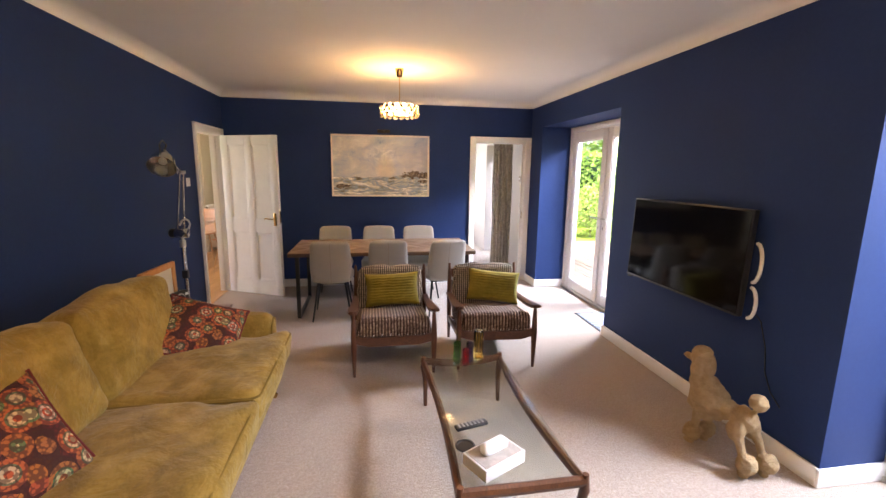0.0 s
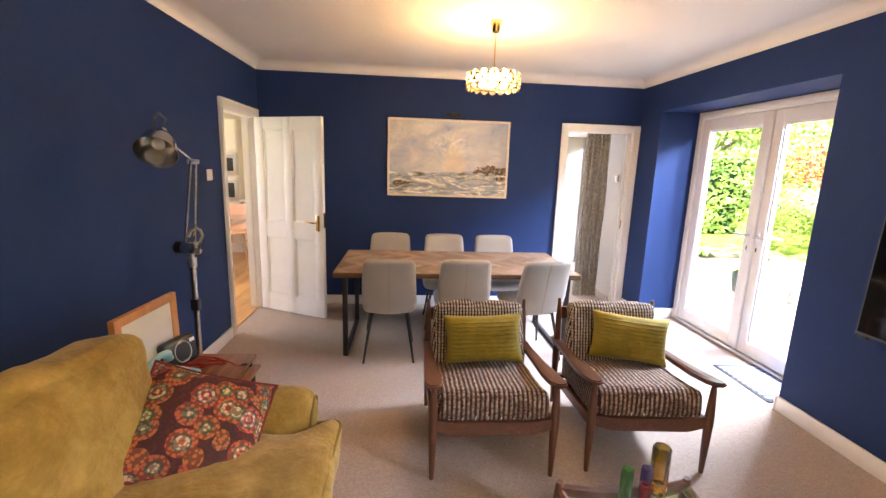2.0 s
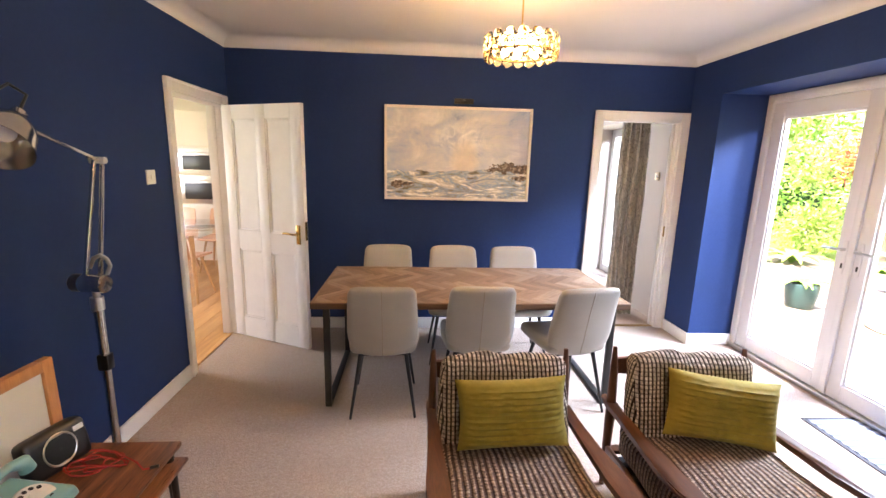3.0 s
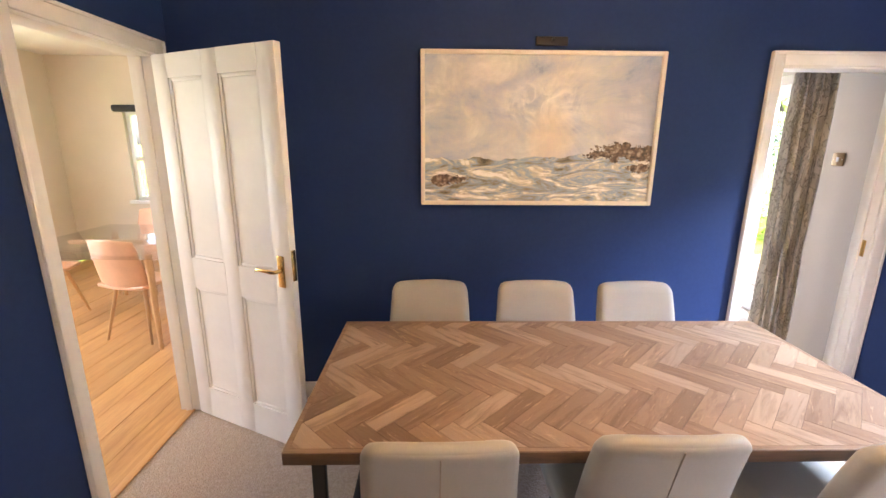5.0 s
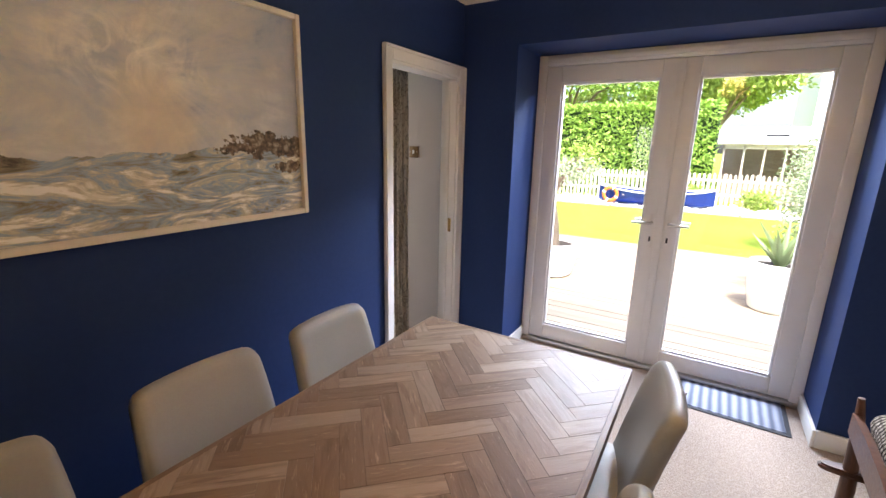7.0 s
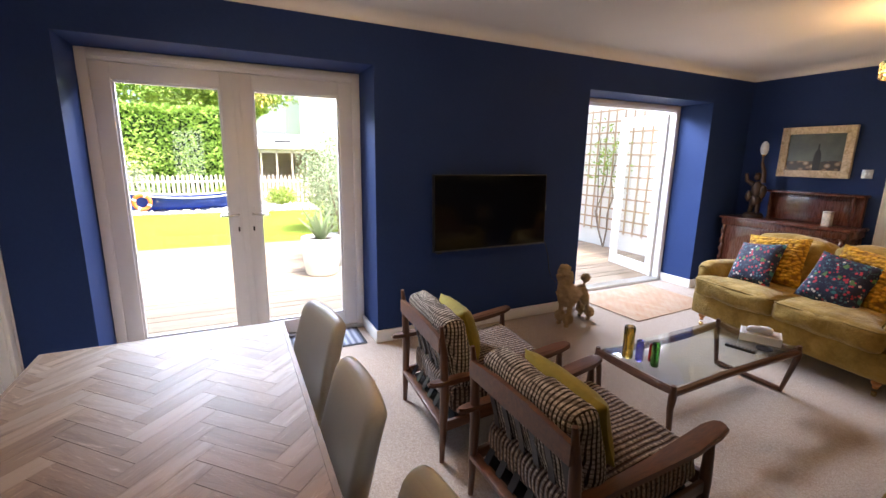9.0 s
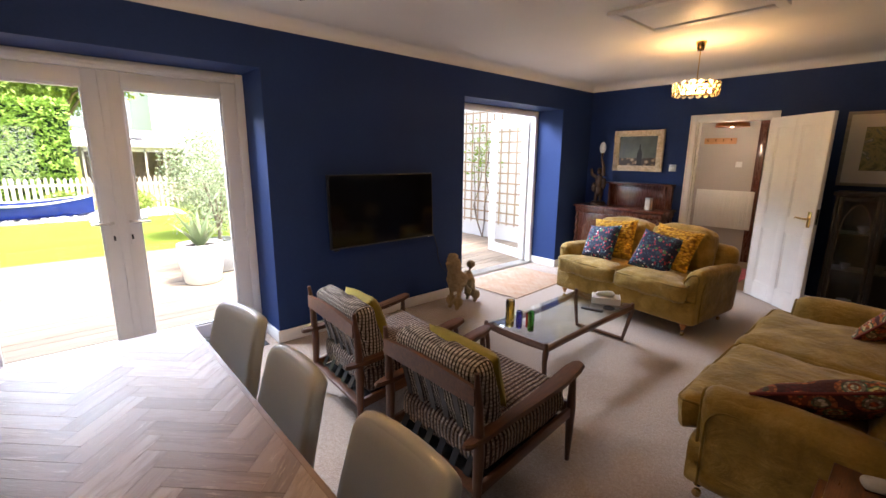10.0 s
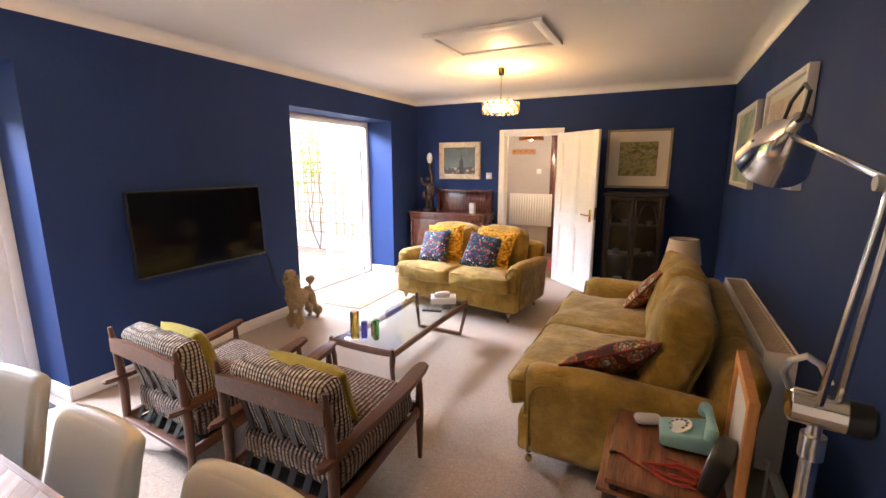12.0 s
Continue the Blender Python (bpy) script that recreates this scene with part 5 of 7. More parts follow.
rock = n.math("MAXIMUM", n.math("MAXIMUM", mass(0.50, -0.115, 0.26, 0.055), mass(-0.50, -0.27, 0.11, 0.032)), mass(0.58, -0.2, 0.1, 0.03))
rockc = n.ramp(n.noise(40, 5), [(0.35, (0.03, 0.024, 0.02)), (0.52, (0.15, 0.105, 0.07)), (0.66, (0.40, 0.35, 0.29))])
seac = n.mix(rock, seac, rockc)
skyc = n.mix(rock, skyc, rockc)
SEASCAPE = n.done(n.mix(sub, skyc, seac), 0.55, 0, n.noise(60, 5), 0.4, 0.003)
CREAM_FRAME = plain("cream_limed_frame", (0.74, 0.69, 0.61), 0.5, spread=0.1, grain=60)
picture("seascape_painting", "large stormy seascape painting in a thin cream frame", pose(0.48, YN - 0.002, 1.643), 1.305, 0.815, SEASCAPE, CREAM_FRAME, 0.022, 0, 0.045)
pl = thing("picture_light", "small dark picture light bracket above the painting", "picture light", pose(0.52, YN - 0.001, 2.10))
part("plate", box(B(), -0.085, -0.018, -0.022, 0.085, 0, 0.022, 0.005), plain("dark_bronze", (0.02, 0.018, 0.017), 0.5, 0.3), pl)
part("arm", tube(B(), [(0, -0.015, 0.0), (0, -0.035, 0.01), (0, -0.05, -0.002)], 0.006, 8), BLACK_METAL, pl)
n = Nodes("still_life_oil_painting")
pz, px = n.axis(2), n.axis(0)
blobs = n.cells(16, n.at((1, 1, 1.2)))
tab_ = n.math("GREATER_THAN", -0.07, n.math("ADD", pz, n.math("MULTIPLY", n.noise(9, 3), 0.05)))
bg = n.ramp(n.noise(4, 5), [(0.3, (0.05, 0.07, 0.06)), (0.7, (0.15, 0.17, 0.14))])
obj = n.ramp(blobs, [(0.15, (0.52, 0.42, 0.30)), (0.35, (0.30, 0.20, 0.12)), (0.55, (0.05, 0.038, 0.03))])
bottle = n.math("MULTIPLY", n.math("LESS_THAN", n.math("ABSOLUTE", n.math("SUBTRACT", px, 0.03)), n.ramp(n.math("ADD", pz, 0.5), [(0.44, 0.034), (0.49, 0.028), (0.53, 0.009), (0.58, 0.007)])), n.math("LESS_THAN", pz, 0.085))
still = n.mix(bottle, n.mix(tab_, bg, obj), (0.008, 0.008, 0.008))
STILL = n.done(still, 0.4, 0, n.noise(70, 4), 0.4, 0.002)
n = Nodes("carved_gilt_cream")
gz = n.noise(26, 4, None, 0.6, 1.0)
GILT = n.done(n.ramp(gz, [(0.3, (0.44, 0.33, 0.18)), (0.6, (0.74, 0.64, 0.47))]), 0.5, 0, gz, 0.8, 0.008)
picture("still_life_painting", "dark still life oil painting in a carved cream frame", pose(1.86, YS + 0.002, 1.645, 0, 0, 180), 0.66, 0.535, STILL, GILT, 0.075, 0, 0.05)
n = Nodes("abstract_landscape_print")
ab = n.noise(3.2, 6, n.at((1, 1, 1.5), (0, 25, 0)), 0.58, 3.2)
ABST = n.done(n.ramp(ab, [(0.28, (0.015, 0.016, 0.010)), (0.42, (0.12, 0.12, 0.03)), (0.52, (0.30, 0.27, 0.09)), (0.60, (0.10, 0.12, 0.07)), (0.68, (0.46, 0.44, 0.33)), (0.78, (0.03, 0.035, 0.025))]), 0.35)
MOUNT = plain("ivory_card_mount", (0.66, 0.62, 0.55), 0.8, spread=0.03)
GREYWOOD = wood("grey_limed_wood", (0.24, 0.21, 0.17), (0.34, 0.30, 0.25), (0.42, 0.38, 0.32), "X", 0.5)
picture("abstract_print", "green abstract print with ivory mount in a grey wood frame", pose(-0.56, YS + 0.002, 1.655, 0, 0, 180), 0.735, 0.715, ABST, GREYWOOD, 0.03, 0.12, 0.03, MOUNT)
n = Nodes("pale_green_watercolour")
WATER = n.done(n.ramp(n.noise(4, 6, n.at((1, 2.0, 1.4)), 0.6, 1.0), [(0.3, (0.10, 0.20, 0.13)), (0.5, (0.36, 0.44, 0.36)), (0.7, (0.62, 0.62, 0.52))]), 0.4)
n = Nodes("sandy_watercolour")
SAND = n.done(n.ramp(n.noise(3, 6, n.at((1, 2.0, 1.4)), 0.6, 1.0), [(0.3, (0.42, 0.28, 0.18)), (0.6, (0.62, 0.52, 0.40)), (0.8, (0.30, 0.24, 0.2))]), 0.4)
WHITEWOOD = plain("white_painted_frame", (0.68, 0.65, 0.60), 0.5, spread=0.06)
picture("landscape_picture", "green watercolour in a white frame on the blue wall", pose(XW + 0.002, 0.80, 1.73, 0, 0, 90), 1.05, 0.68, WATER, WHITEWOOD, 0.04, 0, 0.045)
picture("landscape_picture", "sandy watercolour with wide mount in a white frame", pose(XW + 0.002, 2.16, 1.76, 0, 0, 90), 1.02, 0.62, SAND, WHITEWOOD, 0.035, 0.06, 0.045, MOUNT)


def switch_plate(label, m, mat, w=0.086, rockers=1):
    top = thing("light_switch", label, "light switch", m)
    part("plate", box(B(), -w / 2, -0.009, -0.043, w / 2, -0.0005, 0.043, 0.003), mat, top)
    for k in range(rockers):
        x = (k - (rockers - 1) / 2) * 0.026
        part("rocker", box(B(), x - 0.008, -0.013, -0.014, x + 0.008, -0.009, 0.014, 0.001), WHITE_PAINT if mat is not BRASS else BLACK_PLASTIC, top)
    for s in (-1, 1):
        part("screw", tube(B(), [(s * (w / 2 - 0.012), -0.008, 0), (s * (w / 2 - 0.012), -0.0105, 0)], 0.003, 8), STEEL, top)


switch_plate("white plastic light switch on the blue wall", pose(XW, 5.25, 1.44, 0, 0, 90), WHITE_PAINT)
switch_plate("square brushed metal light switch with rockers", pose(1.40, YS, 1.43, 0, 0, 180), STEEL, 0.086, 2)

# ---- herringbone of the dining table ----
def clip(pts, axis, limit, keep_less):
    out = []
    for i, p in enumerate(pts):
        q = pts[(i + 1) % len(pts)]
        a, b = (p[axis] <= limit) == keep_less, (q[axis] <= limit) == keep_less
        if a:
            out.append(p)
        if a != b:
            t = (limit - p[axis]) / (q[axis] - p[axis])
            out.append((p[0] + t * (q[0] - p[0]), p[1] + t * (q[1] - p[1])))
    return out


PW, PL, G = 0.066, 0.264, 0.0006
for i in range(-40, 41):
    for j in range(-6, 7):
        ox, oy = i * PW + j * (PL + PW), i * PW + j * (PW - PL)
        for x0, y0, x1, y1, turn in ((ox, oy, ox + PL, oy + PW, 0), (ox + PL, oy + PW - PL, ox + PL + PW, oy + PW, 90)):
            quad = [(x0 + G, y0 + G), (x1 - G, y0 + G), (x1 - G, y1 - G), (x0 + G, y1 - G)]
            c, s = math.cos(radians(-45)), math.sin(radians(-45))
            quad = [(c * x - s * y, s * x + c * y) for x, y in quad]
            for axis, limit, less in ((0, HX - 0.018, True), (0, -HX + 0.018, False), (1, HY - 0.018, True), (1, -HY + 0.018, False)):
                if len(quad) > 2:
                    quad = clip(quad, axis, limit, less)
            if len(quad) < 3:
                continue
            cx, cy = sum(p[0] for p in quad) / len(quad), sum(p[1] for p in quad) / len(quad)
            area = abs(sum(p[0] * q[1] - q[0] * p[1] for p, q in zip(quad, quad[1:] + quad[:1]))) / 2
            if area < 0.0004:
                continue
            a = radians(turn - 45)
            ca, sa = math.cos(-a), math.sin(-a)
            bm = poly(B(), [(ca * (x - cx) - sa * (y - cy), sa * (x - cx) + ca * (y - cy)) for x, y in quad], 0.0042 + random.uniform(0, 0.0004))
            ob = part("plank", bm, TABLE_OAK, topob)
            ob.matrix_basis = pose(cx, cy, TZ - 0.003, 0, 0, turn - 45)
bm = B()
for a in ((-HX, -HY, HX, -HY + 0.0175), (-HX, HY - 0.0175, HX, HY), (-HX, -HY + 0.0175, -HX + 0.0175, HY - 0.0175), (HX - 0.0175, -HY + 0.0175, HX, HY - 0.0175)):
    box(bm, a[0], a[1], TZ - 0.0028, a[2], a[3], TZ + 0.0016, 0.001, 1)
part("edge_strip", bm, TABLE_OAK, topob)

# ---- floor lamp ----
fl_ = thing("floor_lamp", "tall polished metal anglepoise floor lamp with a bell shade", "floor lamp", pose(-1.219, 4.312, 0))
part("base_plate", lathe(B(), [(0.0, 0.0), (0.145, 0.0), (0.148, 0.012), (0.12, 0.03), (0.03, 0.042), (0.02, 0.06), (0.0, 0.06)], 32), CHROME, fl_)
part("post", tube(B(), [(0, 0, 0.05), (0, 0, 0.55), (0, 0, 0.97)], [0.016, 0.016, 0.018], 16), CHROME, fl_)
part("collar", tube(B(), [(0, 0, 0.93), (0, 0, 0.985)], 0.024, 16), STEEL, fl_)
part("post_clip", box(B(), -0.022, -0.02, 0.66, 0.022, 0.022, 0.73, 0.004), BLACK_PLASTIC, fl_, "black cable clip")
part("drum", tube(B(), [(0.052, -0.01, 1.045), (0.046, -0.01, 1.045), (-0.045, 0.005, 1.045)], [0.034, 0.039, 0.039], 28), CHROME, fl_, "polished spring drum")
part("drum_cap", tube(B(), [(-0.046, 0.005, 1.045), (-0.085, 0.010, 1.045), (-0.092, 0.011, 1.045)], [0.037, 0.037, 0.031], 28), BLACK_PLASTIC, fl_)
part("spring_hook", tube(B(), [(0.055, 0.0, 1.085), (0.07, 0.0, 1.12), (0.06, 0.0, 1.15), (0.035, 0.0, 1.165), (0.008, 0.0, 1.15), (-0.012, 0.0, 1.11)], 0.008, 8), STEEL, fl_)
part("pivot", tube(B(), [(0.0, 0.0, 0.985), (0.0, 0.0, 1.03)], [0.014, 0.012], 12), STEEL, fl_)
elbow = Vector((-0.012, 0.127, 1.545))
for d in ((-0.02, -0.014), (0.02, 0.014)):
    part("strut", bar(B(), (d[0] - 0.012, d[1] + 0.012, 1.07), (elbow.x + d[0] * 0.5, elbow.y + d[1] * 0.7, elbow.z), 0.013, 0.013, 0.002), CHROME, fl_, "square polished strut")
part("elbow_joint", tube(B(), [(elbow.x - 0.03, elbow.y, elbow.z), (elbow.x + 0.03, elbow.y, elbow.z)], 0.014, 14), STEEL, fl_)
sh = Vector((0.06, -0.348, 1.64))
part("upper_arm", bar(B(), elbow, (sh.x, sh.y + 0.05, sh.z + 0.012), 0.012, 0.012, 0.002), CHROME, fl_)
aim = Vector((0.15, -0.72, -0.62)).normalized()
turn = aim.to_track_quat("Z", "Y").to_matrix().to_4x4()
bell = [(0.0, -0.085), (0.022, -0.085), (0.028, -0.06), (0.036, -0.05), (0.062, -0.02), (0.078, 0.02), (0.086, 0.06), (0.094, 0.085), (0.092, 0.085), (0.084, 0.06), (0.075, 0.02), (0.058, -0.017), (0.0, -0.03)]
part("shade", lathe(B(), bell, 32, (0, 0, 0), Matrix.Translation(sh) @ turn), CHROME, fl_, "polished metal bell shade")
part("bulb", ball(B(), sh + aim * 0.02, 0.028, 14), plain("frosted_white_bulb", (0.75, 0.74, 0.70), 0.4), fl_, "unlit white bulb")
back = sh - aim * 0.085
part("flex", tube(B(), [back, back + Vector((0.0, 0.04, 0.06)), back + Vector((0.0, -0.02, 0.085)), back + Vector((0.01, -0.09, 0.05)), back + Vector((0.02, -0.11, -0.01)), sh + Vector((0.075, 0.0, 0.0))], 0.005, 8), BLACK_PLASTIC, fl_, "black lamp flex")

# ---- nest of side tables and what stands on it ----
st_ = thing("side_table", "rosewood nest of side tables beside the sofa", "side table", pose(-1.015, 3.775, 0))
part("tabletop", box(B(), -0.13, -0.245, 0.488, 0.24, 0.25, 0.508, 0.004), ROSEWOOD, st_)
for sx in (-1, 1):
    for sy in (-1, 1):
        part("leg", tube(B(), [(sx * 0.155 + 0.055, sy * 0.21, 0.49), (sx * 0.165 + 0.055, sy * 0.225, 0.0)], [0.018, 0.011], 10), DARK_OAK, st_)
part("inner_tabletop", box(B(), -0.105, -0.20, 0.435, 0.268, 0.235, 0.452, 0.004), ROSEWOOD, st_)
for sy in (-1, 1):
    part("inner_leg", tube(B(), [(0.235, sy * 0.185, 0.44), (0.245, sy * 0.19, 0.0)], [0.014, 0.009], 10), DARK_OAK, st_)
    part("side_rail", box(B(), -0.10, sy * 0.2 - 0.008, 0.455, 0.19, sy * 0.2 + 0.008, 0.487, 0.002), ROSEWOOD, st_)
ZT = 0.5085
PHONE = plain("pale_turquoise_plastic", (0.21, 0.42, 0.45), 0.28, spread=0.05, strength=0.03)
ph = thing("telephone", "pale turquoise vintage rotary telephone", "telephone", pose(-1.035, 3.675, ZT, 0, 0, 92) @ Matrix.Diagonal((0.86, 0.86, 0.86, 1)))
bm = box(B(), -0.095, -0.11, 0.008, 0.095, 0.11, 0.105, 0.016, 3)
part("body", deform(bm, lambda c: (c.x * (1 - 1.9 * max(0, c.z - 0.02)), c.y, c.z * (0.55 + 2.0 * (c.y + 0.11)) if c.z > 0.03 else c.z)), PHONE, ph)
dm = pose(0, -0.035, 0.071, 24, 0, 0)
part("dial", lathe(B(), [(0.0, 0.0), (0.06, 0.0), (0.062, 0.004), (0.056, 0.009), (0.022, 0.007), (0.02, 0.011), (0.0, 0.011)], 28, (0, 0, 0), dm), plain("clear_white_dial", (0.70, 0.70, 0.66), 0.25), ph, "white rotary dial")
for k in range(10):
    a = radians(30 + 30 * k)
    part("finger_hole", lathe(B(), [(0.0, 0.009), (0.0078, 0.009), (0.0075, 0.0102), (0.0, 0.0102)], 10, (0.041 * math.cos(a), 0.041 * math.sin(a), 0), dm), BLACK_PLASTIC, ph)
hs = part("handset", tube(B(), [(-0.115, 0.075, 0.10), (-0.105, 0.078, 0.135), (-0.05, 0.08, 0.155), (0.05, 0.08, 0.155), (0.105, 0.078, 0.135), (0.115, 0.075, 0.10)], [0.026, 0.027, 0.017, 0.017, 0.027, 0.026], 14), PHONE, ph, "turquoise handset")
for s in (-1, 1):
    part("foot", lathe(B(), [(0.0, 0.0), (0.008, 0.0), (0.008, 0.009), (0.0, 0.009)], 10, (s * 0.075, 0.08, 0)), BLACK_PLASTIC, ph)
    part("foot", lathe(B(), [(0.0, 0.0), (0.008, 0.0), (0.008, 0.009), (0.0, 0.009)], 10, (s * 0.075, -0.085, 0)), BLACK_PLASTIC, ph)
RED = plain("red_braided_flex", (0.35, 0.03, 0.02), 0.6)
ca = thing("red_cable", "loosely coiled red braided cable", "cable", pose(-1.0, 3.90, ZT))
pts = []
for k in range(64):
    a = k * 0.42
    r = 0.055 + 0.03 * math.sin(k * 0.31)
    pts.append((0.10 * math.cos(a) * (0.7 + 0.3 * math.sin(k * 0.13)) + 0.02 * math.sin(k), r * math.sin(a) * 0.8, 0.004 + 0.0045 * (1 + math.sin(k * 1.7))))
pts += [(0.14, 0.0, 0.004), (0.18, -0.035, 0.004), (0.20, -0.03, 0.004)]
part("cord", tube(B(), pts, 0.0032, 6), RED, ca)
part("plug", tube(B(), [(0.20, -0.03, 0.006), (0.225, -0.02, 0.006)], 0.0058, 8), BLACK_PLASTIC, ca)
# A small round dish, given the rounded shell shape of a mouse
mo = thing("computer_mouse", "small white and grey round dish", "mouse", pose(-0.90, 3.595, ZT, 0, 0, -70))
part("shell", deform(soft(B(), 0.06, 0.105, 0.03, 0.014, 8, 0.006), lambda c: c), plain("grey_white_plastic", (0.52, 0.50, 0.47), 0.35), mo)
part("base", box(B(), -0.027, -0.05, 0.0, 0.027, 0.05, 0.006, 0.002), BLACK_PLASTIC, mo)
sp = thing("speaker", "black wedge speaker with a round grille", "speaker", pose(-1.105, 3.885, ZT, -12, 0, 74) @ Matrix.Diagonal((0.85, 0.85, 0.9, 1)))
part("case", soft(B(), 0.23, 0.075, 0.16, 0.022, 8, 0.004), BLACK_PLASTIC, sp)
part("grille_ring", lathe(B(), [(0.056, 0.0), (0.06, 0.003), (0.064, 0.0)], 32, (0, 0, 0), pose(0, -0.0385, 0.08, 90)), STEEL, sp)
part("grille", lathe(B(), [(0.0, 0.002), (0.05, 0.001), (0.054, -0.002)], 32, (0, 0, 0), pose(0, -0.0375, 0.08, 90)), plain("charcoal_mesh", (0.03, 0.03, 0.032), 0.7, grain=500, strength=0.8), sp)
part("sticker", box(B(), 0.06, -0.0395, 0.115, 0.10, -0.0380, 0.135), WHITE_PAINT, sp)
lf_ = thing("leaning_frame", "orange pine picture frame with blank white card leaning on the wall", "picture frame", pose(-1.158, 3.752, 0.004, 0, -0.8, -3))
for a in ((-0.215, 0.0, -0.175, 0.87), (0.195, 0.0, 0.235, 0.87), (-0.175, 0.0, 0.195, 0.045), (-0.175, 0.83, 0.195, 0.87)):
    part("frame_bar", box(B(), -0.03, a[0], a[1], 0.0, a[2], a[3], 0.003), PINE, lf_)
part("card", box(B(), -0.026, -0.175, 0.045, -0.012, 0.195, 0.83), plain("white_backing_card", (0.70, 0.68, 0.63), 0.7, spread=0.03), lf_)

# ---- radiator ----
RADW = plain("white_enamel_radiator", (0.80, 0.78, 0.74), 0.35, spread=0.04)


def radiator(label, m, w, h, deep):
    """Back against y = 0, front towards -y."""
    top = thing("radiator", label, "radiator", m)
    for y0 in ((-0.03, -deep) if deep > 0.06 else (-deep,)):
        bm = B()
        k = int(w / 0.045)
        box(bm, -w / 2, y0, 0.0, w / 2, y0 + 0.012, h, 0.004)
        pan = part("panel", bm, RADW, top)
        rib = None
        for i in range(k):
            x = -w / 2 + (i + 0.5) * w / k
            if rib is None:
                ob = part("rib", box(B(), -0.012, -0.015, 0.03, 0.012, 0.001, h - 0.03, 0.006), RADW, pan)
                rib = ob.data
            else:
                ob = new("rib", rib)
                ob.parent = pan
            ob.matrix_basis = pose(x, y0, 0)
    if deep > 0.06:
        for s in (-1, 1):
            part("side_panel", box(B(), s * w / 2 - 0.006, -deep - 0.004, 0.01, s * w / 2 + 0.006, -0.008, h + 0.008, 0.003), RADW, top)
        for y0 in (-deep - 0.003, -0.014):
            part("top_rail", box(B(), -w / 2 + 0.006, y0, h, w / 2 - 0.006, y0 + 0.011, h + 0.008, 0.002), RADW, top)
        bm = B()
        for i in range(46):
            x = -w / 2 + 0.02 + i * (w - 0.04) / 45
            box(bm, x - 0.006, -deep + 0.009, h - 0.004, x + 0.006, -0.015, h + 0.002)
        part("grille", bm, plain("dusty_cream_grille", (0.45, 0.38, 0.29), 0.6), top)
    part("valve", tube(B(), [(w / 2 + 0.01, -deep / 2, 0.05), (w / 2 + 0.055, -deep / 2, 0.05), (w / 2 + 0.055, -deep / 2, 0.11)], [0.012, 0.014, 0.017], 12), WHITE_PAINT, top)
    part("pipe", tube(B(), [(w / 2 + 0.055, -deep / 2, 0.05), (w / 2 + 0.055, -deep / 2, -0.098)], 0.0075, 8), WHITE_PAINT, top)
    return top


radiator("white double panel radiator behind the sofa", pose(XW + 0.002, 2.33, 0.105, 0, 0, 90), 1.52, 0.61, 0.135)
radiator("white panel radiator on the hall wall", pose(1.275, HS + 0.002, 0.49, 0, 0, 180), 0.79, 0.585, 0.05)

# ---- chiffonier with statue lamp ----
CY = YS + 0.02
ch = thing("chiffonier", "dark red mahogany chiffonier with a raised back", "sideboard", pose(1.905, CY, 0))
part("carcass", box(B(), -0.58, 0.0, 0.07, 0.58, 0.38, 0.80, 0.004), MAHOGANY, ch)
part("plinth", box(B(), -0.61, 0.0, 0.0, 0.61, 0.41, 0.07, 0.006), MAHOGANY, ch)
part("frieze", box(B(), -0.60, 0.0, 0.80, 0.60, 0.40, 0.872, 0.012), MAHOGANY, ch)
part("countertop", box(B(), -0.62, 0.0, 0.872, 0.62, 0.42, 0.90, 0.008), MAHOGANY, ch)
for s in (-1, 1):
    bm = B()
    pts, rr = [], []
    for k in range(49):
        z = 0.07 + 0.73 * k / 48
        pts.append((s * 0.565 + 0.008 * math.cos(k * 0.9), 0.395 + 0.008 * math.sin(k * 0.9), z))
        rr.append(0.02)
    part("twist_column", tube(bm, pts, rr, 10), MAHOGANY, ch, "twisted mahogany column")
    dx = s * 0.275
    door = part("door", box(B(), dx - 0.255, 0.38, 0.10, dx + 0.255, 0.395, 0.785, 0.003), MAHOGANY, ch)
    arch = [(-0.19, 0.15)] + [(-0.19 + 0.38 * k / 12, 0.60 + 0.11 * math.sin(math.pi * k / 12)) for k in range(13)] + [(0.19, 0.15)]
    part("arched_panel", poly(B(), [(x + dx, z) for x, z in arch], 0.008, pose(0, 0.403, 0, 90)), wood("lighter_mahogany", (0.08, 0.022, 0.01), (0.15, 0.045, 0.02), (0.22, 0.07, 0.03), "Z", 0.25), door, "arched door panel")
part("back_board", box(B(), -0.56, 0.0, 0.90, 0.30, 0.05, 1.20, 0.006), MAHOGANY, ch)
part("back_shelf", box(B(), -0.58, 0.0, 1.20, 0.33, 0.15, 1.225, 0.006), MAHOGANY, ch)
for x in (-0.50, 0.25):
    part("shelf_support", tube(B(), [(x, 0.12, 0.90), (x, 0.12, 0.98), (x, 0.12, 1.05), (x, 0.12, 1.20)], [0.02, 0.012, 0.018, 0.014], 12), MAHOGANY, ch)
part("back_panel", box(B(), -0.48, 0.05, 0.95, 0.22, 0.062, 1.16, 0.006), MAHOGANY, ch)
ti = thing("patterned_tin", "small cream patterned tin on the chiffonier", "tin", pose(1.54, CY + 0.25, 0.9005))
part("body", box(B(), -0.035, -0.035, 0, 0.035, 0.035, 0.13, 0.004), plain("cream_floral_print", (0.50, 0.44, 0.36), 0.4, spread=0.5, scale=40), ti)
part("lid", box(B(), -0.037, -0.037, 0.1305, 0.037, 0.037, 0.15, 0.004), plain("grey_tin_lid", (0.40, 0.38, 0.34), 0.4, 0.5), ti)
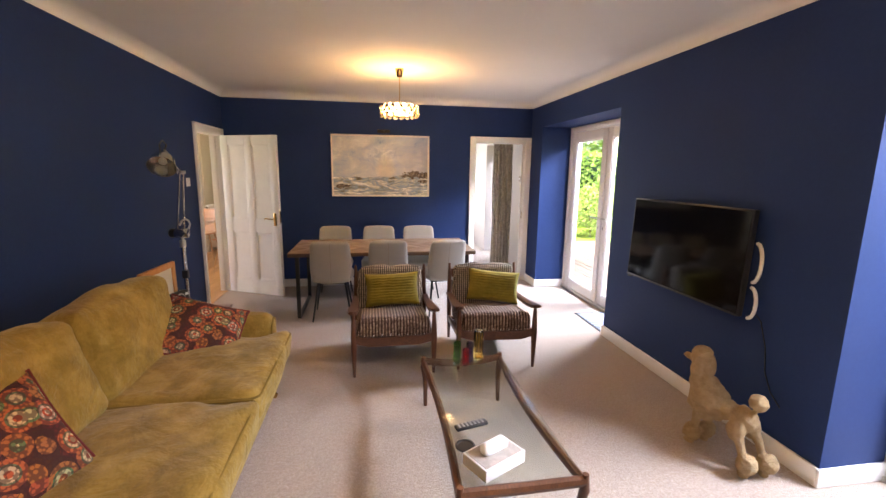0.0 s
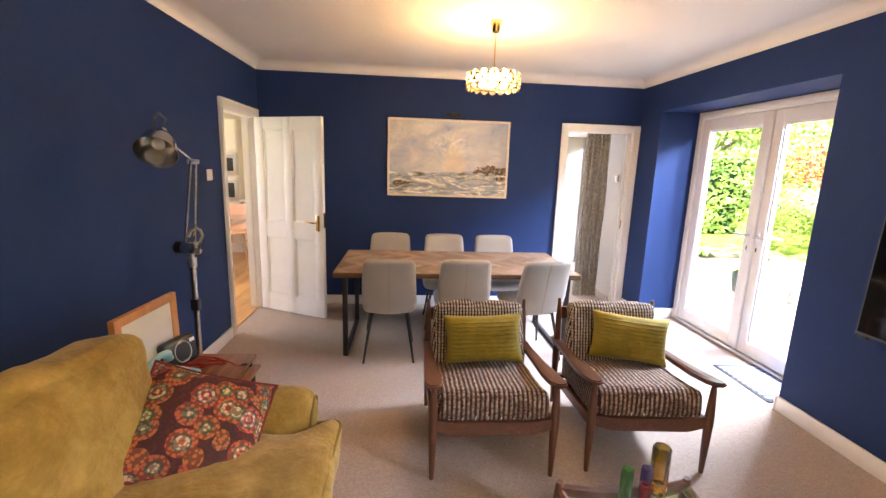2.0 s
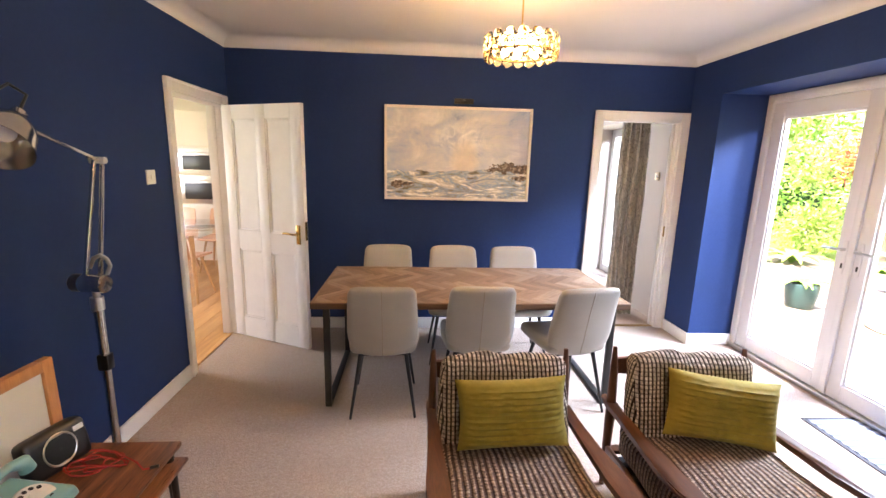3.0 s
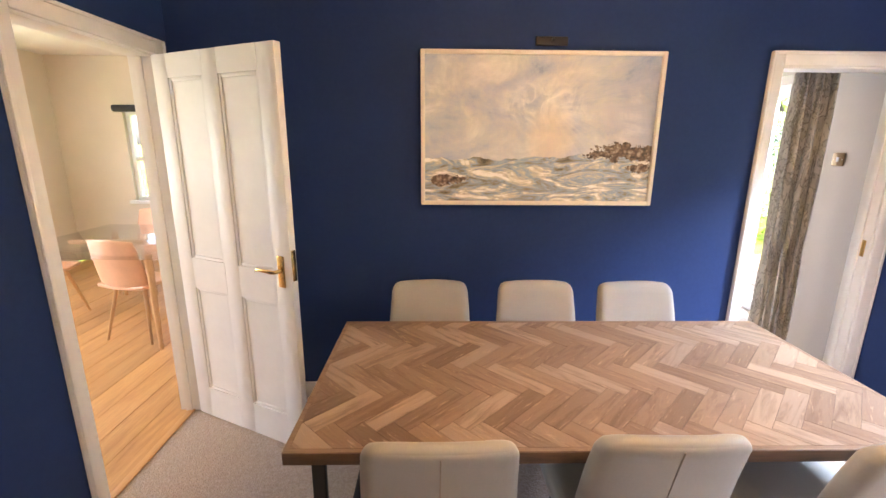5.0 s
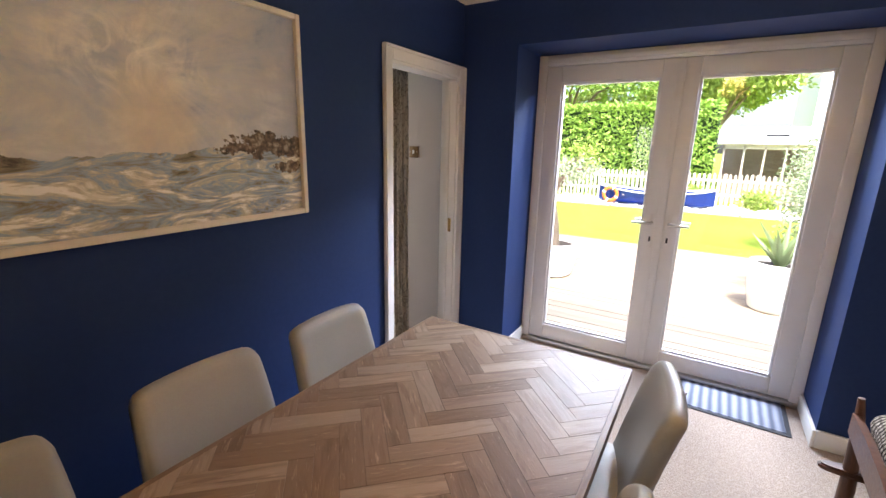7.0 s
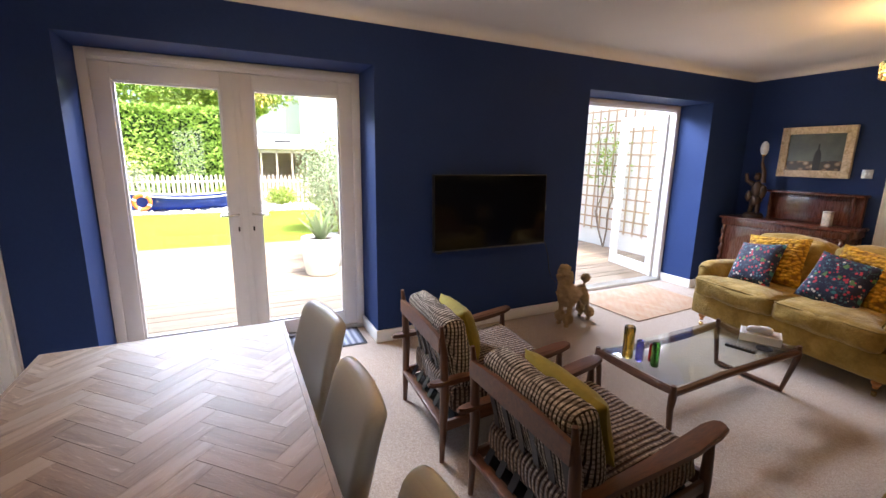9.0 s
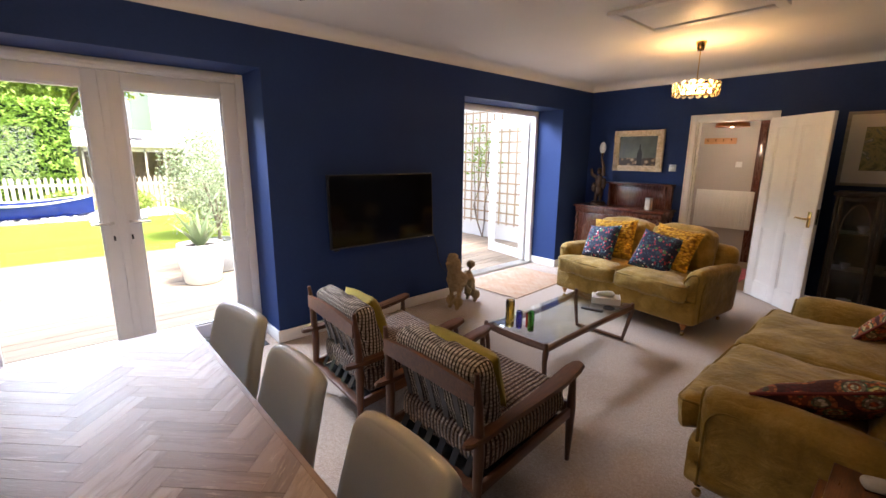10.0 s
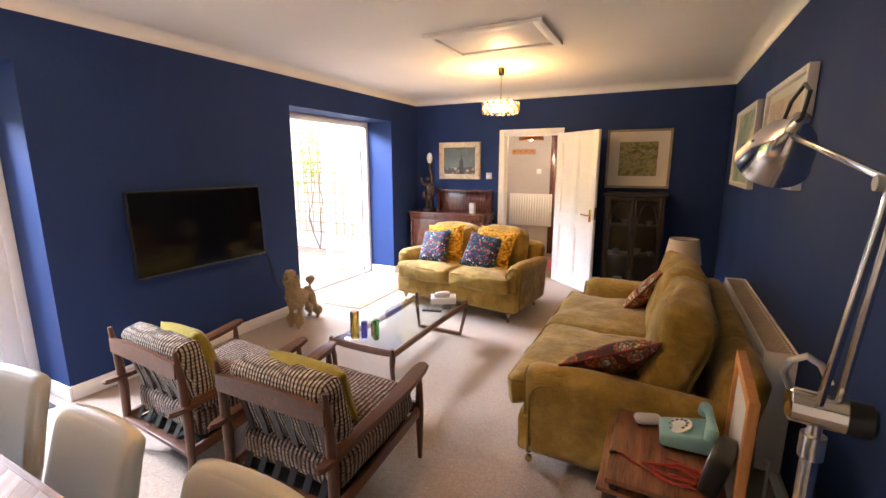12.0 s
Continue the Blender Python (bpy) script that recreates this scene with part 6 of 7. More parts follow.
bm = B()
lathe(bm, [(0.0, 0.0), (0.10, 0.0), (0.10, 0.03), (0.08, 0.05), (0.0, 0.06)], 20)
for c, r, q in (((0.0, 0, 0.32), 0.065, (0.9, 0.75, 1.5)), ((0.0, 0, 0.20), 0.06, (1.1, 0.9, 1.3)), ((0.01, 0, 0.47), 0.038, (0.95, 1, 1.15)), ((-0.06, 0.0, 0.30), 0.04, (1, 0.8, 2.0)), ((0.07, 0.02, 0.24), 0.035, (1, 0.8, 1.8))):
    ball(bm, c, r, 14, q, 0.25)
for p in (((0.03, 0, 0.18), (0.045, 0.0, 0.03)), ((-0.03, 0, 0.18), (-0.04, 0.01, 0.03)), ((-0.05, 0, 0.40), (-0.045, 0, 0.52), (-0.01, 0, 0.62)), ((0.05, 0, 0.38), (0.11, 0.02, 0.42), (0.13, 0.02, 0.50))):
    tube(bm, p, [0.03, 0.022, 0.018][:len(p)], 10)
tube(bm, [(-0.01, 0, 0.60), (-0.01, 0, 0.70)], 0.012, 10)
fig = part("bronze_figure", bm, plain("dark_patinated_bronze", (0.055, 0.032, 0.02), 0.4, 0.7, spread=0.4, scale=12))
fig.matrix_basis = pose(2.26, CY + 0.22, 0.9005)
tagged(fig, "dark bronze figurine lamp base on the chiffonier", "figurine")
gl_ = thing("lamp_globe", "clear oval glass lamp globe held by the bronze figure", "lamp", pose(2.25, CY + 0.22, 1.60))
part("globe", ball(B(), (0, 0, 0.085), 0.05, 18, (0.85, 0.85, 1.6)), plain("pale_ribbed_glass", (0.58, 0.60, 0.62), 0.12, spread=0.2, scale=25), gl_)
part("cup", lathe(B(), [(0.0, 0.0), (0.018, 0.0), (0.026, 0.015), (0.0, 0.02)], 14), BRASS, gl_)

# ---- dark display cabinet ----
dc = thing("display_cabinet", "dark oak display cabinet with arched glazing", "cabinet", pose(-0.585, CY, 0))
for a in ((-0.33, 0.0, 0.10, -0.30, 0.36, 1.22), (0.30, 0.0, 0.10, 0.33, 0.36, 1.22), (-0.30, 0.0, 0.10, 0.30, 0.015, 1.22)):
    part("side_board", box(B(), *a, 0.003), DARK_OAK, dc)
part("top_board", box(B(), -0.35, 0.0, 1.22, 0.35, 0.38, 1.25, 0.005), DARK_OAK, dc)
part("plinth", box(B(), -0.34, 0.0, 0.0, 0.34, 0.37, 0.10, 0.004), DARK_OAK, dc)
for z in (0.10, 0.48, 0.84):
    part("shelf", box(B(), -0.30, 0.015, z, 0.30, 0.33, z + 0.015, 0.002), DARK_OAK, dc)
for s in (-1, 1):
    door = part("door_frame", box(B(), s * 0.15 - 0.148, 0.352, 0.11, s * 0.15 - 0.113, 0.372, 1.21, 0.002), DARK_OAK, dc)
    for a in ((s * 0.15 + 0.113, 0.11, s * 0.15 + 0.148, 1.21), (s * 0.15 - 0.113, 0.11, s * 0.15 + 0.113, 0.15), (s * 0.15 - 0.113, 1.17, s * 0.15 + 0.113, 1.21)):
        part("door_rail", box(B(), a[0], 0.352, a[1], a[2], 0.372, a[3], 0.002), DARK_OAK, dc)
    for k in (-1, 1):
        pts = [(s * 0.15 + k * 0.113, 0.362, 0.78)] + [(s * 0.15 + k * 0.113 * (1 - (1 - math.cos(t)) * 1.0), 0.362, 0.78 + 0.36 * math.sin(t)) for t in (math.pi / 2 * q / 10 for q in range(1, 11))]
        part("glazing_bar", tube(B(), pts, 0.006, 6), plain("worn_glazing_bar", (0.09, 0.055, 0.035), 0.35), dc)
    pane((s * 0.15 - 0.113, 0.358, 0.15, s * 0.15 + 0.113, 0.362, 1.17), dc)
CHINA = plain("blue_white_china", (0.22, 0.23, 0.26), 0.2, spread=0.4, scale=30)
for x, z, r in ((-0.17, 0.855, 0.05), (0.10, 0.855, 0.06), (-0.05, 0.495, 0.06), (0.18, 0.495, 0.045), (-0.2, 0.495, 0.04), (0.14, 0.115, 0.06)):
    bw = thing("china_bowl", "blue and white china bowl on a cabinet shelf", "bowl", pose(-0.585 + x, CY + 0.2, z + 0.0005), "china in the display cabinet")
    part("body", lathe(B(), [(0.0, 0.0), (r * 0.4, 0.0), (r * 0.5, 0.006), (r, r * 1.2), (r * 0.94, r * 1.2), (r * 0.45, 0.012), (0.0, 0.012)], 18), CHINA, bw)

# ---- table lamp behind the sofa ----
lt = thing("lamp_table", "small round dark wooden lamp table", "side table", pose(-1.08, 1.08, 0))
part("tabletop", lathe(B(), [(0.0, 0.47), (0.19, 0.47), (0.2, 0.48), (0.195, 0.49), (0.0, 0.49)], 28), ROSEWOOD, lt)
part("stem", lathe(B(), [(0.0, 0.02), (0.022, 0.02), (0.03, 0.2), (0.018, 0.3), (0.028, 0.47), (0.0, 0.47)], 14), ROSEWOOD, lt)
for k in range(3):
    a = 2.1 * k
    part("leg", tube(B(), [(0, 0, 0.16), (0.09 * math.cos(a), 0.09 * math.sin(a), 0.10), (0.17 * math.cos(a), 0.17 * math.sin(a), 0.012)], [0.016, 0.014, 0.012], 8), ROSEWOOD, lt)
tl = thing("table_lamp", "table lamp with a cream linen drum shade", "table lamp", pose(-1.08, 1.08, 0.4905))
part("base", lathe(B(), [(0.0, 0.0), (0.06, 0.0), (0.065, 0.02), (0.03, 0.04), (0.05, 0.12), (0.045, 0.17), (0.014, 0.22), (0.012, 0.28), (0.0, 0.28)], 20), CHINA, tl)
part("shade", lathe(B(), [(0.155, 0.22), (0.12, 0.44), (0.117, 0.44), (0.152, 0.22)], 36), CREAM_SHADE, tl, "cream linen shade")
part("trim_ring", tube(B(), [(0.12 * math.cos(a), 0.12 * math.sin(a), 0.44) for a in (2 * math.pi * k / 32 for k in range(34))], 0.003, 6, cap=False), DARK_OAK, tl)
part("gimbal", tube(B(), [(0, 0, 0.27), (0, 0, 0.40)], 0.004, 6), BRASS, tl)

# ---- hall ----
hr = thing("hook_rail", "wooden coat hook rail on the hall wall", "hook rail", pose(1.44, HS + 0.001, 1.82))
part("board", box(B(), -0.22, 0.0, -0.045, 0.22, 0.018, 0.045, 0.004), PINE, hr)
for k in range(4):
    part("hook", tube(B(), [(-0.16 + 0.107 * k, 0.018, 0.01), (-0.16 + 0.107 * k, 0.05, 0.0), (-0.16 + 0.107 * k, 0.06, 0.03)], 0.007, 8), BRASS, hr)
switch_plate("white plastic light switch in the hall", pose(1.15, HS, 1.47, 0, 0, 180), WHITE_PAINT, 0.086, 2)
hd = structure(thing("door_hall_frame", "dark stained wooden door frame with an open door", "door frame"))
part("jamb", box(B(), 0.84, HS + 0.001, 0, 0.94, HS + 0.05, 2.05, 0.006), MAHOGANY, hd)
part("head", box(B(), -0.06, HS + 0.001, 2.05, 0.94, HS + 0.05, 2.13, 0.006), MAHOGANY, hd)
part("leaf", box(B(), -0.02, HS + 0.002, 0.005, 0.835, HS + 0.04, 2.045, 0.004), MAHOGANY, hd, "dark stained hall door")
part("handle", tube(B(), [(0.78, HS + 0.04, 1.02), (0.78, HS + 0.085, 1.02), (0.68, HS + 0.09, 1.02)], 0.009, 8), BRASS, hd, "brass lever handle")
hp = thing("hall_pendant", "copper coloured lit ceiling lamp in the hall", "ceiling lamp", pose(1.06, -1.45, 0))
COPPER = plain("amber_copper_shade", (0.62, 0.22, 0.05), 0.35, 0.6)
part("shade", lathe(B(), [(0.20, 1.97), (0.19, 2.02), (0.06, 2.05), (0.05, 2.05), (0.17, 2.012), (0.195, 1.97)], 28), COPPER, hp)
part("rod", tube(B(), [(0, 0, 2.05), (0, 0, 2.449)], 0.006, 8), BRASS, hp)
part("bulb", ball(B(), (0, 0, 1.995), 0.03, 12), BULB, hp, "lit warm bulb")
hl = bpy.data.lights.new("hall_lamp_glow", "POINT")
hl.energy, hl.color, hl.shadow_soft_size = 5, (1.0, 0.76, 0.5), 0.08
new("hall_lamp_glow", hl).location = (1.06, -1.45, 1.92)
pk = thing("hall_mat", "pink and red patterned hall mat", "rug", pose(0.85, -1.35, -0.002))
part("weave", box(B(), -0.25, -0.45, 0, 0.25, 0.45, 0.01, 0.003), plain("faded_pink_wool", (0.50, 0.13, 0.17), 0.95, spread=0.5, scale=18), pk)

# ---- garden room ----
n = Nodes("leaf_print_linen")
lv = n.noise(7, 4, n.at((2.0, 2.0, 1.0), (30, 0, 0)), 0.55, 2.5)
LEAFPRINT = n.done(n.mix(n.ramp(lv, [(0.47, 0.0), (0.5, 0.85), (0.56, 0.2)]), (0.66, 0.60, 0.50), (0.20, 0.17, 0.12)), 0.9, 0, n.noise(200, 2), 0.3, 0.001, sheen=0.1)
cu = thing("curtain", "grey-beige leaf print curtain drawn to one side", "curtain", pose(2.47, 6.85, 0, 0, 0, 86))
bm = B()
rows = []
for k in range(97):
    v = k / 96
    y = 0.31 * v
    x = 0.042 * math.sin(v * 38) + 0.012 * math.sin(v * 95 + 1)
    rows.append([bm.verts.new((x * (0.75 + 0.35 * (1 - h)) - 0.06 * v, y + 0.01 * math.sin(9 * h + k), 0.012 + 2.2 * h)) for h in (0, 0.2, 0.4, 0.6, 0.8, 0.93, 1.0)])
for a, b in zip(rows, rows[1:]):
    for i in range(6):
        bm.faces.new((a[i], b[i], b[i + 1], a[i + 1]))
bmesh.ops.solidify(bm, geom=bm.faces[:], thickness=0.003)
part("drape", bm, LEAFPRINT, cu)
cp = thing("curtain_pole", "slim white curtain pole", "curtain pole", pose(2.44, 6.9, 2.26))
part("rod", tube(B(), [(0, 0, 0), (0, 2.2, 0)], 0.012, 10), WHITE_PAINT, cp)
for y in (0.05, 2.15):
    part("bracket", bar(B(), (0, y, 0), (0.166, y, 0), 0.014, 0.014), WHITE_PAINT, cp)
switch_plate("square aged brass light switch", pose(XE + 0.01, 6.875, 1.487, 0, 0, -90), plain("antique_brass_plate", (0.16, 0.10, 0.045), 0.45, 0.8, spread=0.2))
structure(part("trim", box(B(), D3[0] + 0.02, YN + 0.03, 0.0, D3[1] - 0.02, YN + 0.07, 0.006, 0.002), BRASS), "brass carpet threshold strip", "threshold")
structure(part("trim", box(B(), XW - 0.075, D1[0] + 0.02, 0.0, XW - 0.035, D1[1] - 0.02, 0.007, 0.002), OAK), "oak threshold strip", "threshold")
part("strike_plate", box(B(), D3[1] - 0.022, YN + 0.02, 0.92, D3[1] - 0.0195, YN + 0.045, 1.02, 0.001), BRASS, bpy.data.objects["door_frame_garden_room"])

# ---- kitchen ----
kt = thing("kitchen_table", "glass-topped kitchen table on oak legs", "dining table", pose(-2.78, 7.72, 0))
kg = part("glass_top", box(B(), -0.66, -0.68, 0.735, 0.66, 0.68, 0.747, 0.003), GLASS, kt)
kg.visible_shadow = False
LOAK = wood("light_oak_leg", (0.38, 0.20, 0.08), (0.50, 0.29, 0.13), (0.60, 0.38, 0.19), "Z", 0.4)
for sx in (-1, 1):
    for sy in (-1, 1):
        part("leg", tube(B(), [(sx * 0.50, sy * 0.52, 0.734), (sx * 0.56, sy * 0.62, 0.0)], [0.028, 0.016], 10), LOAK, kt)
part("apron", box(B(), -0.5, -0.03, 0.70, 0.5, 0.03, 0.734, 0.003), LOAK, kt)
PEACH = plain("peach_plastic_shell", (0.62, 0.36, 0.22), 0.4)


def kitchen_chair(m):
    top = thing("kitchen_chair", "peach shell chair on tapered oak legs", "chair", m, "chairs round the kitchen table")
    part("seat", deform(soft(B(), 0.44, 0.42, 0.03, 0.014, 10), lambda c: (c.x, c.y, c.z + 0.44 + 0.4 * c.x * c.x)), PEACH, top)
    part("backrest", deform(soft(B(), 0.44, 0.025, 0.40, 0.012, 10, 0, 0, pose(0, 0, 0.46)), lambda c: (c.x * (1 - 0.5 * max(0, c.z - 0.66)), c.y - 0.2 - 0.2 * (c.z - 0.46) + 1.0 * c.x * c.x, c.z - 0.9 * c.x * c.x * (c.z - 0.46))), PEACH, top)
    for sx in (-1, 1):
        for sy in (-1, 1):
            part("leg", tube(B(), [(sx * 0.13, sy * 0.12, 0.445), (sx * 0.21, sy * 0.21, 0.0)], [0.016, 0.009], 8), LOAK, top)
    return top


kc = kitchen_chair(pose(-2.50, 7.42, 0, 0, 0, -12))
for x, y, r in ((-3.6, 7.7, -90), (-2.6, 8.6, 180), (-1.95, 7.9, 90), (-3.2, 8.55, 175)):
    copy_thing(kc, pose(x, y, 0, 0, 0, r))
ov = thing("oven_tower", "cream kitchen tower unit with a built-in microwave", "kitchen unit", pose(-3.05, KN - 0.005, 0))
part("body", box(B(), -0.32, -0.58, 0.0, 0.32, 0.0, 2.2, 0.003), CREAM, ov)
part("door", box(B(), -0.30, -0.60, 1.72, 0.30, -0.581, 2.18, 0.004), CREAM, ov)
part("door", box(B(), -0.30, -0.60, 0.12, 0.30, -0.581, 0.85, 0.004), CREAM, ov)
for z0, z1 in ((0.88, 1.28), (1.31, 1.68)):
    o = part("oven_front", box(B(), -0.30, -0.605, z0, 0.30, -0.581, z1, 0.004), STEEL, ov, "stainless steel oven front")
    part("oven_glass", box(B(), -0.24, -0.609, z0 + 0.06, 0.24, -0.6052, z1 - 0.10, 0.002), BLACK_PLASTIC, o, "black oven window")
    part("oven_handle", tube(B(), [(-0.24, -0.64, z1 - 0.06), (0.24, -0.64, z1 - 0.06)], 0.009, 8), STEEL, o)
bu = thing("base_unit", "cream kitchen base units with a pale worktop", "kitchen unit", pose(-2.2, KN - 0.005, 0))
part("body", box(B(), -0.50, -0.57, 0.1, 0.50, 0.0, 0.87, 0.003), CREAM, bu)
part("worktop", box(B(), -0.52, -0.62, 0.87, 0.52, 0.0, 0.905, 0.004), MOUNT, bu)

# Area lamp added at the unseen west opening to brighten the kitchen
kl = bpy.data.lights.new("kitchen_fill_lamp", "AREA")
kl.shape, kl.size, kl.size_y, kl.energy, kl.color = "RECTANGLE", 1.9, 1.1, 8, (1.0, 0.95, 0.88)
new("kitchen_fill_lamp", kl).matrix_world = look((KW - 0.1, 6.6, 1.5), (0, 6.6, 1.2))

# Area lamp added behind the unseen north window to brighten the garden room
gl2 = bpy.data.lights.new("garden_room_fill_lamp", "AREA")
gl2.shape, gl2.size, gl2.size_y, gl2.energy, gl2.color = "RECTANGLE", 1.3, 1.5, 11, (0.95, 0.97, 1.0)
new("garden_room_fill_lamp", gl2).matrix_world = look((1.6, 10.2, 1.3), (1.6, 5.0, 1.2))

# ---- garden planting and things ----
GZ = -0.22
DZ = -0.12


def foliage(name, lo, hi, vary=0.4):
    n = Nodes(name)
    n.p.inputs["Transmission Weight"].default_value = 0.0
    col = n.mix(0.4, n.ramp(n.island(), [(0.0, lo), (1.0, hi)]), n.ramp(n.noise(3, 4), [(0.3, lo), (0.7, hi)]))
    return n.done(col, 0.55, 0, None, spec=0.35)


HEDGE_LEAF = foliage("laurel_leaf", (0.14, 0.27, 0.03), (0.44, 0.62, 0.12))
SHRUB_LEAF = foliage("bright_shrub_leaf", (0.14, 0.24, 0.03), (0.42, 0.50, 0.10))
OLIVE_LEAF = foliage("grey_green_leaf", (0.16, 0.21, 0.10), (0.38, 0.44, 0.26))
MAPLE_RED = foliage("red_maple_leaf", (0.22, 0.03, 0.02), (0.48, 0.14, 0.06))
MAPLE_GREEN = foliage("green_maple_leaf", (0.12, 0.22, 0.03), (0.40, 0.48, 0.10))
FERN = foliage("fern_frond", (0.10, 0.22, 0.02), (0.30, 0.48, 0.06))
BARK = plain("grey_brown_bark", (0.20, 0.15, 0.105), 0.95, spread=0.3, scale=8, grain=40, strength=0.8, depth=0.01)


def leaf_cloud(count, place, size, seed, droop=0.0):
    """Many small folded leaves as one mesh; place(rng) gives a point and an outward direction."""
    rng = random.Random(seed)
    verts, faces = [], []
    for _ in range(count):
        p, out = place(rng)
        d = Vector((rng.gauss(0, 1), rng.gauss(0, 1), rng.gauss(0, 0.7) - droop)) + out * 0.8
        d.normalize()
        s = d.cross(Vector((rng.gauss(0, 1), rng.gauss(0, 1), rng.gauss(0, 1)))).normalized()
        L = size * rng.uniform(0.6, 1.3)
        k = len(verts)
        nrm = d.cross(s) * L * 0.12
        verts += [tuple(p), tuple(p + d * L * 0.5 + s * L * 0.24 + nrm), tuple(p + d * L), tuple(p + d * L * 0.5 - s * L * 0.24 + nrm)]
        faces += [(k, k + 1, k + 2), (k, k + 2, k + 3)]
    me = bpy.data.meshes.new("leaves")
    me.from_pydata(verts, [], faces)
    return me


def leaves(name, me, material, parent, label=""):
    me.materials.append(material)
    ob = new(name, me)
    ob.parent = parent
    tagged(ob, label, "", "", "stuff")
    return ob


def blob_place(center, radii, shell=0.75, lump=0.3):
    def place(rng):
        d = Vector((rng.gauss(0, 1), rng.gauss(0, 1), rng.gauss(0, 1))).normalized()
        r = rng.uniform(shell, 1.0) * (1 + lump * noise.noise(d * 2.3 + Vector(center)))
        return Vector(center) + Vector([d[i] * radii[i] * r for i in range(3)]), d
    return place


def shrub(label, x, y, z, radii, count, size, material, seed):
    top = thing("shrub", label, "shrub", pose(x, y, z))
    part("stem", tube(B(), [(0, 0, -0.02), (0.02, 0.01, radii[2] * 0.9)], [0.03, 0.012], 8), BARK, top)
    for k in range(4):
        a = k * 1.7 + seed
        part("branch", tube(B(), [(0, 0, radii[2] * 0.2), (radii[0] * 0.5 * math.cos(a), radii[1] * 0.5 * math.sin(a), radii[2] * 1.1)], [0.018, 0.006], 6), BARK, top)
    leaves("crown", leaf_cloud(count, blob_place((0, 0, radii[2]), radii, 0.35), size, seed), material, top)
    return top


# clipped hedge along the far boundary
hedge = thing("hedge", "tall clipped laurel hedge behind the fence", "hedge", pose(0, 0, GZ))


def hedge_place(y0, y1, x0, x1, h):
    def place(rng):
        f = rng.random()
        y = rng.uniform(y0, y1)
        b = 0.10 * noise.noise(Vector((y * 1.3, f * 9, 2.0)))
        if f < 0.68:
            z = rng.uniform(0.0, h)
            return Vector((x0 + b + 0.12 * noise.noise(Vector((y, z, 0))) + rng.uniform(0, 0.2), y, z)), Vector((-1, 0, 0.2))
        return Vector((rng.uniform(x0, x1), y, h + b * 1.2 - rng.uniform(0, 0.15))), Vector((-0.2, 0, 1))
    return place


# Solid block in dark green stands in for the shade deep among the leaves
part("core", box(B(), 17.3, 4.9, 0, 18.2, 18.0, 3.15, 0.1), plain("hedge_inner_shade", (0.02, 0.045, 0.01), 0.95, spread=0.3), hedge)
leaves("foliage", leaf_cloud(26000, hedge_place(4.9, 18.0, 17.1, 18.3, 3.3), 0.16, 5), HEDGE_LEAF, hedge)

# picket fence
PALE = plain("pale_weathered_picket", (0.66, 0.58, 0.46), 0.85, spread=0.12, scale=5)
fence = thing("picket_fence", "pale weathered picket fence across the garden", "fence", pose(16.3, 0, GZ))
me = None
y = -3.0
while y < 14.0:
    if me is None:
        ob = part("picket", poly(B(), [(-0.038, 0.0), (0.038, 0.0), (0.038, 0.95), (0.0, 1.02), (-0.038, 0.95)], 0.02, pose(0, 0, 0, 90, 0, 90)), PALE, fence)
        me = ob.data
    else:
        ob = new("picket", me)
        ob.parent = fence
    ob.matrix_basis = pose(0, y, 0.05 + 0.015 * math.sin(y * 7))
    y += 0.142
for z in (0.35, 0.80):
    part("rail", box(B(), 0.021, -3.1, z, 0.06, 14.1, z + 0.07, 0.004), PALE, fence)
for k in range(10):
    part("post", box(B(), 0.06, -3.05 + 1.88 * k, 0.0, 0.14, -2.97 + 1.88 * k, 1.05, 0.006), PALE, fence)

# gravel bed with the boat
n = Nodes("white_pebble")
PEBBLE = n.done(n.ramp(n.island(), [(0.0, (0.48, 0.46, 0.42)), (1.0, (0.78, 0.76, 0.72))]), 0.8)
bed = structure(part("gravel_bed", deform(box(B(), 14.0, 2.6, GZ + 0.004, 16.2, 9.6, GZ + 0.05, 0.02), lambda c: c), plain("pale_gravel", (0.58, 0.55, 0.50), 0.9, spread=0.25, scale=30, grain=80, strength=0.9, depth=0.02)), "bed of pale gravel and white stones", "gravel")
rng = random.Random(11)
bm = B()
for k in range(240):
    ball(bm, (rng.uniform(14.02, 16.1), rng.uniform(2.7, 9.5), GZ + 0.06), rng.uniform(0.03, 0.10), 6, (1, 1, 0.7), 0.3)
tagged(part("stone", bm, PEBBLE, bed), "white rounded stones", "", "", "stuff")
boat = thing("rowing_boat", "blue painted rowing boat used as a planter", "boat", pose(14.9, 6.35, GZ + 0.05, 0, 0, 5))
n = Nodes("royal_blue_boat_paint")
BLUE = n.done(n.ramp(n.noise(5, 4), [(0.3, (0.012, 0.045, 0.26)), (0.7, (0.02, 0.07, 0.38))]), 0.35)
bm = B()
rings = []
for k in range(21):
    t = 2 * k / 20 - 1
    w = 0.62 * (1 - abs(t) ** 2.4) ** 0.8 + 0.012
    sheer = 0.40 + 0.16 * t * t
    keel = 0.02 + 0.28 * max(0, abs(t) - 0.75) ** 1.2
    row = []
    for j in range(9):
        a = math.pi * j / 8
        c, s_ = math.cos(a), math.sin(a)
        row.append(bm.verts.new((w * (1 if c > 0 else -1) * abs(c) ** 0.6, 1.65 * t, keel + (sheer - keel) * (1 - s_ ** 1.3))))
    rings.append(row)
for a, b in zip(rings, rings[1:]):
    for j in range(8):
        bm.faces.new((a[j], b[j], b[j + 1], a[j + 1]))
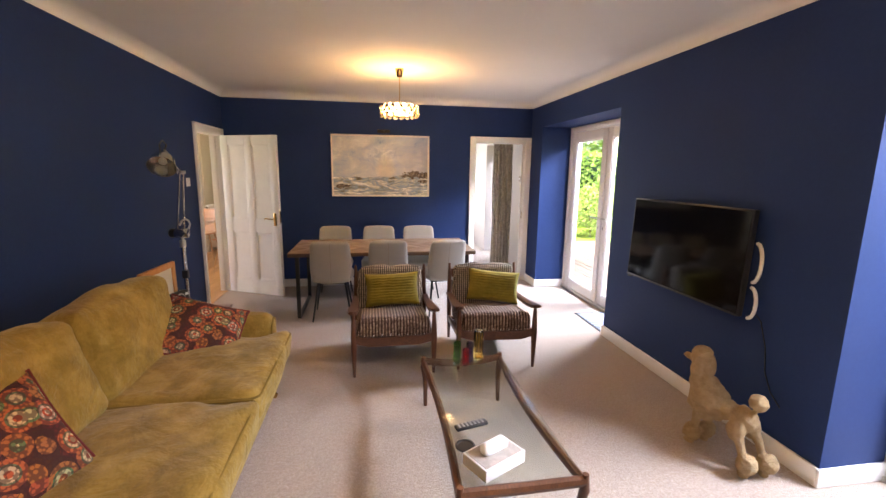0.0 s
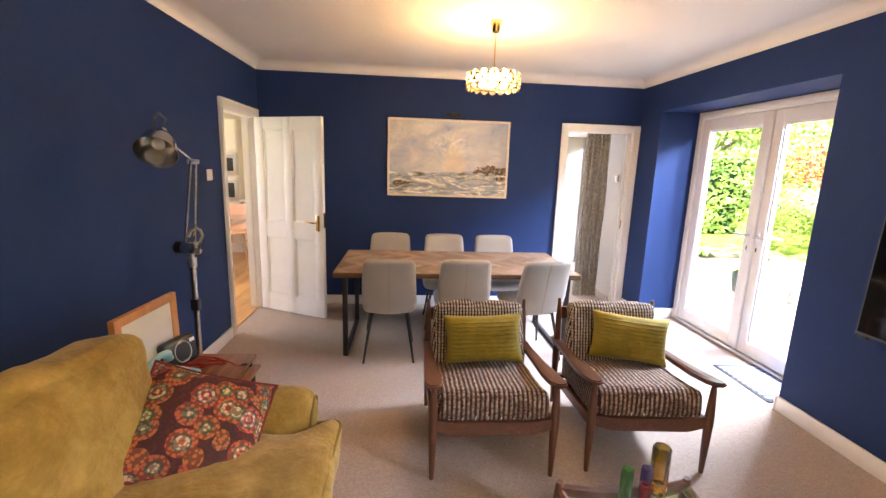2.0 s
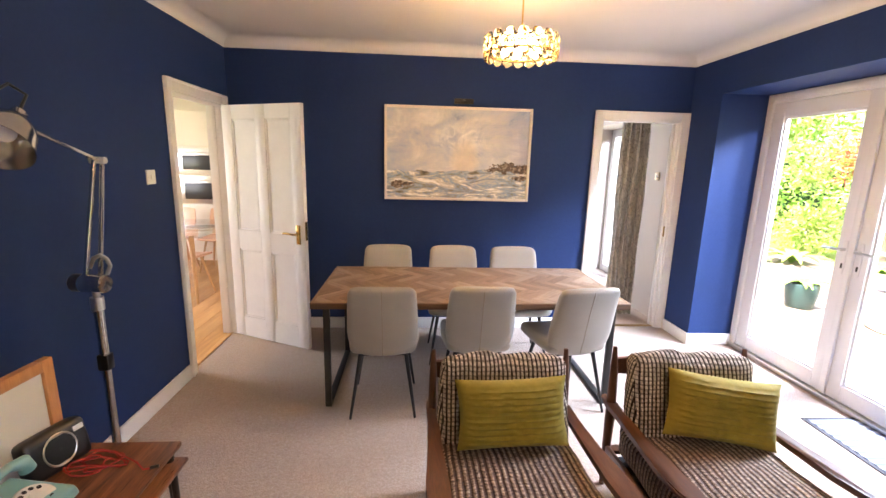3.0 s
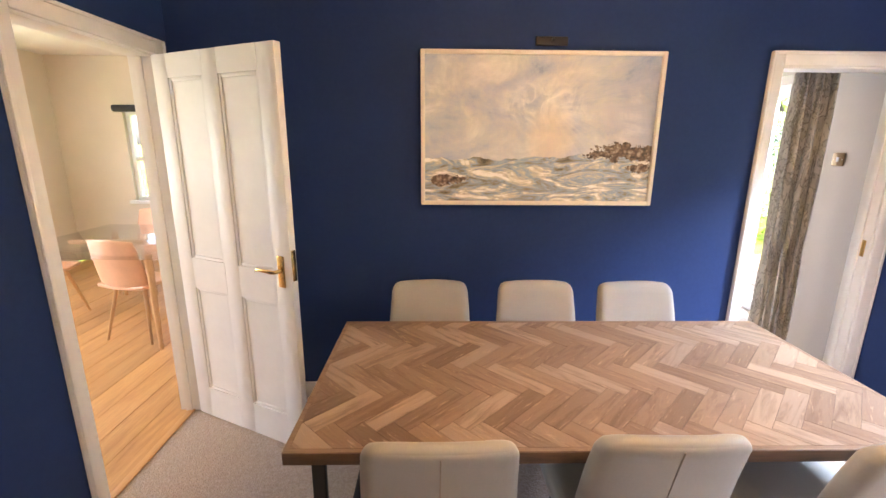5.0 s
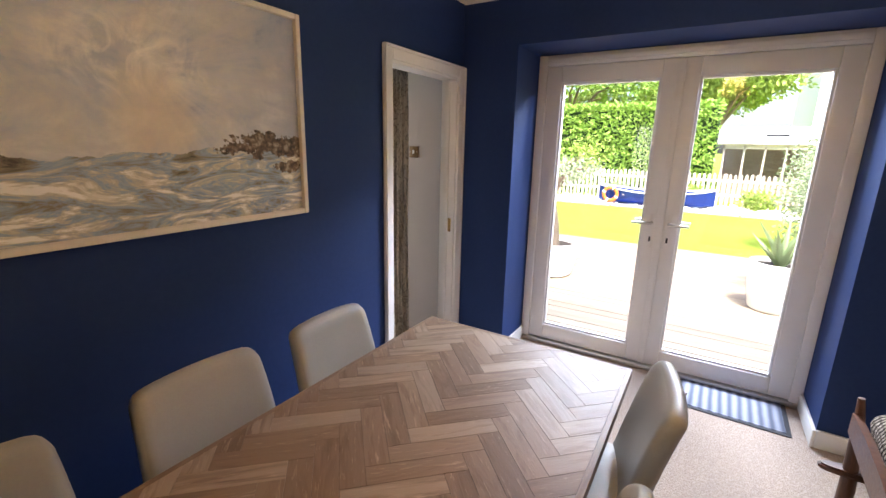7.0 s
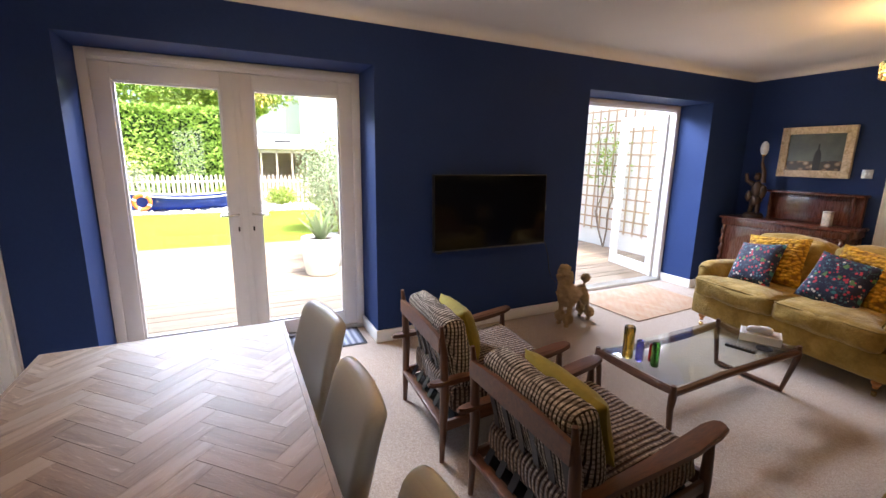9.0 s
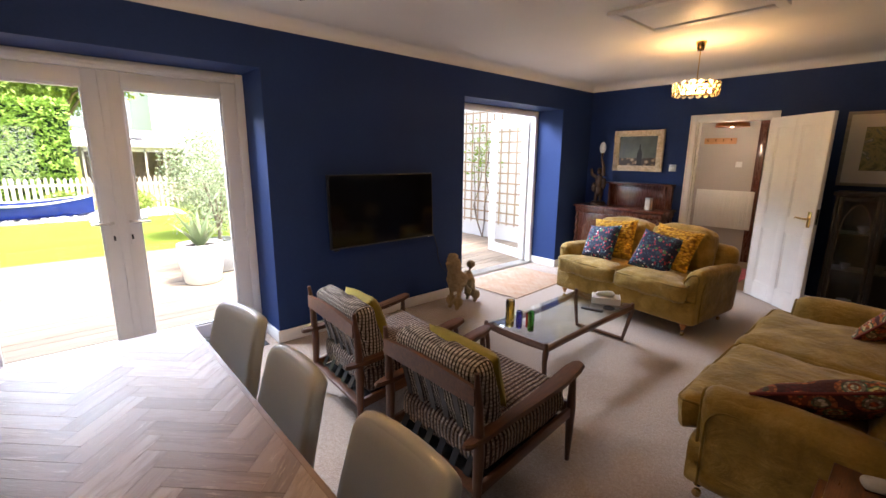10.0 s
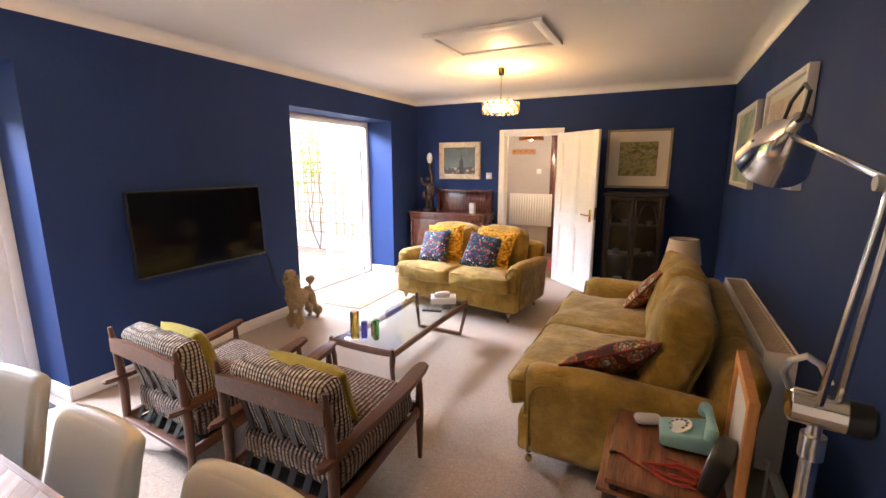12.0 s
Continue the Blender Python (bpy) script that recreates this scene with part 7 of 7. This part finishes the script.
bmesh.ops.solidify(bm, geom=bm.faces[:], thickness=0.025)
part("hull", bm, BLUE, boat)
for s in (0, 8):
    pts = []
    for k in range(21):
        t = 2 * k / 20 - 1
        w = 0.62 * (1 - abs(t) ** 2.4) ** 0.8 + 0.02
        pts.append(((1 if s == 0 else -1) * w, 1.66 * t, 0.405 + 0.16 * t * t))
    part("gunwale", tube(B(), pts, 0.025, 8), plain("white_boat_trim", (0.72, 0.72, 0.70), 0.5), boat)
for y in (-0.6, 0.1, 0.8):
    part("thwart", box(B(), -0.5, y - 0.1, 0.30, 0.5, y + 0.1, 0.33, 0.004), PALE, boat)
ORANGE = plain("orange_ring_rubber", (0.62, 0.16, 0.025), 0.5)
lb = thing("life_ring", "orange life ring hung on the boat", "life ring", pose(14.26, 7.55, GZ + 0.36, 0, 90, 0))
part("ring", tube(B(), [(0.20 * math.cos(a), 0.20 * math.sin(a), 0) for a in (2 * math.pi * k / 28 for k in range(30))], 0.055, 12, cap=False), ORANGE, lb)
for k in range(4):
    a = math.pi / 2 * k + 0.4
    part("band", tube(B(), [(0.20 * math.cos(a + d), 0.20 * math.sin(a + d), 0) for d in (-0.13, 0, 0.13)], 0.058, 12), WHITE_PAINT, lb, "white band")

# summer house
sh_ = thing("summer_house", "timber summer house with a pale felt roof", "shed", pose(19.0, 3.2, GZ) @ Matrix.Diagonal((1, 0.78, 0.91, 1)))
TIMBER = wood("brown_shiplap", (0.26, 0.17, 0.10), (0.38, 0.27, 0.18), (0.48, 0.36, 0.25), "Y", 0.8, 0.7)
part("back_wall", box(B(), 1.0, -1.9, 0, 1.1, 1.9, 2.2), TIMBER, sh_)
for y0 in (-1.9, 1.82):
    part("side_wall", box(B(), -0.9, y0, 0, 1.0, y0 + 0.08, 2.2), TIMBER, sh_)
part("front_panel", box(B(), -0.98, -1.9, 0, -0.9, 1.9, 0.85), TIMBER, sh_)
for k in range(6):
    part("post", box(B(), -0.98, -1.9 + 0.744 * k, 0.85, -0.9, -1.82 + 0.744 * k, 2.15, 0.004), PALE, sh_)
part("head_rail", box(B(), -0.98, -1.9, 2.02, -0.9, 1.9, 2.2), PALE, sh_)
for k in range(5):
    pane((-0.945, -1.82 + 0.744 * k, 0.85, -0.935, -1.82 + 0.744 * k + 0.664, 2.02), sh_)
for s in (-1, 1):
    bm = poly(B(), [(-1.25, 0.0), (0.06, 0.62), (0.06, 0.67), (-1.25, 0.06)], 4.3)
    bmesh.ops.transform(bm, matrix=pose(0.06, 2.15, 2.2) @ Matrix.Diagonal((s * -1.0 if s > 0 else 1.0, 1, 1, 1)) @ pose(0, 0, 0, 90, 0, 0), verts=bm.verts)
    part("roof", bm, plain("pale_grey_roof_felt", (0.68, 0.66, 0.64), 0.9, spread=0.1), sh_)
part("roof_window", box(B(), -0.75, -0.4, 2.50, -0.35, 0.4, 2.56, 0.006, 2, pose(0, 0, 0)), BLACK_PLASTIC, sh_)

# neighbouring white house
nh = thing("neighbour_house", "white rendered neighbouring house with a slate roof", "house", pose(30, -4.2, GZ))
part("wall", box(B(), 0, -6, 0, 8, 5.0, 7.0), RENDER, nh)
part("roof", poly(B(), [(-0.5, 6.9), (8.5, 6.9), (4, 10.4)], 11.8, pose(0, 5.4, 0, 90)), plain("grey_slate", (0.14, 0.145, 0.16), 0.7, spread=0.2), nh)
for y0 in (-4, -1.5):
    w_ = part("window", box(B(), -0.04, y0, 4.0, 0.02, y0 + 1.1, 5.2, 0.01), PVC, nh)
    part("pane", box(B(), -0.05, y0 + 0.1, 4.1, -0.0405, y0 + 1.0, 5.1), BLACK_PLASTIC, w_)


def tree(label, x, y, z, trunk_h, r0, crown, count, size, mats, seed, spread=1.0, lean=(0, 0)):
    """Tapered trunk, limbs, and a crown of many clumps."""
    rng = random.Random(seed)
    top = thing("tree", label, "tree", pose(x, y, z))
    tip = Vector((lean[0], lean[1], trunk_h))
    part("trunk", tube(B(), [(0, 0, -0.05), (lean[0] * 0.3 + 0.03, lean[1] * 0.3, trunk_h * 0.35), (lean[0] * 0.7 - 0.02, lean[1] * 0.7, trunk_h * 0.7), tuple(tip)], [r0, r0 * 0.8, r0 * 0.66, r0 * 0.5], 12), BARK, top)
    per = count // crown
    for k in range(crown):
        a = 2 * math.pi * (k + rng.uniform(-0.25, 0.25)) / crown
        rr = spread * rng.uniform(0.45, 1.0)
        end = tip + Vector((rr * math.cos(a), rr * math.sin(a), spread * rng.uniform(0.1, 0.9)))
        mid = tip.lerp(end, 0.5) + Vector((0, 0, 0.12 * spread))
        part("limb", tube(B(), [tuple(tip - Vector((0, 0, trunk_h * 0.15))), tuple(mid), tuple(end)], [r0 * 0.45, r0 * 0.3, r0 * 0.12], 8), BARK, top)
        cl = spread * rng.uniform(0.4, 0.62)
        leaves("crown", leaf_cloud(per, blob_place(tuple(end), (cl, cl, cl * 0.6), 0.2, 0.5), size, seed * 31 + k), mats[k % len(mats)], top)
    return top


tree("broad green garden tree behind the hedge", 24, 12, GZ, 3.2, 0.22, 9, 9000, 0.26, [MAPLE_GREEN, HEDGE_LEAF], 3, 3.0)
tree("broad green garden tree behind the hedge", 27, 6.0, GZ, 3.0, 0.24, 9, 9000, 0.28, [HEDGE_LEAF, SHRUB_LEAF], 4, 3.4)
tree("broad green garden tree behind the summer house", 25.5, 5.2, GZ, 3.0, 0.2, 8, 7000, 0.26, [SHRUB_LEAF, MAPLE_GREEN], 6, 2.6)
tree("spreading maple with green and red leaves", 9.4, 10.3, GZ, 1.5, 0.09, 9, 7000, 0.10, [MAPLE_GREEN, MAPLE_GREEN, MAPLE_RED], 8, 1.5)
tree("large leafy garden tree at the boundary", 10.5, 17.0, GZ, 2.4, 0.2, 9, 9000, 0.22, [HEDGE_LEAF, SHRUB_LEAF], 9, 3.2)
tree("large leafy garden tree at the boundary", 4.5, 17.5, GZ, 2.6, 0.2, 9, 8000, 0.22, [SHRUB_LEAF, HEDGE_LEAF], 10, 3.0)
side = thing("hedge", "clipped hedge along the side of the garden", "hedge", pose(0, 0, GZ))
# Inner block, coloured dark as the shade behind the side hedge's leaves
part("core", box(B(), -2.0, 14.2, 0, 17.0, 15.0, 2.3, 0.1), plain("side_hedge_inner_shade", (0.02, 0.045, 0.01), 0.95, spread=0.3), side)


def side_place(rng):
    x, f = rng.uniform(-2.0, 17.0), rng.random()
    if f < 0.75:
        z = rng.uniform(0, 2.4)
        return Vector((x, 14.15 + 0.15 * noise.noise(Vector((x, z, 5))) - rng.uniform(0, 0.15), z)), Vector((0, -1, 0.2))
    return Vector((x, rng.uniform(14.1, 15.0), 2.4 + 0.15 * noise.noise(Vector((x, 1, 5))))), Vector((0, -0.2, 1))


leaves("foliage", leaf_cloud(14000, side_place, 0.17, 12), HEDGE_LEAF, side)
shrub("bright green rounded shrub in the border", 8.6, 11.2, GZ, (0.7, 0.6, 0.55), 2600, 0.09, SHRUB_LEAF, 21)
shrub("yellow-green rounded shrub in the border", 10.6, 11.6, GZ, (0.9, 0.8, 0.7), 3000, 0.10, SHRUB_LEAF, 22)
shrub("yellow-green rounded shrub in the border", 6.6, 12.0, GZ, (1.0, 0.8, 0.8), 3000, 0.10, MAPLE_GREEN, 23)
shrub("low green plant in the gravel bed", 15.6, 3.6, GZ + 0.04, (0.45, 0.5, 0.3), 1200, 0.10, SHRUB_LEAF, 24)
shrub("low green plant in the gravel bed", 15.7, 7.6, GZ + 0.04, (0.4, 0.5, 0.3), 1200, 0.10, OLIVE_LEAF, 25)
shrub("low grey-green plant in the gravel bed", 15.8, 5.4, GZ + 0.04, (0.3, 0.35, 0.32), 900, 0.12, SHRUB_LEAF, 26)
shrub("grey-green shrub at the edge of the lawn", 9.7, 3.1, GZ, (0.85, 0.8, 1.2), 5200, 0.075, OLIVE_LEAF, 27)
shrub("grey-green shrub at the edge of the lawn", 11.0, 1.4, GZ, (1.0, 0.9, 1.1), 4200, 0.08, OLIVE_LEAF, 28)


def fern(label, x, y, z, n_fronds, length, seed, material=FERN):
    rng = random.Random(seed)
    top = thing("fern", label, "plant", pose(x, y, z))
    for k in range(n_fronds):
        a = 2 * math.pi * k / n_fronds + rng.uniform(-0.2, 0.2)
        L = length * rng.uniform(0.75, 1.1)
        verts, faces = [], []
        for i in range(9):
            t = i / 8
            r, h = L * t * 0.8, L * (0.85 * t - 0.75 * t * t)
            w = 0.16 * L * math.sin(math.pi * min(1, t * 0.9 + 0.1)) * 0.5 + 0.004
            c, s = math.cos(a), math.sin(a)
            verts += [(r * c - w * s, r * s + w * c, h), (r * c, r * s, h + 0.015), (r * c + w * s, r * s - w * c, h)]
        for i in range(8):
            b = 3 * i
            faces += [(b, b + 1, b + 4, b + 3), (b + 1, b + 2, b + 5, b + 4)]
        me = bpy.data.meshes.new("frond")
        me.from_pydata(verts, [], faces)
        me.materials.append(material)
        ob = new("frond", me)
        ob.parent = top
    return top


fern("bright green fern clump beside the deck", 7.2, 10.0, DZ, 22, 0.8, 31)
fern("bright green fern clump beside the deck", 8.4, 9.5, GZ, 22, 0.8, 32)
fern("bright green fern clump beside the deck", 6.3, 10.2, DZ, 20, 0.7, 33)

POT_WHITE = plain("white_glazed_pot", (0.70, 0.68, 0.63), 0.4, spread=0.06, scale=6)
POT_GREY = plain("grey_zinc_pot", (0.33, 0.35, 0.36), 0.45, spread=0.12)
SOIL = plain("dark_potting_soil", (0.035, 0.025, 0.018), 0.95, spread=0.4, grain=60, strength=0.9, depth=0.01)


def pot(label, x, y, r, h, material):
    top = thing("plant_pot", label, "plant pot", pose(x, y, DZ + 0.002))
    part("body", lathe(B(), [(0.0, 0.0), (r * 0.72, 0.0), (r * 0.80, 0.02), (r * 0.97, h * 0.55), (r, h - 0.02), (r * 0.98, h), (r * 0.9, h), (r * 0.88, h - 0.05)], 32), material, top)
    part("soil", lathe(B(), [(0.0, h - 0.045), (r * 0.87, h - 0.05)], 24), SOIL, top)
    return top


pot("large white tapering pot on the deck", 5.45, 4.13, 0.275, 0.53, POT_WHITE)
ag = thing("agave", "spiky variegated agave in the white pot", "plant", pose(5.45, 4.13, DZ + 0.48))
AGAVE = foliage("blue_green_agave", (0.12, 0.19, 0.09), (0.30, 0.34, 0.16))
for k in range(17):
    a = k * 2.4
    up = 0.35 + 0.55 * (k / 17)
    L = 0.42 + 0.1 * math.sin(k * 3)
    bm = tube(B(), [(0.02 * math.cos(a), 0.02 * math.sin(a), 0), (0.35 * L * math.cos(a) * (1.2 - up), 0.35 * L * math.sin(a) * (1.2 - up), L * up * 0.6), (L * math.cos(a) * (1.2 - up), L * math.sin(a) * (1.2 - up), L * up + 0.1)], [0.03, 0.035, 0.003], 6, 0.3)
    part("spike", bm, AGAVE, ag)
pot("white tapering pot on the deck beside the wall", 5.95, 3.75, 0.25, 0.46, POT_GREY)
ob = shrub("airy grey-green shrub in a pot on the deck", 5.95, 3.75, DZ + 0.41, (0.42, 0.40, 0.80), 3000, 0.045, OLIVE_LEAF, 41)
pot("large low white pot with an old olive tree", 5.4, 6.6, 0.36, 0.44, POT_WHITE)
tree("gnarled old olive tree in a white pot", 5.4, 6.6, DZ + 0.41, 0.75, 0.12, 7, 2400, 0.05, [OLIVE_LEAF, SHRUB_LEAF], 43, 0.62, (0.06, 0.08))
pot("small grey pot on the deck", 5.12, 6.98, 0.13, 0.28, POT_GREY)
pot("dark green pot with a plant on the deck", 5.0, 7.45, 0.18, 0.32, plain("dark_green_glaze", (0.03, 0.06, 0.05), 0.3))
fern("leafy green plant in a pot on the deck", 5.0, 7.45, DZ + 0.26, 14, 0.45, 44)

# side wall with trellis
structure(part("wall_garden_side", box(B(), XE + DEEP + 0.05, -1.5, -0.3, 7.6, -1.3, 3.2), RENDER), "white rendered garden wall behind a trellis", "wall")
tr = thing("trellis", "square wooden wall trellis with bare climbing stems", "trellis", pose(4.55, -1.27, DZ + 0.30))
SLAT = plain("brown_trellis_slat", (0.42, 0.29, 0.18), 0.85, spread=0.2)
for k in range(17):
    part("slat", box(B(), -1.0 + 0.2 * k, -0.008, 0, -0.972 + 0.2 * k, 0.008, 2.3, 0.002, 1), SLAT, tr)
for k in range(12):
    part("slat", box(B(), -1.05, 0.0085, 0.04 + 0.2 * k, 2.28, 0.023, 0.068 + 0.2 * k, 0.002, 1), SLAT, tr)
cl = thing("climber", "bare climbing stems with a few leaves on the trellis", "plant", pose(5.35, -1.2, DZ))
rng = random.Random(51)
for k in range(3):
    x, z, pts = 0.0, 0.0, []
    for i in range(8):
        pts.append((x, 0.02 * math.sin(i), z))
        x += rng.uniform(-0.13, 0.15)
        z += 0.33
    part("stem", tube(B(), pts, [0.016, 0.014, 0.012, 0.01, 0.009, 0.007, 0.006, 0.004], 6), BARK, cl)
leaves("leaf_sprays", leaf_cloud(260, blob_place((0.1, 0.03, 1.7), (0.7, 0.06, 0.8), 0.1), 0.07, 52), SHRUB_LEAF, cl)
